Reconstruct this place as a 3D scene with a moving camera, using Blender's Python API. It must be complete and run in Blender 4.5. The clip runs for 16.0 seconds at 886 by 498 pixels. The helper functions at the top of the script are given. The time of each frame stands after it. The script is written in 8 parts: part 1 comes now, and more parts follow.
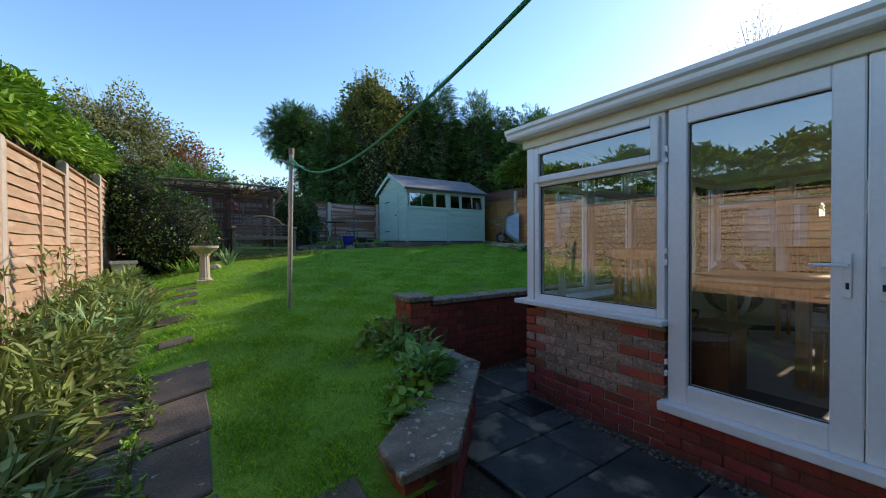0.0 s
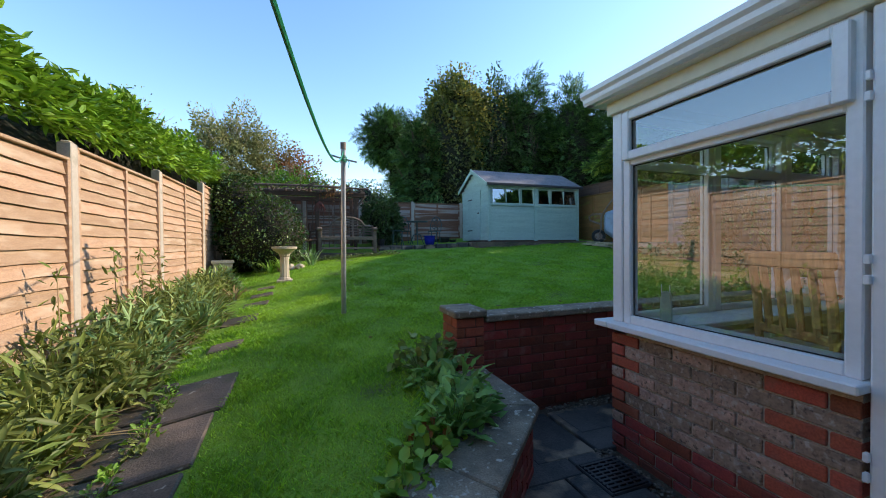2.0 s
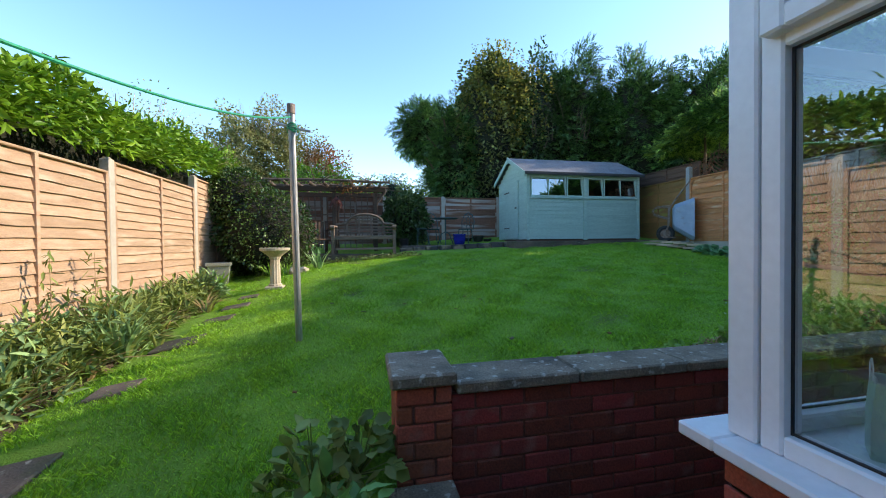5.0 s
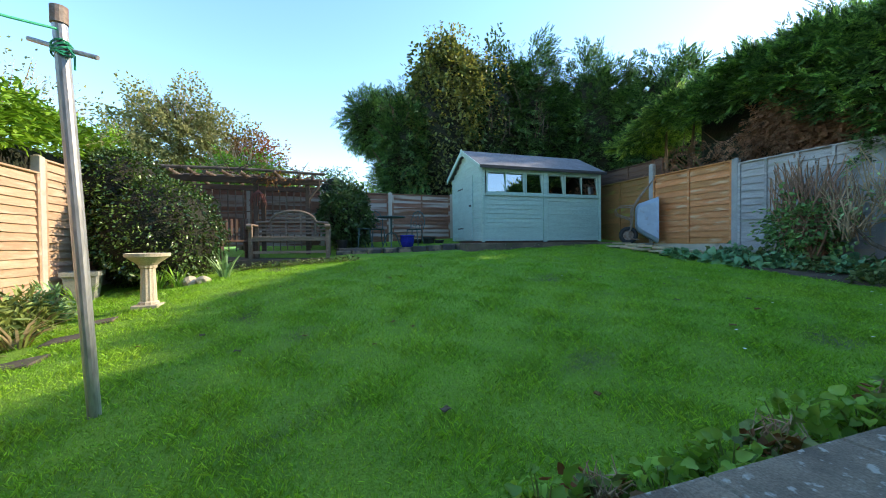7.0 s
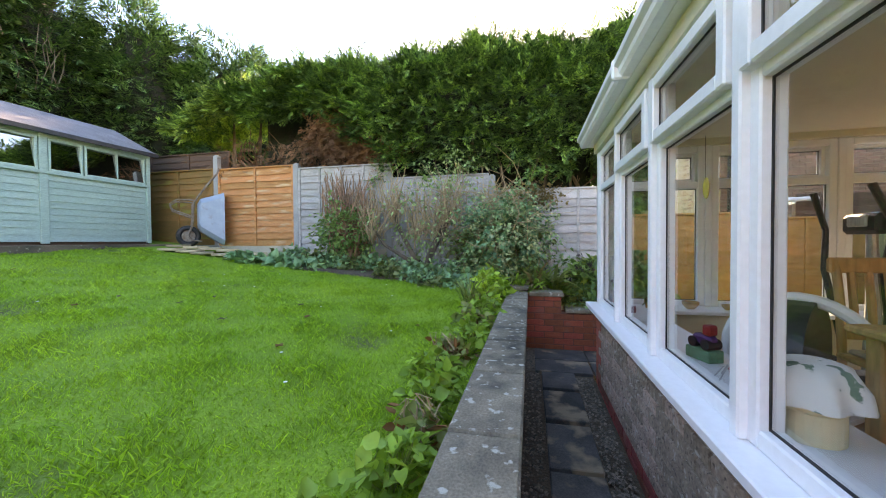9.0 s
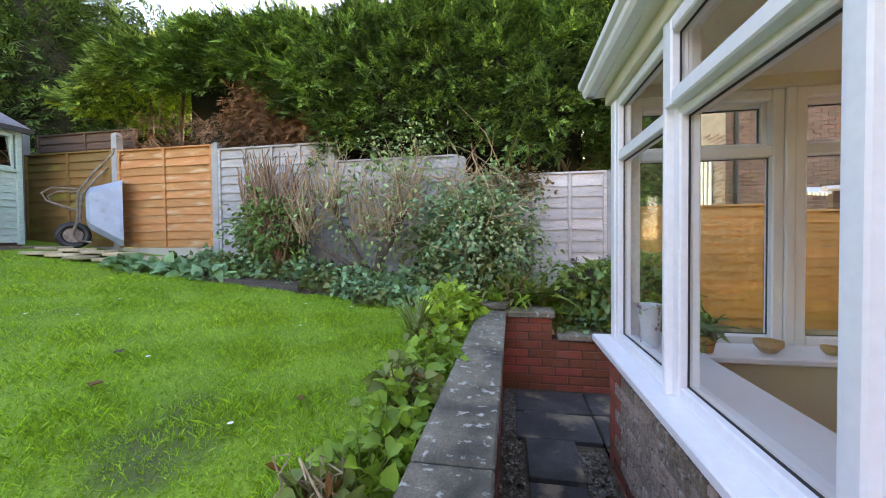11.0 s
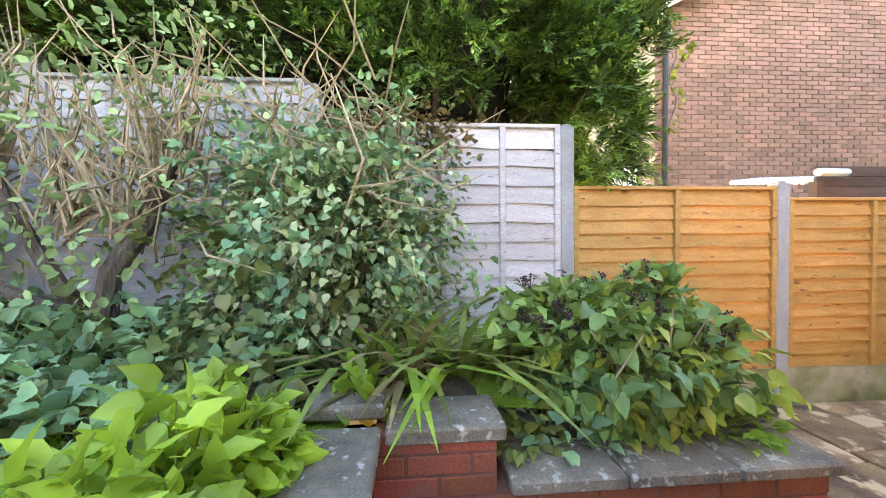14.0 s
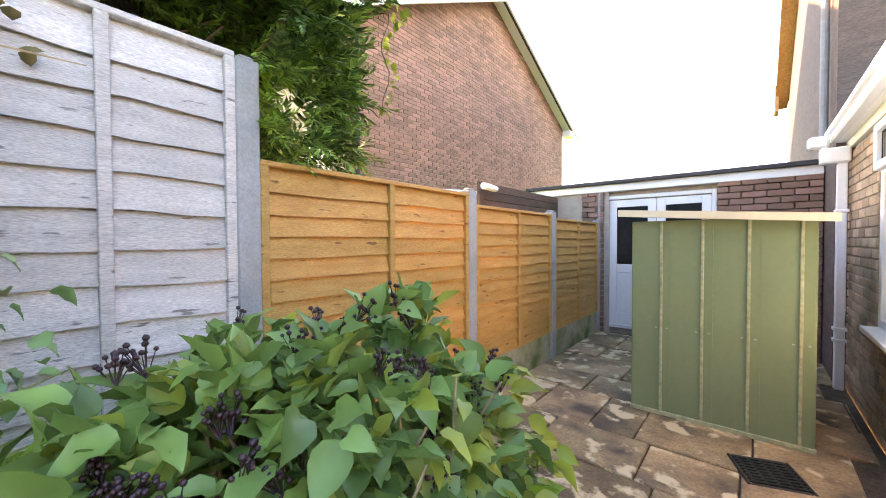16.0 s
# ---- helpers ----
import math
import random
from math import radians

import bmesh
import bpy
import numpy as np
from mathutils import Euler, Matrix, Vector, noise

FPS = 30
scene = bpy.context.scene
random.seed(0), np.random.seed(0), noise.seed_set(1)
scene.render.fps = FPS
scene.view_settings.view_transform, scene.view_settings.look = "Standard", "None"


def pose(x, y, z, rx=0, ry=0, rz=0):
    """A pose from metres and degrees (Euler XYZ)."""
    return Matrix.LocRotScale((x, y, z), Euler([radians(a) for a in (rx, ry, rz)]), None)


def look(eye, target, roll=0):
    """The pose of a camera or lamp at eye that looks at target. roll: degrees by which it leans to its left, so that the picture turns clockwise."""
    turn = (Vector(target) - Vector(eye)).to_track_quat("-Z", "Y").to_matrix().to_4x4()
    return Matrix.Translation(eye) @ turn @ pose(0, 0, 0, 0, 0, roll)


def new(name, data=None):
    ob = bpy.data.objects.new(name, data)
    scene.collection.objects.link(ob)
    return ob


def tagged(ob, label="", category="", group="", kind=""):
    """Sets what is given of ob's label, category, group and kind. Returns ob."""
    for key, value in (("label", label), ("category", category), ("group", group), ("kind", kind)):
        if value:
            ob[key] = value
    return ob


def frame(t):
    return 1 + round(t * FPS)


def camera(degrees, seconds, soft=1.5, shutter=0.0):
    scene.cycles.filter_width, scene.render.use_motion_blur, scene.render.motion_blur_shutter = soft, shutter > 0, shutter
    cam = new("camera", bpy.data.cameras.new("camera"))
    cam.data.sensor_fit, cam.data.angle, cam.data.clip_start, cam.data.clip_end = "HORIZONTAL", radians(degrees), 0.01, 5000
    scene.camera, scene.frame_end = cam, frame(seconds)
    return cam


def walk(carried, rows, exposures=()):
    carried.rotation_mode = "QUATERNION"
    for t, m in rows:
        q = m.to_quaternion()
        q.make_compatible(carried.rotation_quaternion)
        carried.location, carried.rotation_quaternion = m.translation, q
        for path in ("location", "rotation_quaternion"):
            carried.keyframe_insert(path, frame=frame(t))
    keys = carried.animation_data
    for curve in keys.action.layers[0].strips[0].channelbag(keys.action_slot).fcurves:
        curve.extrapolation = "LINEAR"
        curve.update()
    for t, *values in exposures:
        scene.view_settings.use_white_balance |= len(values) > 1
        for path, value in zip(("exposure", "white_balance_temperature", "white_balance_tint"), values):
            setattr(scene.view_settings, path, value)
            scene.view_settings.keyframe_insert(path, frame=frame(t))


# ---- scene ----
cam = camera(100.1, 16.0, soft=1.0)
METRES, EYE, TILT, LEAN, TURN = 9.0, 1.35, 0.0, 0.0, -34.6
ROWS = [
    (0.0, 0.0, 0.0, 0.0, -0.0, -0.75, 0.3),
    (0.5, 0.003, 0.0233, 0.001, 0.4, -0.86, 0.37),
    (1.0, 0.0088, 0.0459, 0.0004, 3.02, -0.87, 0.45),
    (1.5, 0.0197, 0.0656, 0.0016, 8.52, -0.87, 0.5),
    (2.0, 0.0345, 0.0811, 0.002, 14.75, -0.8, 0.5),
    (2.5, 0.0501, 0.0975, 0.004, 19.08, -0.74, 0.61),
    (3.0, 0.0557, 0.1191, 0.0029, 21.82, -0.69, 0.58),
    (3.5, 0.0555, 0.1459, 0.0042, 22.25, -0.87, 0.54),
    (3.7, 0.0549, 0.1565, 0.0033, 22.22, -0.86, 0.59),
    (5.8, 0.0448, 0.2977, 0.0062, 22.66, -0.93, 0.59),
    (6.0, 0.0439, 0.3109, 0.0071, 22.14, -0.89, 0.62),
    (6.5, 0.0409, 0.3396, 0.0069, 19.99, -0.87, 0.68),
    (7.0, 0.035, 0.3693, 0.0086, 16.32, -0.95, 0.54),
    (7.5, 0.0394, 0.3986, 0.0085, 8.0, -0.84, 0.67),
    (8.0, 0.0533, 0.4267, 0.0113, -8.87, -1.0, 0.58),
    (8.5, 0.0708, 0.4513, 0.0107, -29.38, -1.02, 0.62),
    (9.0, 0.093, 0.4697, 0.0079, -42.2, -1.15, 0.42),
    (9.5, 0.1228, 0.4869, 0.0091, -47.65, -1.24, 0.53),
    (9.7, 0.133, 0.4937, 0.009, -47.76, -1.26, 0.59),
    (11.8, 0.2665, 0.5889, 0.0082, -43.68, -1.32, 0.57),
    (12.0, 0.2775, 0.5976, 0.0079, -43.85, -1.34, 0.57),
    (12.5, 0.3076, 0.6172, 0.0079, -45.07, -1.33, 0.58),
    (13.0, 0.338, 0.6388, 0.0061, -47.23, -1.18, 0.6),
    (13.5, 0.3726, 0.6612, 0.0074, -52.44, -1.37, 0.48),
    (14.0, 0.4103, 0.6765, 0.0076, -59.83, -1.34, 0.45),
    (14.5, 0.4429, 0.6871, 0.0066, -67.75, -1.33, 0.48),
    (15.0, 0.4709, 0.6977, 0.0066, -81.42, -1.22, 0.31),
    (15.5, 0.4962, 0.6989, 0.0068, -93.96, -1.13, 0.38),
    (16.0, 0.5183, 0.6968, 0.0091, -105.32, -1.2, 0.23),
]
walk(cam, [(t, pose(0, 0, EYE, TILT, LEAN, TURN) @ pose(METRES * x, METRES * y, METRES * z, 90 + pitch, roll, yaw)) for t, x, y, z, yaw, pitch, roll in ROWS],
     exposures=[(0.0, 1.2, 7200, 15), (1.0, 1.42, 7400, 17), (1.5, 1.46, 7400, 16), (3.5, 1.65, 7300, 15), (6.0, 1.75, 7500, 11), (7.5, 2.25, 8000, 10), (8.0, 2.65, 8800, 13), (8.5, 2.95, 10300, 22), (9.5, 3.2, 12000, 35), (12.0, 3.5, 12000, 38), (14.0, 4.0, 12000, 37), (16.0, 3.75, 11700, 35)])

# ---- sky and sun ----
SUN_AZ, SUN_EL = 90.5, 26.0          # degrees from +y towards +x, and above the horizon
world = bpy.data.worlds.new("sky")
scene.world = world
world.use_nodes = True
wn = world.node_tree.nodes
sky = wn.new("ShaderNodeTexSky")
sky.sky_type, sky.sun_disc = "NISHITA", False
sky.sun_elevation, sky.sun_rotation = radians(SUN_EL), radians(SUN_AZ)
sky.air_density, sky.dust_density, sky.ozone_density = 1.0, 0.25, 2.0
wn["Background"].inputs["Strength"].default_value = 0.15
vivid = wn.new("ShaderNodeHueSaturation")
vivid.inputs["Saturation"].default_value = 1.2
world.node_tree.links.new(sky.outputs[0], vivid.inputs["Color"])
world.node_tree.links.new(vivid.outputs[0], wn["Background"].inputs["Color"])
sun = new("sun", bpy.data.lights.new("sun", "SUN"))
sun.data.energy, sun.data.angle, sun.data.color = 2.0, radians(0.55), (1.0, 0.9, 0.76)
sun_dir = Vector((math.sin(radians(SUN_AZ)) * math.cos(radians(SUN_EL)), math.cos(radians(SUN_AZ)) * math.cos(radians(SUN_EL)), math.sin(radians(SUN_EL))))
sun.matrix_world = look(sun_dir * 60, (0, 0, 0))


# ---- materials ----
def mat(name, col, rough=0.7, col2=None, scale=6.0, fine=60.0, bump=0.3, metal=0.0, stretch=(1, 1, 1), vary=0.0, island=0.0, stain=None, spec=0.5, thin=0.0, depth=0.004, spots=None, grain=0.25):
    """Procedural surface: two scales of noise between two colours, stains or spots, piece by piece variation, relief."""
    m = bpy.data.materials.new(name)
    m.use_nodes = True
    nt = m.node_tree
    n, l = nt.nodes, nt.links
    bsdf = n["Principled BSDF"]
    bsdf.inputs["Roughness"].default_value, bsdf.inputs["Metallic"].default_value = rough, metal
    bsdf.inputs["Specular IOR Level"].default_value = spec
    co = n.new("ShaderNodeTexCoord")
    mp = n.new("ShaderNodeMapping")
    mp.inputs["Scale"].default_value = stretch
    l.new(co.outputs["Object"], mp.inputs[0])
    src = mp.outputs[0]
    if vary or island:
        rnd = n.new("ShaderNodeObjectInfo").outputs["Random"] if vary else n.new("ShaderNodeNewGeometry").outputs["Random Per Island"]
        add = n.new("ShaderNodeVectorMath")
        add.operation = "MULTIPLY_ADD"
        l.new(rnd, add.inputs[0])
        add.inputs[1].default_value = (37, 53, 71)
        l.new(src, add.inputs[2])
        if not island:
            src = add.outputs[0]
    big = n.new("ShaderNodeTexNoise")
    big.inputs["Scale"].default_value, big.inputs["Detail"].default_value, big.inputs["Roughness"].default_value = scale, 5, 0.6
    small = n.new("ShaderNodeTexNoise")
    small.inputs["Scale"].default_value, small.inputs["Detail"].default_value = fine, 4
    l.new(src, big.inputs["Vector"])
    l.new(src, small.inputs["Vector"])
    ramp = n.new("ShaderNodeMapRange")
    ramp.inputs[1].default_value, ramp.inputs[2].default_value = 0.35, 0.65
    l.new(big.outputs["Fac"], ramp.inputs[0])
    c2 = col2 or tuple(c * 0.72 for c in col)

    def mixed(fac, a, b, kind="MIX"):
        x = n.new("ShaderNodeMix")
        x.data_type, x.blend_type = "RGBA", kind
        for k, v in ((0, fac), (6, a), (7, b)):
            if hasattr(v, "links") or hasattr(v, "is_linked"):
                l.new(v, x.inputs[k])
            else:
                x.inputs[k].default_value = v if k == 0 else (*v, 1)
        return x.outputs[2]

    c = mixed(ramp.outputs[0], col, c2)
    fr = n.new("ShaderNodeMapRange")
    fr.inputs[1].default_value, fr.inputs[2].default_value, fr.inputs[3].default_value, fr.inputs[4].default_value = 0.3, 0.7, 1 - grain, 1 + grain * 0.9
    l.new(small.outputs["Fac"], fr.inputs[0])
    hsv = n.new("ShaderNodeHueSaturation")
    l.new(c, hsv.inputs["Color"])
    l.new(fr.outputs[0], hsv.inputs["Value"])
    c = hsv.outputs[0]
    if vary or island:
        vr = n.new("ShaderNodeMapRange")
        vr.inputs[3].default_value, vr.inputs[4].default_value = 1 - (vary or island), 1 + (vary or island)
        l.new(rnd, vr.inputs[0])
        h2 = n.new("ShaderNodeHueSaturation")
        l.new(c, h2.inputs["Color"])
        l.new(vr.outputs[0], h2.inputs["Value"])
        hr = n.new("ShaderNodeMapRange")
        hr.inputs[3].default_value, hr.inputs[4].default_value = 0.5 + 0.03 * (vary or island), 0.5 - 0.03 * (vary or island)
        l.new(rnd, hr.inputs[0])
        l.new(hr.outputs[0], h2.inputs["Hue"])
        c = h2.outputs[0]
    for extra in (stain, spots):
        if extra:
            scol, sscale, low, high = extra
            st = n.new("ShaderNodeTexNoise")
            st.inputs["Scale"].default_value, st.inputs["Detail"].default_value = sscale, 6
            l.new(src, st.inputs["Vector"])
            sr = n.new("ShaderNodeMapRange")
            sr.inputs[1].default_value, sr.inputs[2].default_value = low, high
            l.new(st.outputs["Fac"], sr.inputs[0])
            c = mixed(sr.outputs[0], c, scol)
    l.new(c, bsdf.inputs["Base Color"])
    if bump:
        b = n.new("ShaderNodeBump")
        b.inputs["Strength"].default_value, b.inputs["Distance"].default_value = bump, depth
        l.new(small.outputs["Fac"], b.inputs["Height"])
        l.new(b.outputs[0], bsdf.inputs["Normal"])
    if thin:
        tr = n.new("ShaderNodeBsdfTranslucent")
        l.new(c, tr.inputs["Color"])
        mx = n.new("ShaderNodeMixShader")
        mx.inputs[0].default_value = thin
        l.new(bsdf.outputs[0], mx.inputs[1])
        l.new(tr.outputs[0], mx.inputs[2])
        l.new(mx.outputs[0], n["Material Output"].inputs["Surface"])
    return m


def leaf_mat(name, a, b, rough=0.45, island=0.35, thin=0.3, spec=0.4):
    return mat(name, a, rough, b, scale=1.3, fine=9, bump=0, island=island, thin=thin, spec=spec)


def glass_mat(name, tint=(0.93, 0.96, 0.95), sheen=0.24, power=3.5):
    """A double-glazed pane: clear to light, with a mirror sheen that grows with the angle."""
    m = bpy.data.materials.new(name)
    m.use_nodes = True
    n, l = m.node_tree.nodes, m.node_tree.links
    t = n.new("ShaderNodeBsdfTransparent")
    t.inputs[0].default_value = (*tint, 1)
    g = n.new("ShaderNodeBsdfGlossy")
    g.inputs["Roughness"].default_value = 0.0
    lw = n.new("ShaderNodeLayerWeight")
    lw.inputs[0].default_value = 0.5
    pw = n.new("ShaderNodeMath")
    pw.operation = "POWER"
    pw.inputs[1].default_value = power
    l.new(lw.outputs["Facing"], pw.inputs[0])
    f = n.new("ShaderNodeMath")
    f.operation = "MULTIPLY_ADD"
    f.inputs[1].default_value, f.inputs[2].default_value = 1 - sheen, sheen
    l.new(pw.outputs[0], f.inputs[0])
    mx = n.new("ShaderNodeMixShader")
    l.new(f.outputs[0], mx.inputs[0])
    l.new(t.outputs[0], mx.inputs[1])
    l.new(g.outputs[0], mx.inputs[2])
    l.new(mx.outputs[0], n["Material Output"].inputs["Surface"])
    return m


M = dict(
    turf=mat("turf", (0.18, 0.35, 0.022), 0.9, (0.12, 0.26, 0.016), 2.2, 90, 0.8, depth=0.02, stain=((0.07, 0.06, 0.03), 1.1, 0.62, 0.75)),
    blades=mat("grass_blades", (0.21, 0.48, 0.035), 0.5, (0.31, 0.55, 0.045), 0.9, 25, 0, island=0.4, thin=0.45),
    soil=mat("soil", (0.075, 0.05, 0.032), 0.95, (0.12, 0.085, 0.055), 9, 70, 1, depth=0.02),
    upvc=mat("white_upvc", (0.86, 0.87, 0.88), 0.28, (0.83, 0.84, 0.85), 1.5, 40, 0.03, grain=0.03),
    seal=mat("rubber_seal", (0.02, 0.02, 0.022), 0.6, bump=0),
    brick_red=mat("red_brick", (0.42, 0.10, 0.05), 0.8, (0.33, 0.075, 0.045), 5, 110, 0.6, vary=0.3, stain=((0.28, 0.12, 0.09), 7, 0.58, 0.75)),
    brick_dark=mat("dark_red_brick", (0.30, 0.055, 0.035), 0.8, (0.22, 0.045, 0.035), 5, 110, 0.6, vary=0.3, stain=((0.33, 0.17, 0.13), 6, 0.6, 0.8)),
    brick_grey=mat("speckled_brick", (0.42, 0.29, 0.22), 0.9, (0.30, 0.20, 0.15), 14, 55, 0.9, vary=0.32, depth=0.006, spots=((0.47, 0.40, 0.34), 30, 0.56, 0.68), stain=((0.11, 0.075, 0.06), 50, 0.56, 0.68)),
    brick_house=mat("house_brick", (0.31, 0.16, 0.115), 0.85, (0.22, 0.115, 0.085), 3, 90, 0.4, vary=0.28, grain=0.12),
    brick_house_far=mat("house_brick_joined", (0.31, 0.16, 0.115), 0.85, (0.22, 0.115, 0.085), 0.8, 60, 0.4, island=0.28, grain=0.12),
    brick_buff=mat("buff_brick", (0.52, 0.37, 0.24), 0.85, (0.40, 0.25, 0.16), 5, 90, 0.5, vary=0.3),
    mortar=mat("mortar", (0.46, 0.40, 0.34), 0.95, (0.38, 0.33, 0.28), 10, 120, 0.7),
    mortar_house=mat("house_mortar", (0.50, 0.37, 0.29), 0.95, (0.36, 0.26, 0.21), 10, 120, 0.5),
    mortar_red=mat("dark_mortar", (0.25, 0.09, 0.065), 0.95, (0.17, 0.07, 0.055), 8, 120, 0.7),
    coping=mat("coping_stone", (0.30, 0.245, 0.175), 0.92, (0.155, 0.125, 0.09), 5, 110, 1.0, depth=0.006, spots=((0.46, 0.44, 0.37), 24, 0.60, 0.67), stain=((0.045, 0.045, 0.035), 3.4, 0.53, 0.72)),
    slab_dark=mat("dark_paving", (0.075, 0.07, 0.065), 0.75, (0.03, 0.03, 0.03), 4, 90, 0.7, vary=0.3, depth=0.005, stain=((0.27, 0.20, 0.135), 3.8, 0.52, 0.63)),
    slab_buff=mat("buff_paving", (0.42, 0.29, 0.15), 0.8, (0.20, 0.125, 0.065), 2.6, 70, 0.9, vary=0.3, depth=0.008, spots=((0.60, 0.48, 0.30), 5.5, 0.56, 0.62), stain=((0.085, 0.06, 0.04), 3.4, 0.48, 0.70)),
    slab_path=mat("mossy_paving", (0.17, 0.125, 0.09), 0.9, (0.07, 0.06, 0.045), 2.6, 90, 0.8, vary=0.25, depth=0.006, stain=((0.07, 0.085, 0.03), 3.4, 0.6, 0.74), spots=((0.36, 0.33, 0.27), 17, 0.66, 0.72)),
    gravel=mat("gravel", (0.20, 0.16, 0.12), 0.9, (0.09, 0.075, 0.06), 30, 90, 0.6, island=0.5),
    concrete=mat("concrete", (0.50, 0.45, 0.38), 0.9, (0.40, 0.36, 0.30), 3, 90, 0.7, stain=((0.20, 0.19, 0.13), 4, 0.6, 0.78), grain=0.12),
    flag=mat("pale_flagstone", (0.52, 0.43, 0.27), 0.85, (0.36, 0.28, 0.17), 5, 80, 0.7, vary=0.3, stain=((0.16, 0.15, 0.07), 4, 0.6, 0.75)),
    concrete_grey=mat("grey_concrete", (0.36, 0.37, 0.37), 0.9, (0.27, 0.28, 0.28), 3, 90, 0.7, stain=((0.16, 0.18, 0.12), 4, 0.6, 0.78), grain=0.12),
    concrete_moss=mat("mossy_concrete", (0.40, 0.38, 0.28), 0.9, (0.22, 0.25, 0.10), 4, 90, 0.7, stain=((0.10, 0.14, 0.04), 3, 0.5, 0.7), grain=0.12),
    board_brown=mat("weathered_board", (0.47, 0.31, 0.20), 0.8, (0.39, 0.245, 0.155), 5, 60, 0.6, stretch=(1, 0.25, 5), vary=0.16, stain=((0.50, 0.38, 0.27), 2.2, 0.52, 0.7)),
    board_grey=mat("silvered_board", (0.40, 0.39, 0.38), 0.85, (0.29, 0.285, 0.28), 5, 60, 0.6, stretch=(1, 0.25, 5), vary=0.14, stain=((0.27, 0.29, 0.22), 2.2, 0.58, 0.75)),
    board_pink=mat("pale_board", (0.60, 0.555, 0.525), 0.85, (0.48, 0.445, 0.425), 5, 60, 0.6, stretch=(1, 0.25, 5), vary=0.14, spots=((0.20, 0.18, 0.165), 8, 0.66, 0.70)),
    board_gold=mat("treated_board", (0.56, 0.29, 0.085), 0.65, (0.46, 0.215, 0.055), 5, 60, 0.5, stretch=(1, 0.25, 5), vary=0.14, spots=((0.20, 0.08, 0.025), 7, 0.655, 0.69)),
    board_dark=mat("dark_board", (0.13, 0.075, 0.05), 0.85, (0.085, 0.05, 0.035), 5, 60, 0.6, stretch=(0.25, 1, 5), vary=0.25),
    shed_paint=mat("pale_green_paint", (0.36, 0.52, 0.47), 0.6, (0.31, 0.46, 0.42), 4, 60, 0.35, stretch=(0.3, 1, 4), vary=0.06),
    felt=mat("roof_felt", (0.20, 0.20, 0.22), 0.9, (0.15, 0.15, 0.165), 4, 140, 0.7),
    trunk=mat("bark", (0.16, 0.115, 0.08), 0.9, (0.085, 0.062, 0.045), 12, 60, 1.0, stretch=(1, 1, 0.2), depth=0.02),
    twig=mat("dry_twig", (0.50, 0.36, 0.21), 0.85, (0.34, 0.22, 0.13), 6, 40, 0.3, island=0.3),
    tile=mat("dark_roof_tile", (0.05, 0.05, 0.055), 0.8, (0.035, 0.035, 0.038), 6, 60, 0.5),
    steel=mat("galvanised_steel", (0.50, 0.51, 0.52), 0.42, (0.38, 0.39, 0.40), 6, 60, 0.15, metal=0.7, stretch=(1, 1, 0.2), stain=((0.25, 0.17, 0.1), 7, 0.66, 0.8)),
    black=mat("black_plastic", (0.02, 0.02, 0.021), 0.45, bump=0.05),
    green_metal=mat("green_metal", (0.20, 0.29, 0.16), 0.42, (0.18, 0.265, 0.145), 2, 30, 0.06, spec=0.5, grain=0.03),
    cream_trim=mat("cream_metal", (0.72, 0.68, 0.50), 0.45, (0.66, 0.62, 0.45), 3, 30, 0.05, grain=0.03),
    cream_wall=mat("cream_plaster", (0.78, 0.67, 0.45), 0.85, (0.74, 0.63, 0.42), 2, 60, 0.15, grain=0.03),
    ceiling=mat("cream_ceiling", (0.80, 0.72, 0.56), 0.9, (0.77, 0.69, 0.53), 2, 60, 0.1, grain=0.03),
    carpet=mat("beige_carpet", (0.46, 0.40, 0.33), 0.98, (0.40, 0.345, 0.285), 8, 220, 0.7),
    pine=mat("honey_wood", (0.58, 0.34, 0.15), 0.45, (0.48, 0.26, 0.10), 6, 40, 0.15, stretch=(1, 1, 0.2)),
    teak=mat("weathered_teak", (0.23, 0.165, 0.12), 0.85, (0.15, 0.105, 0.075), 6, 60, 0.4, stretch=(0.25, 1, 1), vary=0.15),
    stone=mat("reconstituted_stone", (0.55, 0.47, 0.35), 0.9, (0.44, 0.37, 0.27), 5, 90, 0.6, stain=((0.22, 0.2, 0.14), 5, 0.6, 0.75)),
    verdigris=mat("verdigris_iron", (0.06, 0.12, 0.12), 0.6, (0.04, 0.08, 0.08), 8, 60, 0.3),
    blue=mat("blue_glaze", (0.015, 0.03, 0.35), 0.2, (0.01, 0.02, 0.25), 4, 30, 0),
    barrow=mat("blue_grey_steel", (0.30, 0.40, 0.50), 0.45, (0.24, 0.33, 0.43), 5, 60, 0.15, stain=((0.2, 0.15, 0.1), 6, 0.65, 0.8), grain=0.03),
    rope=mat("green_line", (0.01, 0.32, 0.16), 0.5, (0.01, 0.25, 0.12), 30, 90, 0.1),
    white_paint=mat("white_gloss", (0.80, 0.82, 0.84), 0.35, (0.77, 0.79, 0.81), 2, 40, 0.03, grain=0.03),
    ochre=mat("varnished_verge", (0.55, 0.33, 0.14), 0.5, (0.47, 0.27, 0.1), 4, 40, 0.1, stretch=(1, 0.2, 1)),
    ceramic=mat("white_ceramic", (0.72, 0.75, 0.76), 0.2, (0.68, 0.71, 0.72), 3, 30, 0, grain=0.03),
    glass=glass_mat("pane_glass", sheen=0.26),
    clear_glass=glass_mat("clear_pane_glass", sheen=0.08, power=4.5),
    mirror_glass=glass_mat("shed_glass", (0.12, 0.13, 0.13), 0.5),
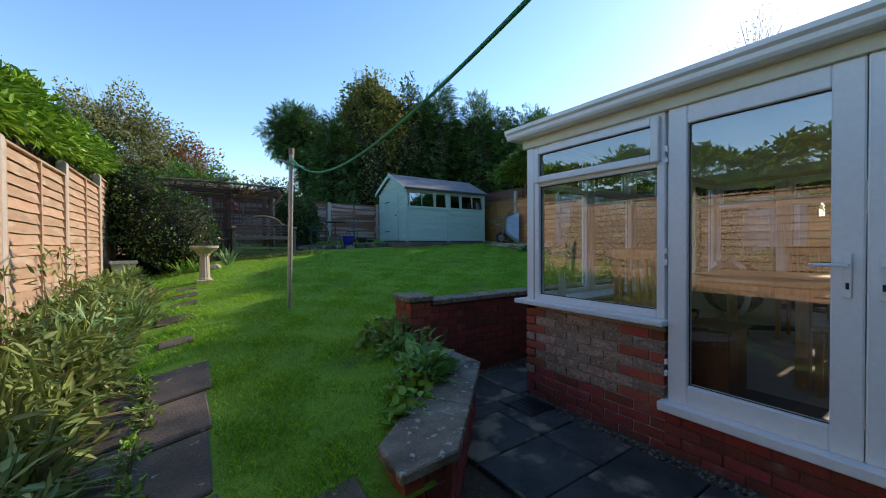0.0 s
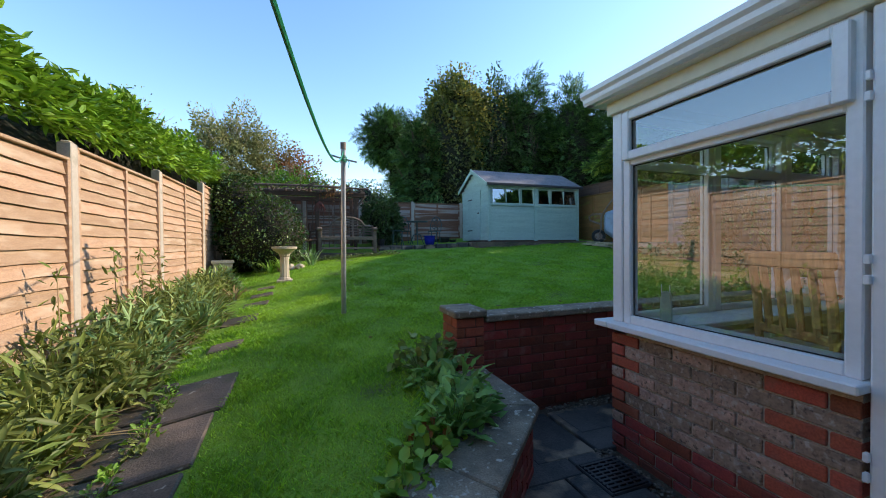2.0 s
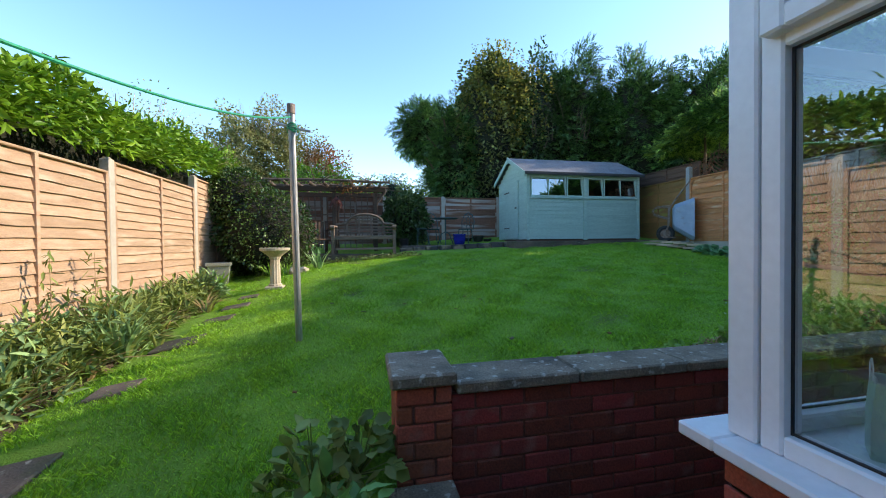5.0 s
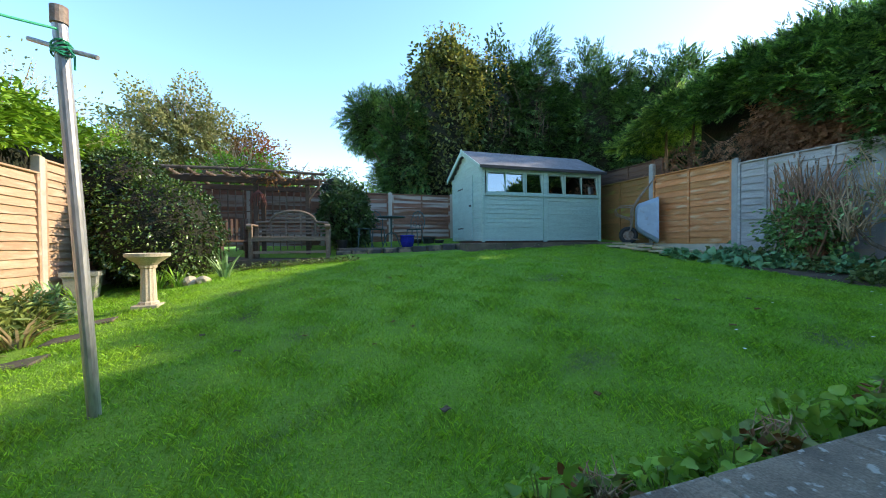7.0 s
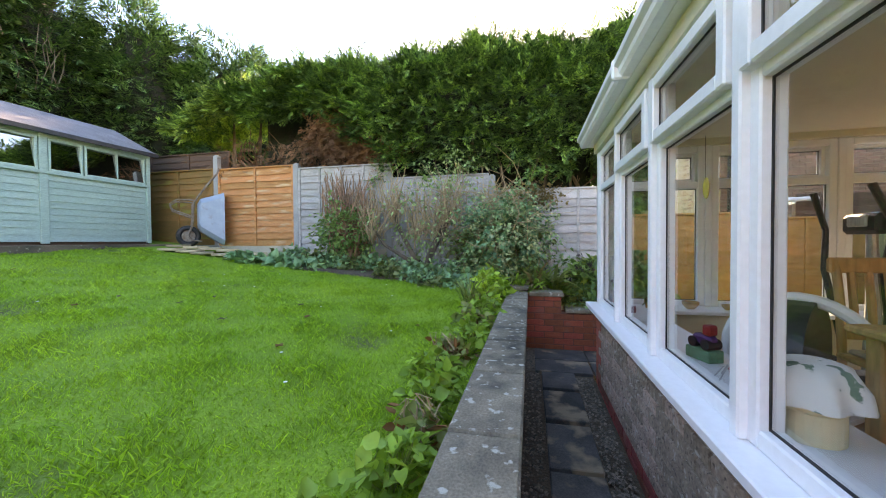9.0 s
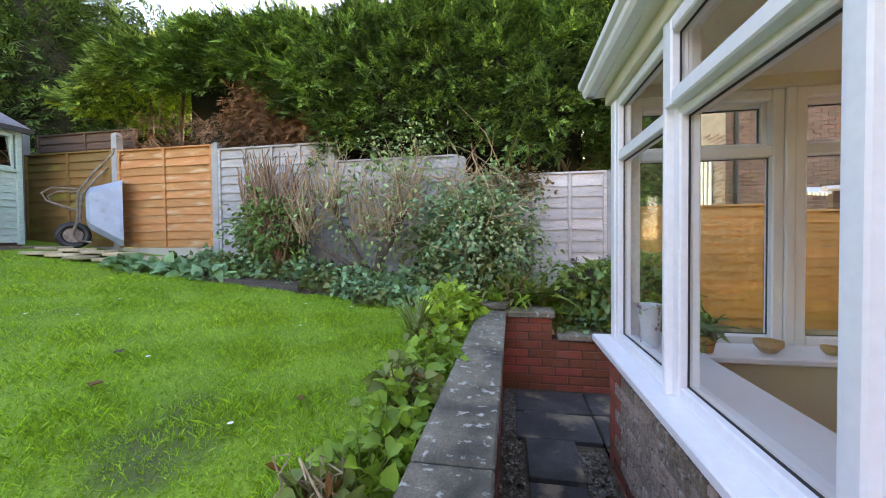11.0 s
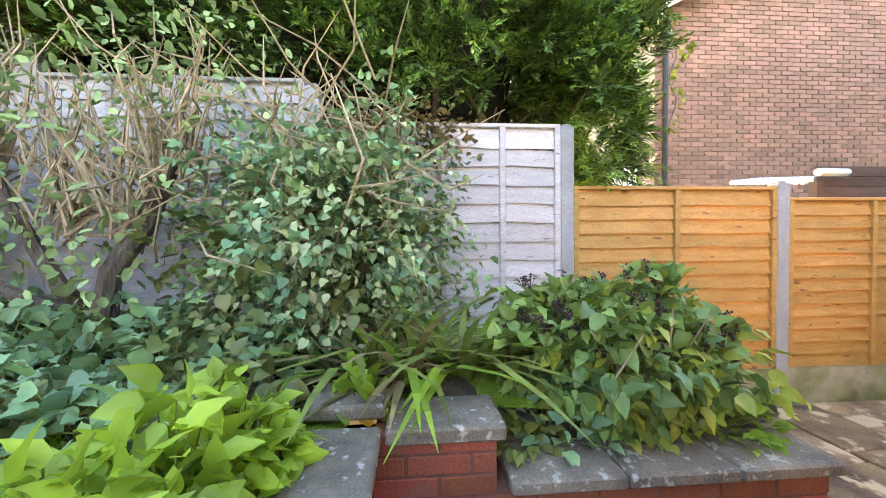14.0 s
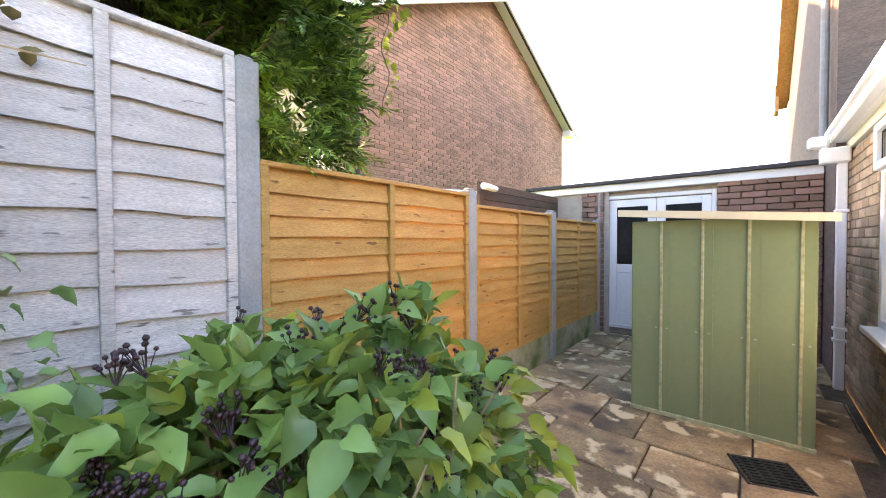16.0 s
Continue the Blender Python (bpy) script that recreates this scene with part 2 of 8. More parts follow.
    laurel=leaf_mat("laurel_leaves", (0.203, 0.377, 0.029), (0.131, 0.261, 0.022), 0.35),
    laurel_dark=leaf_mat("evergreen_leaves", (0.068, 0.135, 0.035), (0.043, 0.091, 0.026), 0.38, thin=0.15),
    holly=leaf_mat("holly_leaves", (0.051, 0.104, 0.026), (0.114, 0.189, 0.047), 0.22, thin=0.1, spec=0.6),
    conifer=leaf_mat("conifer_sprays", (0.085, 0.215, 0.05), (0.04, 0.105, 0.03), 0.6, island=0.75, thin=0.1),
    # young tips, which also serve as a lit copy of the sprays
    conifer_lit_tip=leaf_mat("conifer_lit_tips", (0.20, 0.42, 0.085), (0.13, 0.30, 0.06), 0.6, island=0.6, thin=0.2),
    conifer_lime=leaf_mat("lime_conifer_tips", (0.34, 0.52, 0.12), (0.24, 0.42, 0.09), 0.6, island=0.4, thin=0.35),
    dead=leaf_mat("dead_sprays", (0.278, 0.134, 0.069), (0.197, 0.104, 0.061), 0.8, thin=0.1),
    ivy=leaf_mat("ivy_leaves", (0.107, 0.166, 0.049), (0.183, 0.196, 0.058), 0.4, thin=0.15),
    autumn=leaf_mat("autumn_leaves", (0.348, 0.295, 0.061), (0.227, 0.244, 0.052), 0.6, thin=0.35),
    olive=leaf_mat("olive_leaves", (0.265, 0.253, 0.091), (0.183, 0.203, 0.071), 0.6, thin=0.3),
    russet=leaf_mat("russet_leaves", (0.30, 0.09, 0.03), (0.16, 0.14, 0.03), 0.6, thin=0.3),
    fresh=leaf_mat("fresh_leaves", (0.26, 0.48, 0.06), (0.18, 0.38, 0.05), 0.45, thin=0.35),
    sage=leaf_mat("sage_leaves", (0.30, 0.46, 0.19), (0.21, 0.36, 0.13), 0.5, thin=0.25),
    border=leaf_mat("border_leaves", (0.17, 0.28, 0.06), (0.29, 0.30, 0.09), 0.5, thin=0.3),
    straw=leaf_mat("dry_leaves", (0.36, 0.26, 0.11), (0.22, 0.17, 0.08), 0.7, thin=0.3),
    bluegreen=leaf_mat("blue_green_leaves", (0.12, 0.33, 0.18), (0.24, 0.44, 0.16), 0.38, thin=0.2),
    variegated=leaf_mat("variegated_leaves", (0.50, 0.56, 0.30), (0.22, 0.36, 0.14), 0.4, thin=0.25),
    viburnum=leaf_mat("viburnum_leaves", (0.12, 0.28, 0.085), (0.23, 0.37, 0.09), 0.33, thin=0.25),
    lime=leaf_mat("lime_leaves", (0.38, 0.58, 0.07), (0.28, 0.50, 0.06), 0.4, thin=0.35),
    oval=leaf_mat("oval_green_leaves", (0.24, 0.46, 0.11), (0.16, 0.36, 0.09), 0.45, thin=0.3),
    berry=mat("dark_berries", (0.035, 0.012, 0.02), 0.35, (0.06, 0.02, 0.02), 30, 60, 0),
)


# ---- building helpers ----
def terrain(x, y):
    """Height of the sloping lawn, which rises to the back and away from the border."""
    x, y = max(-1.6, min(11.0, x)), max(1.0, min(14.0, y))
    return 0.2795 + 0.0384 * x + 0.0586 * y + 0.0022 * y * y - 0.1875 * math.exp(-max(x, -0.5) / 1.5)


def lawn(x, y):
    """The lawn's surface with its slight unevenness."""
    return terrain(x, y) + noise.noise((x * 1.3, y * 1.3, 0)) * 0.012 + noise.noise((x * 4, y * 4, 3)) * 0.004


def finish(bm, name, material, smooth=False):
    me = bpy.data.meshes.new(name)
    bm.normal_update()
    bm.to_mesh(me)
    bm.free()
    if material:
        me.materials.append(material)
    if smooth:
        me.shade_smooth()
    return me


def thing(name, label, category, at=(0, 0, 0), rz=0, group="", kind="", rx=0, ry=0):
    """An Empty at the base of a thing, which parents its parts."""
    ob = tagged(new(name), label, category, group, kind)
    ob.matrix_basis = pose(*at, rx, ry, rz)
    return ob


def part(name, bm, material, parent, label="", smooth=False, kind=""):
    me = bm if isinstance(bm, bpy.types.Mesh) else finish(bm, name, material, smooth)
    ob = new(name, me)
    ob.parent = parent
    return tagged(ob, label, kind=kind)


def solo(name, bm, material, label, category, at=(0, 0, 0), rz=0, group="", kind="", smooth=False):
    me = bm if isinstance(bm, bpy.types.Mesh) else finish(bm, name, material, smooth)
    ob = tagged(new(name, me), label, category, group, kind)
    ob.matrix_basis = pose(*at, 0, 0, rz)
    return ob


def box(lo, hi, bevel=0.0, bm=None, m=None):
    """A box between two corners, its edges rounded by bevel."""
    own = bmesh.new()
    r = bmesh.ops.create_cube(own, size=1)
    for v in r["verts"]:
        v.co = Vector([lo[i] + (hi[i] - lo[i]) * (v.co[i] + 0.5) for i in range(3)])
    if bevel:
        bmesh.ops.bevel(own, geom=own.edges[:], offset=bevel, segments=1, affect="EDGES")
    if m is not None:
        own.transform(m)
    return merge(bm, own)


def merge(bm, own):
    if bm is None:
        return own
    me = bpy.data.meshes.new("tmp")
    own.to_mesh(me)
    own.free()
    bm.from_mesh(me)
    bpy.data.meshes.remove(me)
    return bm


def tube(points, radii, sides=8, bm=None, cap=True):
    """A tube along points with a radius at each."""
    own = bmesh.new() if bm is None else bm
    pts = [Vector(p) for p in points]
    if not isinstance(radii, (list, tuple)):
        radii = [radii] * len(pts)
    rings = []
    ref = Vector((0.31, 0.17, 0.93))
    for i, p in enumerate(pts):
        d = (pts[min(i + 1, len(pts) - 1)] - pts[max(i - 1, 0)]).normalized()
        if abs(d.dot(ref)) > 0.98:
            ref = Vector((0.9, 0.3, 0.1))
        u = d.cross(ref).normalized()
        w = d.cross(u)
        rings.append([own.verts.new(p + radii[i] * (u * math.cos(a) + w * math.sin(a))) for a in [2 * math.pi * k / sides for k in range(sides)]])
    for a, b in zip(rings, rings[1:]):
        for k in range(sides):
            own.faces.new((a[k], a[(k + 1) % sides], b[(k + 1) % sides], b[k]))
    if cap:
        own.faces.new(rings[0])
        own.faces.new(rings[-1][::-1])
    return own


def lathe(profile, sides=20, bm=None, flute=0.0):
    """A turned shape from (radius, height) pairs."""
    own = bmesh.new() if bm is None else bm
    rings = []
    for r, z in profile:
        rings.append([own.verts.new(((r - (flute if k % 2 else 0) * (r > 0.02)) * math.cos(2 * math.pi * k / sides), (r - (flute if k % 2 else 0) * (r > 0.02)) * math.sin(2 * math.pi * k / sides), z)) for k in range(sides)])
    for a, b in zip(rings, rings[1:]):
        for k in range(sides):
            own.faces.new((a[k], a[(k + 1) % sides], b[(k + 1) % sides], b[k]))
    own.faces.new(rings[0][::-1])
    own.faces.new(rings[-1])
    return own


def prism(poly, z0, z1, bevel=0.0):
    """A flat polygon raised from z0 to z1."""
    bm = bmesh.new()
    lo = [bm.verts.new((x, y, z0)) for x, y in poly]
    hi = [bm.verts.new((x, y, z1)) for x, y in poly]
    bm.faces.new(lo[::-1])
    bm.faces.new(hi)
    for i in range(len(poly)):
        j = (i + 1) % len(poly)
        bm.faces.new((lo[i], lo[j], hi[j], hi[i]))
    if bevel:
        bmesh.ops.bevel(bm, geom=bm.edges[:], offset=bevel, segments=1, affect="EDGES")
    return bm


def raw_mesh(name, verts, faces_per, material):
    """A mesh from an array of vertices in equal faces of faces_per corners each."""
    v = np.asarray(verts, dtype=np.float32).reshape(-1, 3)
    n = len(v) // faces_per
    me = bpy.data.meshes.new(name)
    me.vertices.add(len(v))
    me.vertices.foreach_set("co", v.ravel())
    me.loops.add(len(v))
    me.loops.foreach_set("vertex_index", np.arange(len(v), dtype=np.int32))
    me.polygons.add(n)
    me.polygons.foreach_set("loop_start", np.arange(0, len(v), faces_per, dtype=np.int32))
    me.update(calc_edges=True)
    me.materials.append(material)
    return me


def unit(a):
    return a / np.maximum(np.linalg.norm(a, axis=-1, keepdims=True), 1e-9)


def leaves(name, at, out, length, width, material, rng, droop=0.3, spread=0.7, fold=0.25):
    """Many folded leaves: each grows from at along out, with its own tilt, as two quads on one midrib."""
    n = len(at)
    d = unit(out + rng.normal(0, spread, (n, 3)) + np.array([0, 0, -droop]))
    side = unit(np.cross(d, rng.normal(0, 1, (n, 3)) * 0.5 + np.array([0, 0, 1.0])))
    up = np.cross(side, d)
    ln = (length * rng.uniform(0.6, 1.25, n))[:, None]
    w = (width * rng.uniform(0.7, 1.2, n))[:, None]
    base, tip = at, at + d * ln - up * ln * 0.12
    mid1, mid2 = at + d * ln * 0.35 - up * w * fold, at + d * ln * 0.7 - up * w * fold
    l1, l2 = at + d * ln * 0.28 + side * w * 0.48, at + d * ln * 0.68 + side * w * 0.42
    r1, r2 = at + d * ln * 0.28 - side * w * 0.48, at + d * ln * 0.68 - side * w * 0.42
    idx = np.stack([base, mid1, mid2, tip, l1, l2, r1, r2], 1)
    me = bpy.data.meshes.new(name)
    me.vertices.add(n * 8)
    me.vertices.foreach_set("co", idx.reshape(-1).astype(np.float32))
    quads = np.array([[0, 4, 2, 1], [4, 5, 3, 2], [0, 1, 2, 6], [6, 2, 3, 7]])
    f = (quads[None] + 8 * np.arange(n)[:, None, None]).reshape(-1)
    me.loops.add(len(f))
    me.loops.foreach_set("vertex_index", f.astype(np.int32))
    me.polygons.add(len(f) // 4)
    me.polygons.foreach_set("loop_start", np.arange(0, len(f), 4, dtype=np.int32))
    me.update(calc_edges=True)
    me.materials.append(material)
    me.shade_smooth()
    return me


def fine_leaves(name, at, out, length, width, material, rng, droop=0.3, spread=0.7, fold=0.22):
    """Broad leaves seen close by: seven stations along a curling midrib, heart-shaped outline, raised sides."""
    n = len(at)
    d = unit(out + rng.normal(0, spread, (n, 3)) + np.array([0, 0, -droop]))
    side = unit(np.cross(d, rng.normal(0, 1, (n, 3)) * 0.5 + np.array([0, 0, 1.0])))
    up = np.cross(side, d)
    ln = (length * rng.uniform(0.55, 1.25, n))[:, None]
    w = (width * rng.uniform(0.8, 1.15, n))[:, None] * ln / length
    curl = rng.uniform(0.05, 0.4, n)[:, None]
    wave = rng.uniform(-0.08, 0.08, n)[:, None]
    cols = []
    outline = ((0.0, 0.10), (0.10, 0.36), (0.28, 0.50), (0.48, 0.47), (0.68, 0.34), (0.86, 0.15), (1.0, 0.0))
    for k, (f, half) in enumerate(outline):
        mid = at + d * ln * f - up * ln * curl * f * f
        lift = up * w * half * (fold * 2) * (1 + (0.35 if k % 2 else -0.2))
        cols += [mid + side * w * half + lift + up * w * wave, mid, mid - side * w * half + lift - up * w * wave]
    co = np.stack(cols, 1)
    quads = np.array([[3 * k + j, 3 * k + j + 1, 3 * k + j + 4, 3 * k + j + 3] for k in range(6) for j in (0, 1)])
    f = (quads[None] + 21 * np.arange(n)[:, None, None]).reshape(-1)
    me = bpy.data.meshes.new(name)
    me.vertices.add(n * 21)
    me.vertices.foreach_set("co", co.reshape(-1).astype(np.float32))
    me.loops.add(len(f))
    me.loops.foreach_set("vertex_index", f.astype(np.int32))
    me.polygons.add(len(f) // 4)
    me.polygons.foreach_set("loop_start", np.arange(0, len(f), 4, dtype=np.int32))
    me.update(calc_edges=True)
    me.materials.append(material)
    me.shade_smooth()
    return me


def small_leaves(name, at, out, length, width, material, rng, spread=0.8, droop=0.2):
    """Many small leaves of one diamond-shaped quad each."""
    n = len(at)
    d = unit(out + rng.normal(0, spread, (n, 3)) + np.array([0, 0, -droop]))
    side = unit(np.cross(d, rng.normal(0, 1, (n, 3))))
    ln = (length * rng.uniform(0.6, 1.3, n))[:, None]
    w = (width * rng.uniform(0.7, 1.2, n))[:, None]
    return raw_mesh(name, np.stack([at, at + d * ln * 0.45 + side * w / 2, at + d * ln, at + d * ln * 0.45 - side * w / 2], 1), 4, material)


def sprays(name, at, out, length, material, rng, droop=0.25, blades=9):
    """Flat feathery conifer sprays: a fan of thin blades round each shoot."""
    n = len(at)
    d = unit(out + rng.normal(0, 0.35, (n, 3)) + np.array([0, 0, -droop]))
    side = unit(np.cross(d, rng.normal(0, 0.35, (n, 3)) + np.array([0, 0, 1.0])))
    ln = (length * rng.uniform(0.6, 1.4, n))[:, None]
    quads = []
    for k in range(blades):
        f = k / (blades - 1)
        root = at + d * ln * (0.72 * f)
        s = 1 if k % 2 else -1
        ang = 0.85 * s * (1 - 0.75 * f)
        e = unit(d * math.cos(ang) + side * math.sin(ang) + rng.normal(0, 0.13, (n, 3)))
        p = unit(np.cross(e, np.cross(d, side)))
        bl = ln * (0.30 if blades > 10 else 0.46) * (1 - 0.35 * f)
        w = bl * (0.14 if blades > 10 else 0.11)
        quads.append(np.stack([root, root + e * bl * 0.5 + p * w, root + e * bl, root + e * bl * 0.5 - p * w], 1))
    return raw_mesh(name, np.concatenate(quads, 0), 4, material)


def shell(n, centre, radius, rng, rough=0.25, inner=0.55, cut=None):
    """Points in the outer layer of a lumpy crown, and the way outwards at each."""
    d = unit(rng.normal(0, 1, (n, 3)))
    lump = 1 + rough * (np.sin(d[:, 0] * 5 + centre[1]) * np.cos(d[:, 1] * 6 + centre[0]) + 0.6 * np.sin(d[:, 2] * 9 + d[:, 0] * 7 + centre[2]))
    r = rng.uniform(inner, 1.0, n) ** 0.6 * lump
    p = np.array(centre) + d * r[:, None] * np.array(radius)
    out = unit(d / np.array(radius))
    if cut is not None:
        keep = cut(p)
        p, out = p[keep], out[keep]
    return p, out


def limbs(base, top, radius, rng, boughs=7, reach=1.0, sides=7, lift=0.5):
    """A tapered, slightly bent trunk with limbs."""
    base, top = Vector(base), Vector(top)
    pts = [base.lerp(top, k / 5) + Vector(rng.normal(0, 0.03 * reach, 3)) * (k > 0) for k in range(6)]
    bm = tube(pts, [radius * (1 - 0.14 * k) for k in range(6)], sides)
    for b in range(boughs):
        f = 0.3 + 0.65 * b / max(1, boughs - 1)
        p = base.lerp(top, f)
        a = rng.uniform(0, 6.28)
        d = Vector((math.cos(a), math.sin(a), lift + rng.uniform(-0.2, 0.3)))
        q = [p + d * reach * s + Vector(rng.normal(0, 0.05 * reach, 3)) for s in (0, 0.35, 0.7, 1.0)]
        q[0] = p
        tube(q, [radius * 0.45, radius * 0.33, radius * 0.2, radius * 0.07], 5, bm)
    return bm


# ---- ground ----
LOW_WALL = [(0.71, 1.34), (1.02, 1.36), (1.95, 2.30), (1.95, 3.04), (1.68, 3.04), (1.68, 2.42), (0.72, 1.60)]


def is_low(x, y):
    """True on the paved level below the lawn's retaining walls."""
    if x > 9.15 or x < 0.8:
        return False
    if y > 3.15:
        return False
    if x > 1.82:
        return not (x > 7.9 and y > 1.45)
    return y < 1.44 + (x - 0.86) * 1.02


def spaced(lo, hi, near_lo, near_hi, fine):
    a = list(np.arange(near_lo, near_hi + 1e-6, fine))
    s, k = fine, near_hi
    while k < hi:
        s *= 1.5
        k += s
        a.append(k)
    s, k = fine, near_lo
    while k > lo:
        s *= 1.5
        k -= s
        a.insert(0, k)
    return a


def build_ground():
    xs, ys = spaced(-600, 600, -1.5, 9.15, 0.15), spaced(-600, 600, 0.9, 12.45, 0.15)
    bm = bmesh.new()
    grid = {}

    def vert(i, j):
        if (i, j) not in grid:
            x, y = xs[i], ys[j]
            inside = -1.4 < x < 9.1 and 1.5 < y < 12
            z = (lawn(x, y) if inside else terrain(x, y)) - (0.06 if y < 1.2 or (x > 9.2 and y < 3) else 0)
            if 0.6 < x < 2.1 and y < 3.05 and (x > 1.55 or y < 1.74 + (x - 0.72) * 0.854):
                z = min(z, 0.34)          # soil behind the low wall
            grid[(i, j)] = bm.verts.new((x, y, z))
        return grid[(i, j)]
    for i in range(len(xs) - 1):
        for j in range(len(ys) - 1):
            cx, cy = (xs[i] + xs[i + 1]) / 2, (ys[j] + ys[j + 1]) / 2
            if not is_low(cx, cy) and not (2.4 < cx < 6.9 and -3 < cy < 2.5):
                bm.faces.new((vert(i, j), vert(i + 1, j), vert(i + 1, j + 1), vert(i, j + 1)))
    ob = new("ground", finish(bm, "ground", M["turf"], True))
    tagged(ob, "sloping mown garden lawn of damp green turf", "lawn", kind="structure")
    # bed of the paving, a little higher beyond the conservatory
    bm = bmesh.new()
    quads = [((-2.5, -2.3), (2.6, 3.1), -0.035, -0.035), ((2.6, 2.4), (6.9, 3.1), -0.035, 0.09), ((6.9, 2.4), (7.75, 3.1), 0.09, 0.115), ((6.78, -12.0), (9.3, 2.4), 0.115, 0.115)]
    for (x0, y0), (x1, y1), z0, z1 in quads:
        bm.faces.new([bm.verts.new(c) for c in ((x0, y0, z0), (x1, y0, z1), (x1, y1, z1), (x0, y1, z0))])
    tagged(new("paving_bed", finish(bm, "paving_bed", M["soil"])), "dark soil and grit between the paving slabs", "ground", kind="structure")


build_ground()


# ---- brickwork ----
BRICK_L, BRICK_H, JOINT = 0.215, 0.065, 0.010


def brick_mesh(length, material, depth=0.10, worn=0.004):
    return finish(box((0, 0, 0), (length, depth, BRICK_H), worn), "brick", material)


BRICKS = {}


def shared_brick(length, key):
    k = (round(length, 3), key)
    if k not in BRICKS:
        BRICKS[k] = brick_mesh(length, M[key])
    return BRICKS[k]


def lay(parent, start, direction, length, z0, courses, pick, shift=0):
    """Courses of bricks from start along direction (degrees); faces look to the right of the direction. pick(u, course) names the brick."""
    rot = pose(0, 0, 0, 0, 0, direction)
    for c in range(courses):
        u = -0.1125 if (c + shift) % 2 else 0.0
        while u < length - 0.02:
            a, b = max(u, 0), min(u + BRICK_L, length)
            if b - a > 0.03:
                ob = new("brick", shared_brick(b - a, pick((a + b) / 2, c)))
                ob.parent = parent
                p = rot @ Vector((a, random.uniform(-0.0015, 0.0015), 0))
                ob.matrix_basis = pose(start[0] + p.x, start[1] + p.y, z0 + c * 0.075, 0, 0, direction)
            u += BRICK_L + JOINT


def coping_run(parent, x0, x1, y0, y1, z, n, along="x"):
    """Coping stones end to end."""
    for k in range(n):
        a, b = k / n, (k + 1) / n
        lo, hi = ((x0 + (x1 - x0) * a + 0.004, y0), (x0 + (x1 - x0) * b - 0.004, y1)) if along == "x" else ((x0, y0 + (y1 - y0) * a + 0.004), (x1, y0 + (y1 - y0) * b - 0.004))
        part("coping_stone", box((*lo, z - 0.05), (*hi, z + random.uniform(-0.003, 0.003)), 0.008), M["coping"], parent)


def build_retaining():
    wall = thing("retaining_wall", "long red brick retaining wall with lichen-spotted stone coping", "wall", kind="structure")
    part("core", box((1.95, 3.068, -0.05), (7.72, 3.24, 0.75)), M["mortar_red"], wall)
    coping_run(wall, 1.965, 7.74, 3.03, 3.275, 0.80, 10)
    lay(wall, (1.95, 3.06), 0, 5.76, -0.0, 10, lambda u, c: "brick_dark")
    pier = thing("brick_pier", "square red brick pier with a weathered stone cap", "pier", kind="structure")
    part("core", box((1.725, 3.04, 0.0), (1.935, 3.325, 0.795)), M["mortar_red"], pier)
    part("cap", box((1.69, 3.005, 0.80), (1.965, 3.36, 0.855), 0.01), M["coping"], pier)
    for c in range(10):
        z = 0.05 + c * 0.075
        for (x0, y0, x1, y1) in (((1.715, 3.03, 1.87, 3.13), (1.88, 3.03, 1.945, 3.30), (1.715, 3.14, 1.81, 3.335), (1.82, 3.24, 1.945, 3.335)) if c % 2 else ((1.715, 3.03, 1.78, 3.22), (1.79, 3.03, 1.945, 3.13), (1.715, 3.23, 1.87, 3.335), (1.88, 3.14, 1.945, 3.335))):
            ob = new("brick", finish(box((x0, y0, z), (x1, y1, z + 0.065), 0.004), "brick", M["brick_red"]))
            ob.parent = pier
    low = thing("low_wall", "low angled brick wall with mossy stone coping", "wall", kind="structure")

    def inset(d):
        cx = [Vector(p) for p in LOW_WALL]
        out = []
        for i, p in enumerate(cx):
            a, b = (p - cx[i - 1]).normalized(), (cx[(i + 1) % len(cx)] - p).normalized()
            n = (Vector((-a.y, a.x)) + Vector((-b.y, b.x)))
            n /= max(0.5, n.length_squared / 2)
            out.append((p.x + n.x * d, p.y + n.y * d))
        return out
    part("core", prism(inset(0.045), -0.05, 0.345), M["mortar_red"], low)
    P = LOW_WALL
    q = (1.36, 1.70), (1.17, 2.00)
    part("coping_stone", prism([P[0], P[1], q[0], q[1], P[6]], 0.35, 0.402, 0.008), M["coping"], low)
    part("coping_stone", prism([(q[0][0] + 0.006, q[0][1] + 0.006), P[2], P[5], (q[1][0] + 0.006, q[1][1] + 0.006)], 0.35, 0.40, 0.008), M["coping"], low)
    part("coping_stone", prism([(P[2][0], P[2][1] + 0.008), P[3], P[4], (P[5][0], P[5][1] + 0.008)], 0.35, 0.398, 0.008), M["coping"], low)
    I = inset(0.035)
    for a, b in ((0, 1), (1, 2), (2, 3)):
        d = Vector(I[b]) - Vector(I[a])
        lay(low, I[a], math.degrees(math.atan2(d.y, d.x)), d.length, -0.03, 5, lambda u, c: "brick_dark")
    d = Vector(I[0]) - Vector(I[6])
    lay(low, I[6], math.degrees(math.atan2(d.y, d.x)), d.length, -0.03, 5, lambda u, c: "brick_red")
    # the planted wall at the passage's end
    bed = thing("planter_wall", "stepped red brick planter wall with stone coping", "wall", kind="structure")
    part("core", box((7.735, 1.40, 0.05), (7.90, 3.06, 0.56)), M["mortar_red"], bed)
    part("core", box((7.735, 2.64, 0.56), (7.90, 3.06, 0.75)), M["mortar_red"], bed)
    part("core", box((7.90, 1.40, 0.05), (9.1, 1.52, 0.56)), M["mortar_red"], bed)
    coping_run(bed, 7.69, 8.0, 1.36, 2.60, 0.61, 3, "y")
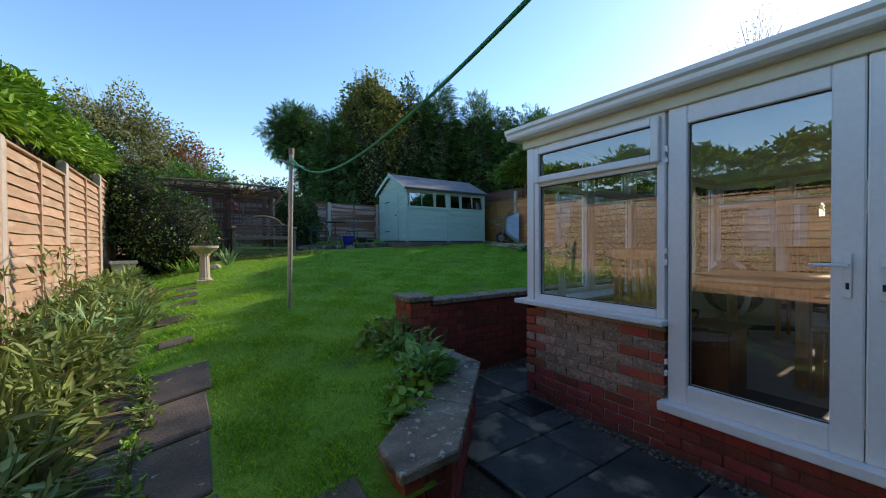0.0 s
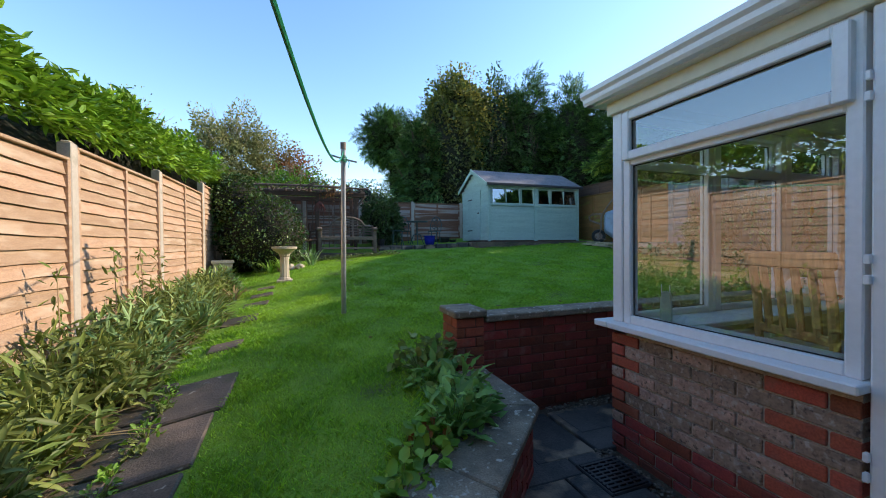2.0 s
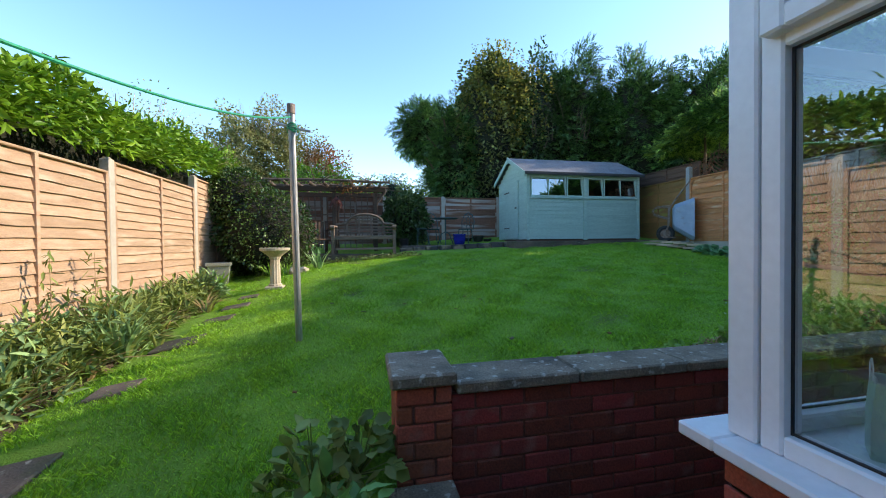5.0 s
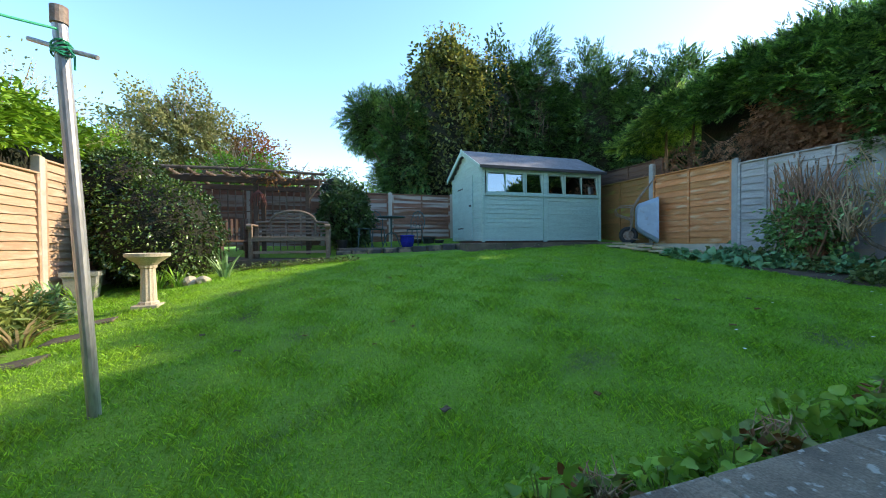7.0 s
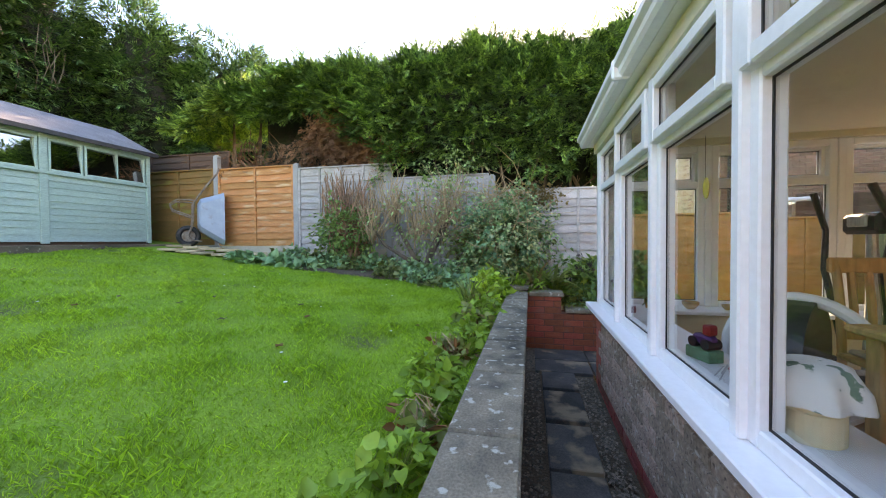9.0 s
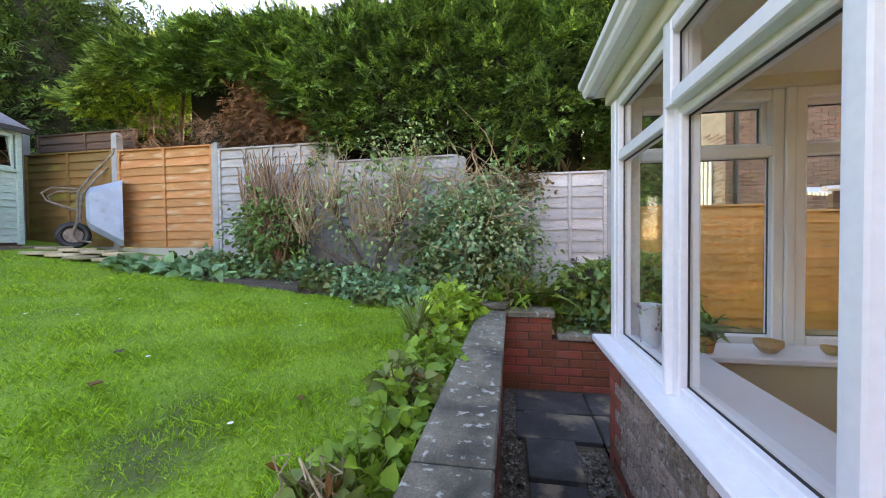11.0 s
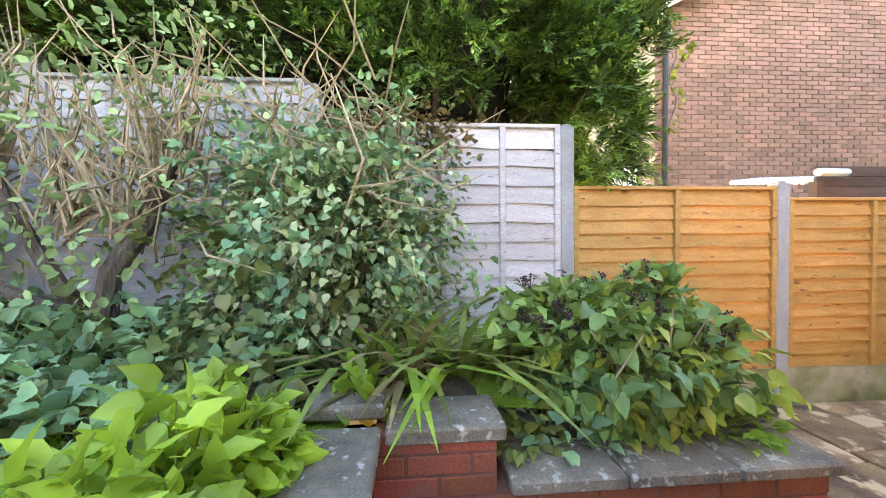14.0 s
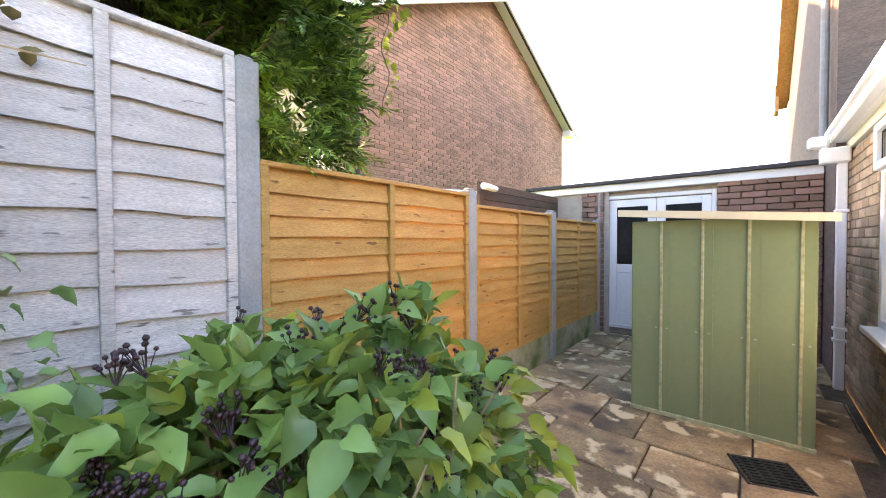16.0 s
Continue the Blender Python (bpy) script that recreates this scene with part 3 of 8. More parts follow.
    coping_run(bed, 8.0, 9.08, 1.36, 1.62, 0.61, 2, "x")
    coping_run(bed, 7.69, 7.95, 2.61, 3.02, 0.80, 1, "y")
    part("cap", box((7.77, 3.02, 0.80), (8.03, 3.30, 0.855), 0.012), M["coping"], bed)
    lay(bed, (7.73, 3.06), -90, 1.665, 0.10, 6, lambda u, c: "brick_red")
    lay(bed, (7.73, 3.06), -90, 0.42, 0.55, 3, lambda u, c: "brick_red")
    lay(bed, (7.73, 1.395), 0, 1.36, 0.10, 6, lambda u, c: "brick_red", 1)
    soil = bmesh.new()
    bmesh.ops.create_grid(soil, x_segments=12, y_segments=14, size=0.5)
    for v in soil.verts:
        v.co = Vector((8.54 + v.co.x * 1.2, 2.45 + v.co.y * 1.95, 0.0))
        v.co.z = 0.55 + 0.28 * max(0, min(1, (v.co.y - 2.0) / 0.9)) + noise.noise(v.co * 5) * 0.03
    solo("soil", soil, M["soil"], "dark crumbly garden soil in the planter", "soil", kind="structure")


build_retaining()


# ---- conservatory ----
CX0, CX1, CY0, CY1 = 2.60, 6.77, -2.35, 2.405
SILL, HEAD, FLOOR = 0.84, 2.22, 0.29
CONS = thing("conservatory", "white framed conservatory on a brick dwarf wall", "building", kind="structure")


def frame_bars(w, h, bar, depth, bevel=0.006, bottom=None):
    """Four mitred-looking bars round an opening in the x-z plane, front at y=0, towards -y outside."""
    bm = bmesh.new()
    bt = bottom or bar
    box((0, -depth / 2, 0), (bar, depth / 2, h), bevel, bm)
    box((w - bar, -depth / 2, 0), (w, depth / 2, h), bevel, bm)
    box((bar, -depth / 2 + 0.001, 0), (w - bar, depth / 2 - 0.001, bt), bevel, bm)
    box((bar, -depth / 2 + 0.001, h - bar), (w - bar, depth / 2 - 0.001, h), bevel, bm)
    return bm


def pane(w, h, at, parent, key="glass"):
    bm = bmesh.new()
    bm.faces.new([bm.verts.new(c) for c in ((at[0], at[1], at[2]), (at[0] + w, at[1], at[2]), (at[0] + w, at[1], at[2] + h), (at[0], at[1], at[2] + h))])
    ob = part("pane", bm, M[key], parent)
    ob.visible_shadow = False
    return ob


def window_unit(name, x, y, rz, w, opener=True, label="white plastic framed window with a top light", glass="clear_glass"):
    """A window from sill to head: fixed lower pane, transom and a top light, in its own x-z plane."""
    win = thing(name, label, "window", (x, y, SILL), rz, kind="structure")
    h, tr = HEAD - SILL, 1.02
    part("window_frame", frame_bars(w, h, 0.055, 0.07), M["upvc"], win)
    part("transom", box((0.055, -0.034, tr), (w - 0.055, 0.034, tr + 0.06), 0.006), M["upvc"], win)
    part("seal", seal_frame(0.054, 0.054, w - 0.108, tr - 0.053), M["seal"], win)
    pane(w - 0.11, tr - 0.055, (0.055, 0.0, 0.055), win, glass)
    z0, z1 = tr + 0.06, h - 0.055
    if opener:
        sash = part("top_light", shift(frame_bars(w - 0.05, z1 - z0 + 0.06, 0.055, 0.06), (0.025, -0.045, z0 - 0.03)), M["upvc"], win)
        part("seal", seal_frame(0.08, z0 + 0.025, w - 0.16, z1 - z0 - 0.05, -0.047), M["seal"], sash)
        pane(w - 0.16, z1 - z0 - 0.05, (0.08, -0.04, z0 + 0.025), sash, glass)
    else:
        part("seal", seal_frame(0.054, z0, w - 0.108, z1 - z0), M["seal"], win)
        pane(w - 0.11, z1 - z0, (0.055, 0.0, z0), win, glass)
    return win


def shift(bm, d):
    bm.transform(Matrix.Translation(d))
    return bm


def seal_frame(x, z, w, h, y=-0.007):
    bm = bmesh.new()
    t = 0.007
    for lo, hi in (((x, y, z), (x + t, y + 0.005, z + h)), ((x + w - t, y, z), (x + w, y + 0.005, z + h)), ((x + t, y, z), (x + w - t, y + 0.005, z + t)), ((x + t, y, z + h - t), (x + w - t, y + 0.005, z + h))):
        box(lo, hi, 0, bm)
    return bm


def build_conservatory():
    # floor, dwarf walls, sills
    part("floor", box((CX0 + 0.02, CY0, 0.05), (CX1 - 0.02, CY1 - 0.02, FLOOR)), M["carpet"], CONS, "beige carpeted floor")
    dw = thing("dwarf_wall", "brick dwarf wall of speckled and red bricks", "wall", kind="structure")
    part("inner_leaf", box((CX0 + 0.11, CY1 - 0.26, FLOOR), (CX1 - 0.11, CY1 - 0.11, SILL - 0.02)), M["cream_wall"], dw, "cream plastered inner wall")
    part("core", box((CX0 + 0.012, CY1 - 0.11, -0.05), (CX1 - 0.012, CY1 - 0.012, SILL - 0.04)), M["mortar"], dw)
    part("core", box((CX0 + 0.012, 1.19, -0.05), (CX0 + 0.11, CY1 - 0.012, SILL - 0.04)), M["mortar"], dw)
    part("inner_leaf", box((CX0 + 0.11, 1.19, FLOOR), (CX0 + 0.26, CY1 - 0.26, SILL - 0.02)), M["cream_wall"], dw)
    part("core", box((CX1 - 0.11, CY0, -0.05), (CX1 - 0.012, CY1 - 0.012, SILL - 0.04)), M["mortar"], dw)
    part("inner_leaf", box((CX1 - 0.26, CY0, FLOOR), (CX1 - 0.11, CY1 - 0.26, SILL - 0.02)), M["cream_wall"], dw)
    part("core", box((CX0 + 0.012, CY0, -0.05), (CX0 + 0.11, 1.19, FLOOR - 0.05)), M["mortar_red"], dw)
    part("core", box((CX0 + 0.012, CY0, FLOOR), (CX0 + 0.26, -0.62, SILL - 0.04)), M["mortar"], dw)

    def side(u, c):
        if c < 3:
            return "brick_dark"
        edge = 0.16
        return "brick_red" if (u < edge or u > 1.24 - (0.30 if c % 2 else 0.12)) else "brick_grey"
    lay(dw, (CX0, CY1), -90, CY1 - 1.19, -0.055, 11, lambda u, c: side(u, c - 1))
    lay(dw, (CX0, 1.19), -90, 3.5, -0.055, 4, lambda u, c: "brick_dark")
    lay(dw, (CX0, -0.62), -90, 1.7, 0.245, 7, lambda u, c: "brick_grey")
    lay(dw, (CX1, CY1), 180, CX1 - CX0, -0.055, 11, lambda u, c: "brick_dark" if c < 3 else ("brick_red" if u < 0.12 + 0.1 * (c % 2) else "brick_grey"), 1)
    lay(dw, (CX1, -1.3), 90, CY1 + 1.3, 0.10, 9, lambda u, c: "brick_red" if u > CY1 + 1.3 - 0.15 else "brick_buff")
    lay(dw, (CX1, CY0), 90, 1.05, 0.10, 28, lambda u, c: "brick_buff")
    part("core", box((CX1 - 0.26, CY0, SILL), (CX1 - 0.012, -1.3, HEAD)), M["mortar"], dw)
    # outer sills
    s = SILL
    part("sill", box((CX0 - 0.075, 1.17, s - 0.04), (CX0 + 0.08, CY1 - 0.031, s), 0.006), M["upvc"], CONS)
    part("sill", box((CX0 - 0.075, CY1 - 0.03, s - 0.04), (CX1 + 0.075, CY1 + 0.085, s), 0.006), M["upvc"], CONS)
    part("sill", box((CX1 - 0.08, -1.3, s - 0.04), (CX1 + 0.075, CY1 - 0.031, s), 0.006), M["upvc"], CONS)
    part("sill", box((CX0 - 0.075, CY0, s - 0.04), (CX0 + 0.08, -0.62, s), 0.006), M["upvc"], CONS)
    # inner sills
    part("inner_sill", box((CX0 + 0.085, CY1 - 0.36, s - 0.02), (CX1 - 0.085, CY1 - 0.035, s + 0.012), 0.006), M["white_paint"], CONS)
    part("inner_sill", box((CX1 - 0.36, CY0, s - 0.02), (CX1 - 0.085, CY1 - 0.365, s + 0.012), 0.006), M["white_paint"], CONS)
    part("inner_sill", box((CX0 + 0.085, 1.19, s - 0.02), (CX0 + 0.36, CY1 - 0.365, s + 0.012), 0.006), M["white_paint"], CONS)
    # corner posts
    for x0, y0 in ((CX0 + 0.005, CY1 - 0.085), (CX1 - 0.085, CY1 - 0.085)):
        part("corner_post", box((x0, y0, s), (x0 + 0.08, y0 + 0.08, HEAD), 0.006), M["upvc"], CONS)
    # north face
    yw = CY1 - 0.045
    cuts = [CX0 + 0.085, 3.50, 4.345, 5.145, 5.93, CX1 - 0.085]
    for i, (a, b) in enumerate(zip(cuts, cuts[1:])):
        window_unit("window_1", b - (0.014 if i < 4 else 0.0), yw, 180, b - a - (0.014 if i < 4 else 0.0) - (0.014 if i else 0.0), i in (1, 2, 3))
    for x in cuts[1:-1]:
        wpost = 0.034 if x in (4.345, 5.145) else 0.024
        part("mullion", box((x - wpost + 0.01, yw - 0.045, s), (x + wpost - 0.01, yw + 0.062, HEAD), 0.006), M["upvc"], CONS)
    # west face window, doors and the glazing beyond
    window_unit("window_2", CX0 + 0.045, CY1 - 0.09, -90, CY1 - 0.09 - 1.19, True, glass="glass")
    window_unit("window_2", CX0 + 0.045, -0.62, -90, 1.7, False, glass="glass")
    # east face
    for a, b in ((CY1 - 0.09, 1.55), (1.5, 0.62), (0.57, -0.33), (-0.38, -1.3)):
        window_unit("window_3", CX1 - 0.045, b, 90, a - b, True)
    for y in (1.525, 0.595, -0.355):
        part("mullion", box((CX1 - 0.09, y - 0.024, s), (CX1 + 0.005, y + 0.024, HEAD), 0.006), M["upvc"], CONS)
    for k, (a, b) in enumerate(((1.17, 0.305), (0.30, -0.60))):
        d = thing("door_1", "white plastic glazed patio door, closed", "door", (CX0 + 0.04, a, FLOOR + 0.02), -90, kind="structure")
        w, h = a - b, HEAD - FLOOR - 0.02
        part("door_frame", frame_bars(w, h, 0.115, 0.075, 0.007, 0.13), M["upvc"], d)
        part("seal", seal_frame(0.112, 0.127, w - 0.224, h - 0.24, -0.007), M["seal"], d)
        pane(w - 0.23, h - 0.245, (0.115, 0.0, 0.13), d)
        hx = w - 0.055 if k == 0 else 0.055
        hd = part("handle", shift(box((-0.016, -0.012, -0.11), (0.016, 0, 0.11), 0.004), (hx, -0.04, 0.88)), M["upvc"], d, "white door handle plate")
        lever = tube([(hx, -0.05, 0.93), (hx, -0.085, 0.93), (hx + (-0.05 if k == 0 else 0.05), -0.088, 0.93), (hx + (-0.13 if k == 0 else 0.13), -0.085, 0.928)], 0.009, 8)
        part("lever", lever, M["upvc"], hd)
        part("keyhole", shift(box((-0.006, -0.004, -0.016), (0.006, 0, 0.016), 0.002), (hx, -0.0525, 0.83)), M["seal"], hd)
        for z in (0.22, 0.95, 1.62):
            hz = part("hinge", shift(box((-0.008, -0.022, -0.055), (0.010, 0, -0.02), 0.003), (-0.004 if k == 0 else w + 0.002, -0.036, z)), M["upvc"], d)
            part("knuckle", shift(box((-0.008, -0.022, 0.02), (0.010, 0, 0.055), 0.003), (-0.004 if k == 0 else w + 0.002, -0.036, z)), M["upvc"], hz)
    part("threshold", box((CX0 - 0.06, CY0, FLOOR - 0.04), (CX0 + 0.09, 1.21, FLOOR + 0.02), 0.006), M["upvc"], CONS)
    # head, soffit, fascia, gutter
    part("fascia", box((CX0 - 0.02, CY0, HEAD), (CX0 + 0.12, CY1 + 0.02, HEAD + 0.08), 0.004), M["cream_trim"], CONS)
    part("fascia", box((CX0 + 0.12, CY1 - 0.12, HEAD), (CX1 + 0.02, CY1 + 0.02, HEAD + 0.08), 0.004), M["cream_trim"], CONS)
    part("fascia", box((CX1 - 0.12, CY0, HEAD), (CX1 + 0.02, CY1 - 0.12, HEAD + 0.08), 0.004), M["cream_trim"], CONS)
    o = 0.07
    part("soffit", box((CX0 - o, CY0, HEAD + 0.08), (CX0 + 0.1, CY1 + o, HEAD + 0.10), 0.003), M["upvc"], CONS)
    part("soffit", box((CX0 + 0.1, CY1 - 0.1, HEAD + 0.08), (CX1 + o, CY1 + o, HEAD + 0.10), 0.003), M["upvc"], CONS)
    part("soffit", box((CX1 - 0.1, CY0, HEAD + 0.08), (CX1 + o, CY1 - 0.1, HEAD + 0.10), 0.003), M["upvc"], CONS)

    def gutter(a, b, out):
        """A moulded gutter from a to b, its profile facing out."""
        prof = [(0.0, 0.0), (0.045, 0.0), (0.06, 0.018), (0.063, 0.045), (0.085, 0.06), (0.088, 0.088), (0.078, 0.092), (0.07, 0.088), (0.0, 0.02)]
        bm = bmesh.new()
        rings = []
        for p in (a, b):
            rings.append([bm.verts.new((p[0] + out[0] * u, p[1] + out[1] * u, HEAD + 0.085 + v)) for u, v in prof])
        for k in range(len(prof)):
            bm.faces.new((rings[0][k], rings[0][(k + 1) % len(prof)], rings[1][(k + 1) % len(prof)], rings[1][k]))
        bm.faces.new(rings[0][::-1])
        bm.faces.new(rings[1])
        bmesh.ops.recalc_face_normals(bm, faces=bm.faces[:])
        return bm
    part("gutter", gutter((CX0 - o, CY0, 0), (CX0 - o, CY1 + o + 0.05, 0), (-1, 0)), M["upvc"], CONS)
    part("gutter", gutter((CX0 - o - 0.05, CY1 + o, 0), (CX1 + o + 0.05, CY1 + o, 0), (0, 1)), M["upvc"], CONS)
    part("gutter", gutter((CX1 + o, CY0, 0), (CX1 + o, CY1 + o + 0.05, 0), (1, 0)), M["upvc"], CONS)
    for x in (4.0, 5.3):
        part("gutter_bracket", box((x - 0.02, CY1 + o - 0.002, HEAD + 0.075), (x + 0.02, CY1 + o + 0.094, HEAD + 0.185), 0.01), M["upvc"], CONS)
    # roof: hipped, dark tiles; ceiling under it
    bm = bmesh.new()
    z0, z1, e = HEAD + 0.12, 3.15, 0.12
    c = [bm.verts.new(v) for v in ((CX0 - e, CY0, z0), (CX0 - e, CY1 + e, z0), (CX1 + e, CY1 + e, z0), (CX1 + e, CY0, z0), (4.66, CY0, z1), (4.66, 0.6, z1))]
    for f in ((0, 4, 5, 1), (1, 5, 2), (2, 5, 4, 3)):
        bm.faces.new([c[i] for i in f])
    r = bmesh.ops.extrude_face_region(bm, geom=bm.faces[:])
    for v in r["geom"]:
        if isinstance(v, bmesh.types.BMVert):
            v.co.z += 0.05
    part("roof", bm, M["tile"], CONS, "low hipped roof of dark tiles")
    part("ceiling_lining", box((CX0 + 0.12, CY0, HEAD + 0.055), (CX1 - 0.12, CY1 - 0.12, HEAD + 0.079)), M["ceiling"], CONS, "cream flat ceiling")
    part("back_wall", box((CX0 + 0.12, CY0 - 0.02, FLOOR), (CX1 - 0.12, CY0 + 0.0, HEAD + 0.05)), M["cream_wall"], CONS, "cream painted rear wall")
    # downpipe
    dp = thing("downpipe", "white square plastic rainwater downpipe", "downpipe", (CX1 + 0.06, -2.2, 0.115))
    part("pipe", box((-0.0325, -0.0325, 0.0), (0.0325, 0.0325, 2.0), 0.006), M["upvc"], dp)
    part("hopper", box((-0.05, -0.06, 1.98), (0.14, 0.06, 2.12), 0.015), M["upvc"], dp)
    part("outlet", box((0.08, -0.055, 2.12), (0.22, 0.055, 2.23), 0.02), M["upvc"], dp)
    for z in (0.42, 0.52, 1.55):
        part("clip", box((-0.045, -0.04, z), (0.045, 0.04, z + 0.03), 0.005), M["upvc"], dp)


build_conservatory()


# ---- the house behind, the low rear building and the neighbour's house ----
def gable_house(name, label, x0, x1, y0, y1, eave, apex, overhang, material):
    """A plain two-storey house whose gable walls face x; walls, roof slabs and verges."""
    h = thing(name, label, "house")
    ym = (y0 + y1) / 2
    bm = bmesh.new()
    prof = [(y0, -0.3), (y1, -0.3), (y1, eave), (ym, apex), (y0, eave)]
    a = [bm.verts.new((x0, y, z)) for y, z in prof]
    b = [bm.verts.new((x1, y, z)) for y, z in prof]
    bm.faces.new(a[::-1])
    bm.faces.new(b)
    for i in range(5):
        bm.faces.new((a[i], a[(i + 1) % 5], b[(i + 1) % 5], b[i]))
    bmesh.ops.recalc_face_normals(bm, faces=bm.faces[:])
    part("wall", bm, material, h)
    s = (apex - eave) / (y1 - ym)
    for sgn, ye in ((1, y1), (-1, y0)):
        d = sgn * overhang
        bm = bmesh.new()
        pts = [(ye + d, eave - overhang * s), (ym, apex + 0.0)]
        v = [bm.verts.new((x, y, z + k)) for x in (x0 - overhang * 0.7, x1 + overhang * 0.7) for (y, z) in pts for k in (0.03, 0.14)]
        for f in ((0, 1, 3, 2), (4, 6, 7, 5), (0, 2, 6, 4), (1, 5, 7, 3), (0, 4, 5, 1), (2, 3, 7, 6)):
            bm.faces.new([v[i] for i in f])
        bmesh.ops.recalc_face_normals(bm, faces=bm.faces[:])
        part("roof", bm, M["tile"], h)
    return h, s


def build_houses():
    h, s = gable_house("neighbour_house", "brown brick gable-ended house with white verges", 12.3, 20.0, -9.4, -1.0, 5.15, 7.25, 0.35, M["mortar_house"])
    for sgn, ye in ((1, -1.0), (-1, -9.4)):
        bm = bmesh.new()
        v = []
        for x in (11.90, 11.945):
            for y, z in ((ye + sgn * 0.38, 5.15 - 0.38 * s - 0.2), (ye + sgn * 0.38, 5.15 - 0.38 * s + 0.12), (-5.2, 7.25 + 0.12), (-5.2, 7.25 - 0.2)):
                v.append(bm.verts.new((x, y, z)))
        for f in ((0, 1, 2, 3), (7, 6, 5, 4), (0, 4, 5, 1), (1, 5, 6, 2), (2, 6, 7, 3), (3, 7, 4, 0)):
            bm.faces.new([v[i] for i in f])
        bmesh.ops.recalc_face_normals(bm, faces=bm.faces[:])
        part("verge_board", bm, M["white_paint"], h, "white painted verge board")
        part("box_end", box((12.03, ye + (0.0 if sgn > 0 else -0.4), 4.83), (12.3, ye + (0.4 if sgn > 0 else 0.0), 5.02), 0.01), M["white_paint"], h)
        bm = bmesh.new()
        v = [bm.verts.new((x, y, z)) for x in (12.07, 12.3) for y, z in ((ye + sgn * 0.36, 5.15 - 0.36 * s - 0.06), (-5.2, 7.25 - 0.06))]
        bm.faces.new((v[0], v[1], v[3], v[2]))
        part("verge_soffit", bm, M["white_paint"], h)
    part("downpipe", tube([(12.24, -1.15, 0.3), (12.24, -1.15, 5.0)], 0.04, 10), M["black"], h, "dark round downpipe")
    lay(h, (14.3, -1.0), 180, 2.0, 1.75, 26, lambda u, c: "brick_house")
    rear = part("window", box((12.72, -0.985, 1.9), (13.5, -0.955, 1.97), 0.005), M["white_paint"], h, "white painted window with narrow bars")
    for k in range(5):
        x = 12.72 + k * 0.165
        part("window_bar", box((x, -0.985, 1.97), (x + 0.085, -0.955, 3.02), 0.005), M["white_paint"], rear)
    part("window_head", box((12.72, -0.985, 3.02), (13.5, -0.955, 3.1), 0.005), M["white_paint"], rear)
    # bricks of the gable: the lower ones singly, the rest joined
    near, far = [], []
    for c in range(100):
        z = 0.9 + c * 0.075
        u = -9.39 - (0.1125 if c % 2 else 0)
        half = 4.2 if z < 5.1 else 4.2 * (7.2 - z) / 2.1
        while u < -1.0:
            a, b = max(u, -5.2 - half), min(u + 0.215, -5.2 + half)
            if b - a > 0.05 and z > 1.9:
                (near if (1.9 < z < 3.2 and a > -4.6) else far).append((a, b, z))
            u += 0.225
    rng = np.random.default_rng(8)
    for a, b, z in near[:300]:
        ob = new("brick", shared_brick(round((b - a), 2), "brick_house"))
        ob.parent = h
        ob.matrix_basis = pose(12.284 + rng.uniform(-0.002, 0.002), b, z, 0, 0, -90)
    far += near[300:]
    q = []
    for a, b, z in far:
        x, t, zz = 12.286 + rng.uniform(-0.003, 0.003), 12.30, z + 0.065
        p = [(x, a, z), (x, b, z), (x, b, zz), (x, a, zz)]
        r = [(t, a, z), (t, b, z), (t, b, zz), (t, a, zz)]
        q += [p[3], p[2], p[1], p[0], p[0], p[1], r[1], r[0], p[2], p[3], r[3], r[2], p[1], p[2], r[2], r[1], p[3], p[0], r[0], r[3]]
    bm = bmesh.new()
    bm.from_mesh(raw_mesh("brickwork", q, 4, M["brick_house_far"]))
    bmesh.ops.remove_doubles(bm, verts=bm.verts[:], dist=0.0004)
    for f in bm.faces:
        f.smooth = False
    part("brickwork", bm, M["brick_house_far"], h, kind="stuff")
    # own house
    own, s2 = gable_house("own_house", "two-storey brick house at the conservatory", -6.0, 6.85, -9.0, -2.37, 4.75, 6.3, 0.3, M["brick_shade"])
    part("verge_board", box((7.02, -9.35, 4.35), (7.10, -8.9, 4.95), 0.01), M["ochre"], own, "varnished timber verge end")
    bm = bmesh.new()
    v = [bm.verts.new((x, y, z)) for x in (6.86, 7.08) for y, z in ((-9.32, 4.5), (-5.7, 6.2))]
    bm.faces.new((v[0], v[1], v[3], v[2]))
    part("verge_soffit", bm, M["ochre"], own, "sunlit varnished verge soffit")
    part("downpipe", tube([(6.90, -2.7, 2.4), (6.90, -2.7, 4.7)], 0.035, 10), M["concrete_grey"], own, "grey downpipe")
    # low rear building with the white glazed door
    g = thing("rear_outbuilding", "low flat-roofed brick outbuilding with a white door", "outbuilding")
    part("wall", box((6.86, -5.6, 0.0), (9.0, -3.12, 2.15)), M["mortar"], g)
    part("wall", box((9.0, -5.6, 0.0), (10.2, -3.05, 2.15)), M["mortar"], g)
    part("fascia", box((6.86, -3.2, 2.12), (10.2, -3.0, 2.22), 0.005), M["white_paint"], g, "white fascia board")
    part("roof_edge", box((6.86, -5.7, 2.22), (10.25, -2.95, 2.27), 0.006), M["tile"], g, "dark felt roof edge")
    lay(g, (6.86, -3.11), 0, 0.90, 0.12, 27, lambda u, c: "brick_house")
    lay(g, (9.06, -3.11), 0, 0.30, 0.12, 27, lambda u, c: "brick_house")
    d = thing("door_2", "white double door with glazed upper panels", "door", (7.76, -3.125, 0.20), 0, kind="structure")
    part("door_frame", frame_bars(1.30, 1.86, 0.05, 0.10), M["white_paint"], d)
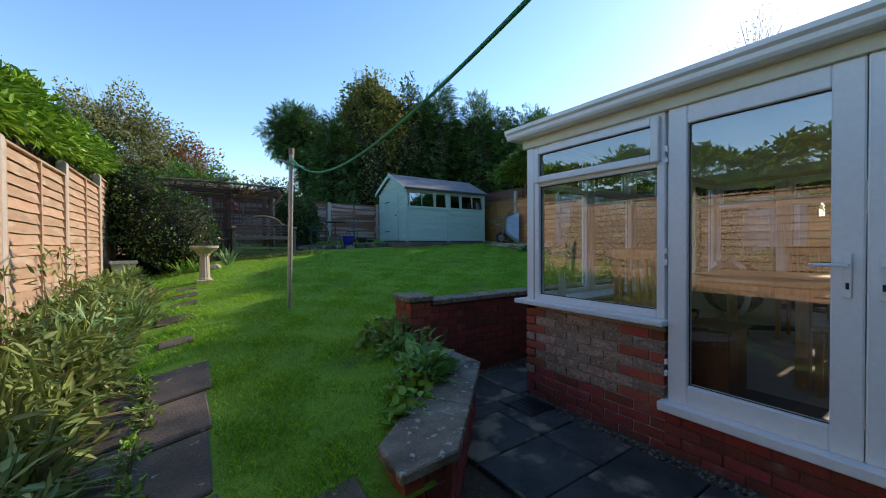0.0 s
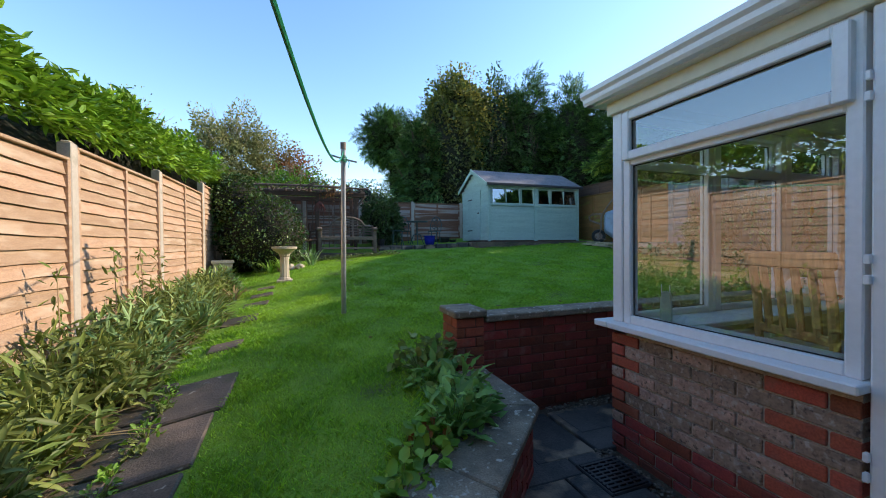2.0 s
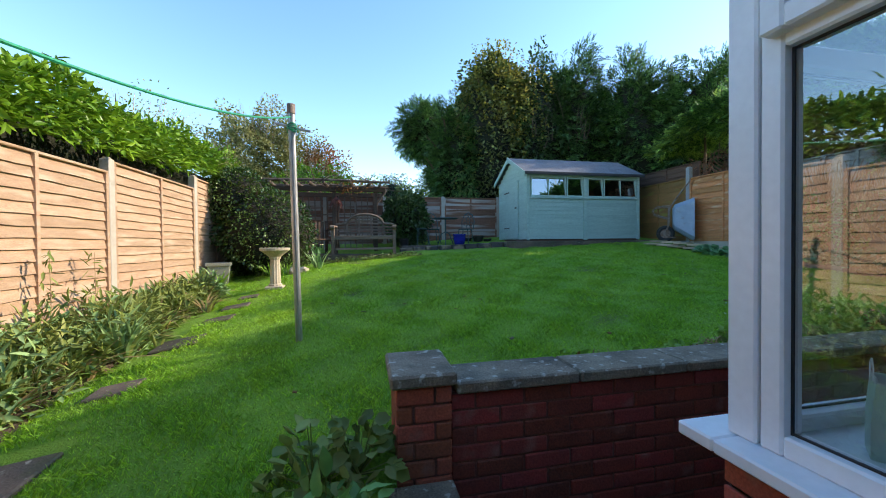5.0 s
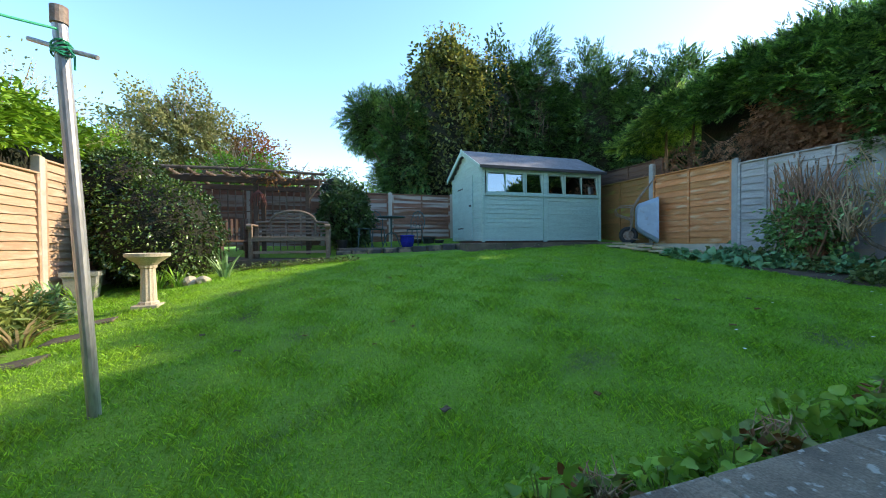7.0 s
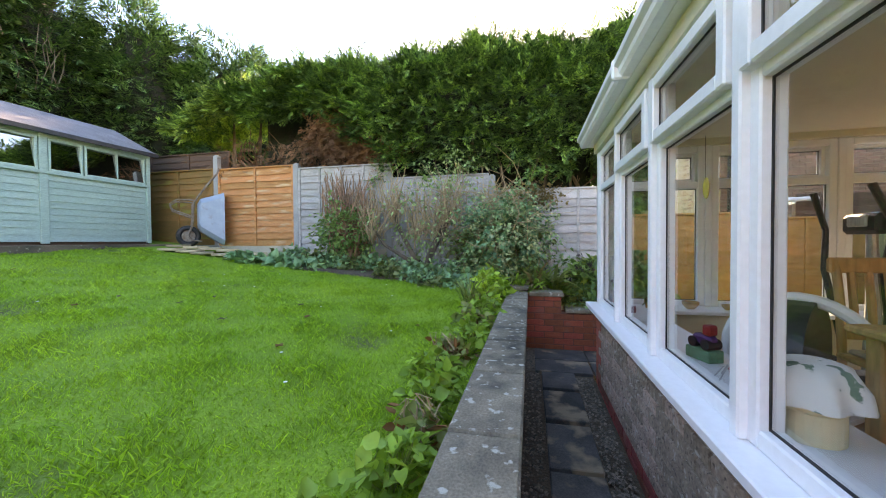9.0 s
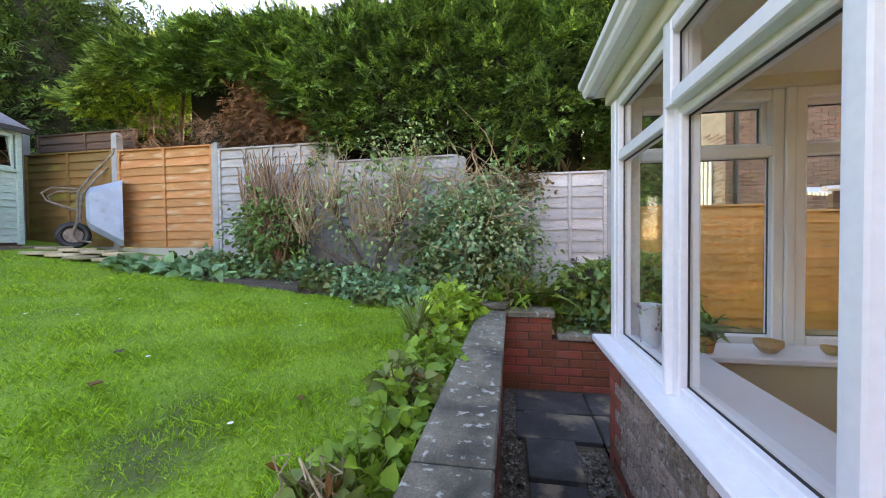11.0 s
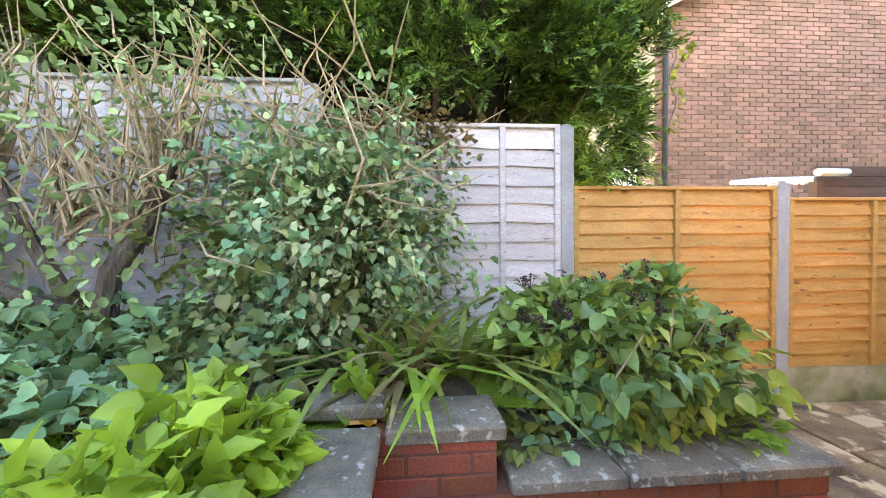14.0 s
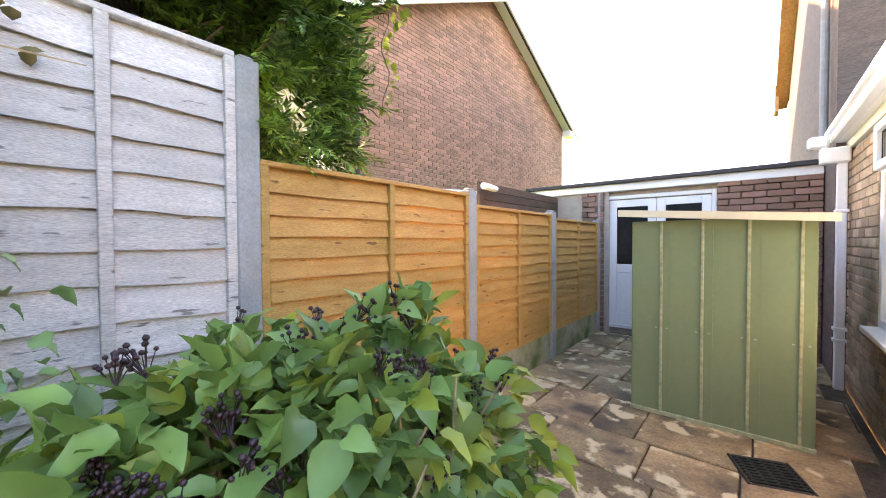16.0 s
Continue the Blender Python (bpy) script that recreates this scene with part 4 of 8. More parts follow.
    for x in (0.055, 0.655):
        leaf = part("leaf", shift(frame_bars(0.59, 1.75, 0.10, 0.045, 0.005, 0.16), (x, 0.0, 0.05)), M["white_paint"], d)
        part("lower_panel", box((x + 0.1, -0.012, 0.2), (x + 0.49, 0.012, 0.80), 0.006), M["white_paint"], leaf)
        part("mid_rail", box((x + 0.1, -0.02, 0.78), (x + 0.49, 0.02, 0.90), 0.005), M["white_paint"], leaf)
        bm = box((x + 0.1, 0.004, 0.90), (x + 0.49, 0.010, 1.70))
        part("pane", bm, M["dark_pane"], leaf, "dark glass")
    part("step", box((7.7, -3.12, 0.1), (9.1, -2.98, 0.2), 0.008), M["black"], d)
    part("downpipe", tube([(9.12, -3.04, 0.12), (9.12, -3.04, 2.12)], 0.035, 10), M["concrete_grey"], g, "grey round downpipe")
    # neighbour's timber lean-to over the fence
    ln = thing("lean_to", "dark timber lean-to with a corrugated sheet roof", "lean-to")
    for k in range(9):
        part("board", box((9.75, -3.05, 1.2 + k * 0.1), (9.78, -0.9, 1.295 + k * 0.1), 0.004), M["board_dark"], ln)
    part("post", box((9.72, -0.95, 0.0), (9.80, -0.87, 1.95)), M["board_dark"], ln)
    part("gutter", tube([(9.50, -0.62, 1.99), (9.66, -1.1, 2.02)], 0.035, 8), M["white_paint"], ln, "white gutter end")
    bm = bmesh.new()
    for k in range(14):
        x0 = 9.85 + k * 0.07
        tube([(x0, -0.95, 1.96 + 0.01 * k), (x0, -1.35, 2.0 + 0.01 * k)], 0.03, 5, bm)
    part("sheet_roof", bm, M["white_paint"], ln, "pale corrugated sheet edge")


# brown brick darkened below its own tone to carry the wall's shade
M["brick_shade"] = mat("shade_darkened_brick", (0.17, 0.115, 0.09), 0.9, (0.12, 0.085, 0.07), 5, 30, 0.8, stretch=(1, 1, 3.5))
M["dark_pane"] = mat("dark_pane", (0.02, 0.024, 0.026), 0.08, bump=0)
build_houses()


# ---- fences ----
def fence_panel(x, y, rz, w, h, z, key, label, n=None, battens=3):
    """A lapped board panel in its own x-z plane: each board tilted over the one below, battens and frame; front looks to -y."""
    p = thing("fence_panel", label, "fence panel", (x, y, z), rz, kind="structure")
    n = n or max(8, round(h / 0.115))
    st = h / n
    rng = np.random.default_rng(int(abs(x * 131 + y * 977)))
    for k in range(n):
        bm = bmesh.new()
        seg = 10
        rows = []
        ph = rng.uniform(0, 9)
        for s in range(seg + 1):
            u = w * s / seg
            wav = (0.007 * math.sin(u * 5 + ph) + 0.004 * math.sin(u * 13 + ph * 2)) * {"board_gold": 0.4, "board_pink": 1.0, "board_grey": 0.9}.get(key, 0.7)
            lo, hi = k * st - 0.012 + wav, (k + 1) * st + 0.006
            rows.append([bm.verts.new(c) for c in ((u, -0.030, lo), (u, -0.004, hi), (u, 0.006, hi), (u, -0.018, lo))])
        for a, b in zip(rows, rows[1:]):
            for i in range(4):
                bm.faces.new((a[i], b[i], b[(i + 1) % 4], a[(i + 1) % 4]))
        bm.faces.new(rows[0][::-1])
        bm.faces.new(rows[-1])
        bmesh.ops.recalc_face_normals(bm, faces=bm.faces[:])
        part("board", bm, M[key], p)
    for b in range(battens):
        u = w * b / (battens - 1) if battens > 1 else 0
        u = min(max(u, 0.02), w - 0.02)
        part("batten", box((u - 0.02, -0.045, 0), (u + 0.02, -0.012, h), 0.003), M[key], p)
    part("capping", box((0, -0.045, h), (w, 0.02, h + 0.025), 0.004), M[key], p)
    return p


def fence_post(x, y, z0, z1, key, label):
    bm = box((-0.05, -0.05, z0), (0.05, 0.05, z1 - 0.02), 0.006)
    box((-0.035, -0.035, z1 - 0.022), (0.035, 0.035, z1), 0.01, bm)
    return solo("fence_post", bm, M[key], label, "fence post", (x, y, 0), kind="structure")


def gravel_board(a, b, z0, z1, key):
    d = Vector(b) - Vector(a)
    return solo("gravel_board", box((0, -0.022, z0), (d.length, 0.022, z1), 0.006), M[key], "concrete gravel board under the fence panel", "gravel board", (*a, 0), math.degrees(math.atan2(d.y, d.x)), kind="structure")


def build_fences():
    # left fence: faces +x, runs along y
    xl = -1.27
    ys = [0.65, 2.55, 4.52, 6.51, 8.7, 10.6, 12.4]
    tops = [2.10, 2.16, 2.28, 2.41, 2.60, 2.78, 2.9]
    for y, t in zip(ys, tops):
        fence_post(xl, y, terrain(xl, y) - 0.2, t, "concrete", "square concrete fence post in full sun")
    for (a, b, t) in zip(ys, ys[1:], tops):
        g = terrain(xl, a)
        gravel_board((xl, a + 0.05), (xl, b - 0.05), g - 0.15, t - 1.62, "concrete")
        fence_panel(xl, a + 0.05, 90, b - a - 0.1, 1.58, t - 1.64, "board_brown", "sunlit lapped timber fence panel, weathered brown", 15)
    # right fence: faces -x
    xr = 9.15
    run = [(10.75, 3.22), (8.93, 3.13), (7.18, 2.88), (5.37, 2.78), (3.6, 2.5), (1.81, 2.25)]
    keys = ["board_mossy", "board_amber", "board_grey", "board_grey", "board_pink"]
    labels = ["mossy brown lapped fence panel", "golden new lapped fence panel", "silver-grey lapped fence panel", "silver-grey lapped fence panel", "pale weathered lapped fence panel"]
    pt = [2.85, 2.83, 2.76, 2.50, 2.22]
    for y, t in run:
        fence_post(xr, y, 0.3, t, "concrete_grey", "grey concrete fence post")
    for (a, _), (b, _), k, lb, t in zip(run, run[1:], keys, labels, pt):
        h = 1.45 if k != "board_pink" else 1.6
        gravel_board((xr, a - 0.05), (xr, b + 0.05), t - h - 0.5, t - h - 0.01, "concrete" if k in ("board_amber", "board_grey") else "concrete_grey")
        fence_panel(xr, a - 0.05, -90, a - b - 0.1, h, t - h, k, lb, 12, 5 if k in ("board_grey", "board_pink") else 3)
    gold = [(1.81, 0), (0.12, 1.85), (-1.42, 1.77), (-2.98, 1.73)]
    for y, t in gold[1:]:
        fence_post(xr, y, 0.0, t, "concrete_grey", "grey concrete fence post")
    for (a, _), (b, t) in zip(gold, gold[1:]):
        gravel_board((xr, a - 0.05), (xr, b + 0.05), 0.05, 0.42, "concrete_moss")
        fence_panel(xr, a - 0.05, -90, a - b - 0.1, t - 0.5, 0.43, "board_gold", "golden treated lapped fence panel", 13)
    # a taller old panel set back behind the barrow
    fence_panel(9.45, 10.9, -90, 2.0, 0.5, 2.75, "board_dark", "old dark boarding above the fence", 4)
    # back fence: faces -y
    yb, xs = 12.4, [-1.27, 0.55, 2.2, 3.92, 5.65, 7.4, 9.15]
    for i, x in enumerate(xs):
        fence_post(x, yb, 1.0, 2.78, "concrete", "square concrete fence post")
    for a, b in zip(xs, xs[1:]):
        fence_panel(a + 0.05, yb, 0, b - a - 0.1, 1.32, 1.40, "board_back", "shaded lapped fence panel, patchy brown", 12)


M["board_amber"] = mat("amber_board", (0.58, 0.24, 0.085), 0.7, (0.46, 0.175, 0.06), 5, 60, 0.5, stretch=(1, 0.25, 5), vary=0.16, stain=((0.60, 0.38, 0.22), 2.4, 0.55, 0.7))
M["board_mossy"] = mat("mossy_board", (0.30, 0.14, 0.045), 0.8, (0.24, 0.13, 0.04), 3, 60, 0.6, stretch=(1, 0.4, 3), vary=0.15, stain=((0.26, 0.27, 0.05), 1.3, 0.55, 0.72))
M["board_back"] = mat("patchy_board", (0.27, 0.12, 0.07), 0.8, (0.20, 0.09, 0.055), 4, 60, 0.6, stretch=(0.3, 1, 4), vary=0.15, stain=((0.42, 0.35, 0.30), 1.3, 0.52, 0.6))
build_fences()


# ---- garden shed ----
def build_shed():
    x0, x1, y0, y1, z0, ze, zr = 5.47, 8.58, 9.9, 11.75, 1.46, 3.06, 3.58
    ym = (y0 + y1) / 2
    s = thing("garden_shed", "pale green painted timber shed with a felt roof", "shed")
    pl = M["shed_paint"]
    # front boards below the windows, cover strips
    n = 10
    for k in range(n):
        z = z0 + k * 0.10
        for a, b in ((x0 + 0.04, 7.0), (7.06, x1 - 0.04)):
            bm = bmesh.new()
            v = [bm.verts.new(c) for c in ((a, y0 - 0.016, z), (b, y0 - 0.016, z), (b, y0 - 0.004, z + 0.1), (a, y0 - 0.004, z + 0.1), (a, y0 + 0.01, z), (b, y0 + 0.01, z), (b, y0 + 0.01, z + 0.1), (a, y0 + 0.01, z + 0.1))]
            for f in ((0, 1, 2, 3), (0, 4, 5, 1), (3, 2, 6, 7), (0, 3, 7, 4), (1, 5, 6, 2), (7, 6, 5, 4)):
                bm.faces.new([v[i] for i in f])
            part("board", bm, pl, s)
    part("cover_strip", box((6.98, y0 - 0.035, z0 - 0.03), (7.08, y0 + 0.0, ze), 0.005), pl, s)
    part("corner_board", box((x0 - 0.01, y0 - 0.03, z0 - 0.03), (x0 + 0.06, y0 + 0.02, ze), 0.005), pl, s)
    part("corner_board", box((x1 - 0.06, y0 - 0.03, z0 - 0.03), (x1 + 0.01, y0 + 0.02, ze), 0.005), pl, s)
    # window band
    part("sill", box((x0 + 0.06, y0 - 0.045, 2.45), (x1 - 0.06, y0 + 0.02, 2.50), 0.005), pl, s)
    part("head", box((x0 + 0.06, y0 - 0.03, 2.98), (x1 - 0.06, y0 + 0.02, ze), 0.005), pl, s)
    for a, b, bar in ((5.56, 6.50, 6.03), (6.52, 6.97, None), (7.09, 7.53, None), (7.55, 8.50, 8.03)):
        w = part("window", shift(frame_bars(b - a, 0.48, 0.035, 0.05, 0.004), (a, y0, 2.50)), pl, s)
        part("backing", box((a + 0.03, y0 + 0.030, 2.53), (b - 0.03, y0 + 0.036, 2.95)), M["shed_pane"], w)
        cuts = [a + 0.03, bar, b - 0.03] if bar else [a + 0.03, b - 0.03]
        for u, v in zip(cuts, cuts[1:]):
            glass = pane(v - u, 0.42, (0, 0, 0), w, "mirror_glass")
            glass.matrix_basis = pose(u, y0 - 0.022, 2.53, -6.3, 0, 0)
        if bar:
            part("glazing_bar", box((bar - 0.010, y0 - 0.028, 2.53), (bar + 0.010, y0 + 0.028, 2.95), 0.003), pl, w)
    # gable side with the door
    for k in range(21):
        z = z0 + k * 0.1
        half = (y1 - y0) / 2 if z + 0.1 < ze else (y1 - y0) / 2 * max(0.03, (zr - z - 0.08) / (zr - ze))
        bm = box((x0 - 0.016, ym - half, z), (x0 + 0.01, ym + half, z + 0.099), 0.004)
        part("board", bm, pl, s)
    d = part("door", box((x0 - 0.045, 10.35, z0 + 0.02), (x0 - 0.017, 11.25, 2.95), 0.004), pl, s)
    part("latch", box((x0 - 0.06, 10.42, 2.25), (x0 - 0.045, 10.52, 2.29), 0.003), M["black"], d, "black latch")
    for z in (1.75, 2.7):
        part("hinge", box((x0 - 0.052, 10.9, z), (x0 - 0.045, 11.25, z + 0.03), 0.002), M["black"], d, "black strap hinge")
    part("side_wall", box((x1 - 0.01, y0 + 0.02, z0), (x1, y1, ze)), pl, s)
    part("rear_wall", box((x0 + 0.02, y1 - 0.02, z0), (x1 - 0.02, y1, ze)), pl, s)
    # roof
    for sg in (-1, 1):
        bm = bmesh.new()
        ye = y0 - 0.12 if sg < 0 else y1 + 0.12
        zz = ze - 0.02
        v = [bm.verts.new((x, y, z + k)) for x in (x0 - 0.10, x1 + 0.09) for y, z in ((ye, zz), (ym, zr)) for k in (0, 0.035)]
        for f in ((0, 1, 3, 2), (4, 6, 7, 5), (0, 2, 6, 4), (1, 5, 7, 3), (0, 4, 5, 1), (2, 3, 7, 6)):
            bm.faces.new([v[i] for i in f])
        bmesh.ops.recalc_face_normals(bm, faces=bm.faces[:])
        part("roof", bm, M["felt"], s, "grey mineral felt roof slope")
        bm = bmesh.new()
        v = [bm.verts.new((x, y, z + k)) for x in (x0 - 0.125, x0 - 0.10) for y, z in ((ye, zz), (ym, zr)) for k in (-0.07, 0.04)]
        for f in ((0, 1, 3, 2), (4, 6, 7, 5), (0, 2, 6, 4), (1, 5, 7, 3), (0, 4, 5, 1), (2, 3, 7, 6)):
            bm.faces.new([v[i] for i in f])
        bmesh.ops.recalc_face_normals(bm, faces=bm.faces[:])
        part("bargeboard", bm, pl, s)
    part("felt_edge", box((x0 - 0.1, y0 - 0.135, ze - 0.045), (x1 + 0.09, y0 - 0.115, ze + 0.025), 0.004), M["tile"], s, "black felt edge")
    part("finial", box((x0 - 0.135, ym - 0.035, zr - 0.12), (x0 - 0.105, ym + 0.03, zr + 0.06), 0.005), pl, s)
    part("bearer", box((x0, y0 + 0.02, z0 - 0.05), (x1, y1, z0)), M["board_dark"], s)
    # raised base
    solo("shed_base", box((5.0, 9.62, 1.05), (8.8, 12.3, 1.41), 0.01), M["slab_path"], "raised paved base of dark weathered slabs", "plinth", kind="structure")


M["shed_pane"] = mat("shed_pane", (0.05, 0.055, 0.055), 0.03, bump=0, spec=0.9)
build_shed()


# ---- hedges, trees and shrubs ----
def tree(name, label, base, category="tree", group=""):
    return thing(name, label, category, base, group=group)


def crown(parent, pts, out, kind, size, key, rng, name="crown", ratio=0.5, **kw):
    """A crown of many leaves under its plant; points come in world places."""
    at = pts - np.array(parent.location)
    if kind == "leaf":
        me = leaves(name, at, out, size, size * ratio, M[key], rng, **kw)
    elif kind == "fine":
        me = fine_leaves(name, at, out, size, size * ratio, M[key], rng, **kw)
    elif kind == "spray":
        me = sprays(name, at, out, size, M[key], rng, **kw)
    else:
        me = small_leaves(name, at, out, size, size * ratio, M[key], rng, **kw)
    return part(name, me, None, parent, kind="stuff")


def stems(parent, base, n, reach, height, radius, key, rng, name="stem", bend=0.12):
    """Upright stems that spread from one foot."""
    bm = bmesh.new()
    for _ in range(n):
        a, r = rng.uniform(0, 6.28), reach * math.sqrt(rng.uniform(0.02, 1))
        p = Vector((math.cos(a) * r * 0.25, math.sin(a) * r * 0.25, 0))
        q = Vector((math.cos(a) * r, math.sin(a) * r, height * rng.uniform(0.75, 1.08)))
        pts = [p.lerp(q, f) + Vector(rng.normal(0, bend * 0.25, 3)) * (0 < f < 1) for f in (0, 0.35, 0.7, 1)]
        tube(pts, [radius, radius * 0.8, radius * 0.6, radius * 0.35], 5, bm)
    return part(name, bm, M[key], parent, kind="stuff")


def build_conifer_hedge():
    rng = np.random.default_rng(11)
    h = tree("conifer_hedge", "tall clipped dark green conifer hedge, bare and brown underneath", (10.2, 5.2, 1.0), "hedge")
    n = 34000
    y = rng.uniform(1.15, 10.6, n)
    s = rng.uniform(0, 1, n)
    top = 4.62 - 0.30 * np.clip(y - 7.8, 0, 2.2) + 0.10 * np.sin(y * 2.1) + 0.06 * np.sin(y * 5.3)
    low = np.where(y > 5.6, 3.3 + 0.55 * np.clip((y - 6.2) / 0.8, 0, 1) + 0.12 * np.sin(y * 3), 2.55 + 0.15 * np.sin(y * 4)) - 0.7 * (y < 1.75)
    fx = 9.32 + 0.10 * np.sin(y * 1.9 + s * 3) + 0.07 * np.sin(y * 6.1 + s * 9) + 0.25 * np.maximum(0, y - 8.6)
    face = s < 0.62
    f = s / 0.62
    z = np.where(face, low + (top - low) * f, top + 0.12 * rng.normal(0, 1, n) * (s > 0.62))
    bulge = np.sin(np.clip(f, 0, 1) * math.pi) * 0.22
    x = np.where(face, fx - bulge + 0.35 * np.clip(f - 0.8, 0, 1), fx + 0.1 + (s - 0.62) / 0.38 * 1.7)
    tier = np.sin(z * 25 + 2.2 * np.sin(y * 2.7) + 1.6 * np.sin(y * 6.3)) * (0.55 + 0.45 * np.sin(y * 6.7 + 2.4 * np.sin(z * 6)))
    x = x - 0.20 * tier * face
    pts = np.stack([x, y, z], 1) + rng.normal(0, 0.03, (n, 3))
    keep = ~(face & (tier < -0.1) & (rng.uniform(0, 1, n) < 0.82))
    out = unit(np.stack([np.where(face, -1.0, -0.25), rng.normal(0, 0.5, n), np.where(face, -0.05 + 0.4 * f, 0.7)], 1))
    pts, out, tier, face = pts[keep], out[keep], tier[keep], face[keep]
    end = rng.uniform(0, 1, 8500)
    ez = rng.uniform(1.95, 4.5, 8500)
    tuft = np.sin(ez * 9 + 2 * np.sin(end * 9)) * np.sin(end * 13 + ez * 2)
    ez = np.where((end > 0.12) & (end < 0.5) & (ez < 2.55), ez + 0.9, ez)
    ep = np.stack([9.35 + end * 1.7, 1.25 + 0.12 * np.sin(ez * 5) - 0.16 * tuft + rng.normal(0, 0.05, 8500), ez], 1)
    eo = unit(np.stack([rng.normal(-0.3, 0.5, 8500), np.full(8500, -1.0), rng.normal(0.1, 0.3, 8500)], 1))
    half = rng.uniform(0, 1, 8500) < 0.75
    crown(h, ep[half], eo[half], "spray", 0.21, "conifer", rng, "end_foliage", blades=14)
    crown(h, ep[~half], eo[~half], "spray", 0.20, "conifer_lit_tip", rng, "end_foliage", blades=14)
    # lighter tips on tier crests and top: young growth plus light put into colour
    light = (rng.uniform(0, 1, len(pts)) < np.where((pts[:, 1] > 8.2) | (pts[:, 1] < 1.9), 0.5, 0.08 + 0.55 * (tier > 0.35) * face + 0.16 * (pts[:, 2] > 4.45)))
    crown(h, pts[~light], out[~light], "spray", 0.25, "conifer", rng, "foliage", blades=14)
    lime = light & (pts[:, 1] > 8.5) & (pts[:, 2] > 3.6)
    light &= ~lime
    crown(h, pts[light], out[light], "spray", 0.23, "conifer_lit_tip", rng, "outer_foliage", blades=14)
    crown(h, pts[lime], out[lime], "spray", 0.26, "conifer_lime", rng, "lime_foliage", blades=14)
    # shaded growth and limbs inside the open end
    m = 3000
    ip = np.stack([rng.uniform(9.55, 11.2, m), rng.uniform(1.4, 2.05, m), rng.uniform(2.4, 4.4, m)], 1)
    crown(h, ip, unit(np.stack([rng.normal(-0.4, 0.6, m), np.full(m, -1.0), rng.normal(0, 0.4, m)], 1)), "spray", 0.24, "conifer", rng, "inner_sprays", blades=9)
    bm = bmesh.new()
    for _ in range(34):
        a = Vector((10.2 + rng.normal(0, 0.1), 1.75 + rng.normal(0, 0.1), rng.uniform(2.0, 3.2)))
        e = a + Vector((rng.uniform(-0.9, 0.7), rng.uniform(-0.5, 0.1), rng.uniform(0.3, 0.9)))
        tube([a - h.location, a.lerp(e, 0.5) + Vector(rng.normal(0, 0.06, 3)) - h.location, e - h.location], [0.03, 0.02, 0.008], 5, bm)
    part("end_branch_work", bm, M["grey_branch"], h, kind="stuff")
    # brown dead zone
    m = 3400
    dy = rng.uniform(5.2, 9.2, m)
    dy = np.where(rng.uniform(0, 1, m) < 0.86, rng.normal(6.35, 0.42, m), dy)
    dp = np.stack([9.18 + rng.uniform(0, 0.4, m), dy, rng.uniform(2.7, 3.35, m) + 0.1 * np.sin(dy * 4) + 0.75 * np.exp(-(dy - 6.5) ** 2 / 0.3) * rng.uniform(0, 1, m)], 1)
    crown(h, dp, unit(np.stack([np.full(m, -1.0), rng.normal(0, 0.6, m), rng.normal(-0.2, 0.4, m)], 1)), "spray", 0.17, "dead", rng, "dead_foliage", droop=0.5)
    bm = bmesh.new()
    for k in range(75):
        yy = rng.uniform(1.4, 5.4) if k < 25 else rng.uniform(6.9, 9.2)
        zz = rng.uniform(2.3, 3.2)
        a = Vector((10.15, yy, zz - 0.5))
        b = Vector((9.36 + rng.uniform(-0.1, 0.25), yy + rng.normal(0, 0.3), zz + rng.uniform(-0.1, 0.55)))
        tube([a - h.location, a.lerp(b, 0.35) + Vector(rng.normal(0, 0.1, 3)) - h.location, a.lerp(b, 0.7) + Vector(rng.normal(0, 0.1, 3)) - h.location, b - h.location], [0.05, 0.04, 0.027, 0.008] if k % 3 == 0 else [0.026, 0.02, 0.013, 0.005], 6, bm)
    part("branch_work", bm, M["grey_branch"], h, kind="stuff")
    for k in range(12):
        yy = 1.6 + k * 0.72
        part("trunk", tube([Vector((10.2, yy, 0.3)) - h.location, Vector((10.2 + rng.normal(0, 0.1), yy + 0.05, 2.3)) - h.location, Vector((10.25, yy, 4.2)) - h.location], [0.09, 0.07, 0.02], 7), M["trunk"], h)
    # near-black solid core, coloured as the shade seen through the gaps
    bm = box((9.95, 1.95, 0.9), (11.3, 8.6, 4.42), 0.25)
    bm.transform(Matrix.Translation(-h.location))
    part("inner_foliage", bm, M["painted_shade"], h)
    # a trailing creeper with yellow leaves
    cz = np.concatenate([np.linspace(2.2, 3.0, 26), rng.uniform(2.62, 2.9, 16)])
    cp = np.stack([9.09 + 0.02 * np.sin(cz * 20) - 0.09 * np.concatenate([np.zeros(26), rng.uniform(0, 1, 16)]), np.full(42, 1.0) + 0.03 * np.cos(cz * 17), cz], 1)
    crown(h, cp, unit(np.stack([rng.normal(0, 0.5, 42), np.full(42, -0.6), rng.normal(-0.4, 0.3, 42)], 1)), "fine", 0.05, "old_leaf", rng, "yellow_creeper", ratio=0.8)
    part("creeper_stem", tube([Vector((9.10, 1.02, z)) + Vector((0.015 * math.sin(z * 20), 0.02 * math.cos(z * 17), 0)) - h.location for z in np.linspace(2.2, 3.1, 16)], 0.004, 5), M["trunk"], h)
    # loose leaders above the top
    m = 900
    ly = np.repeat(rng.uniform(1.5, 9.5, 60), 15)
    lz = np.tile(np.linspace(0, 0.55, 15), 60)
    lt = 4.55 - 0.30 * np.clip(ly - 7.8, 0, 2.2)
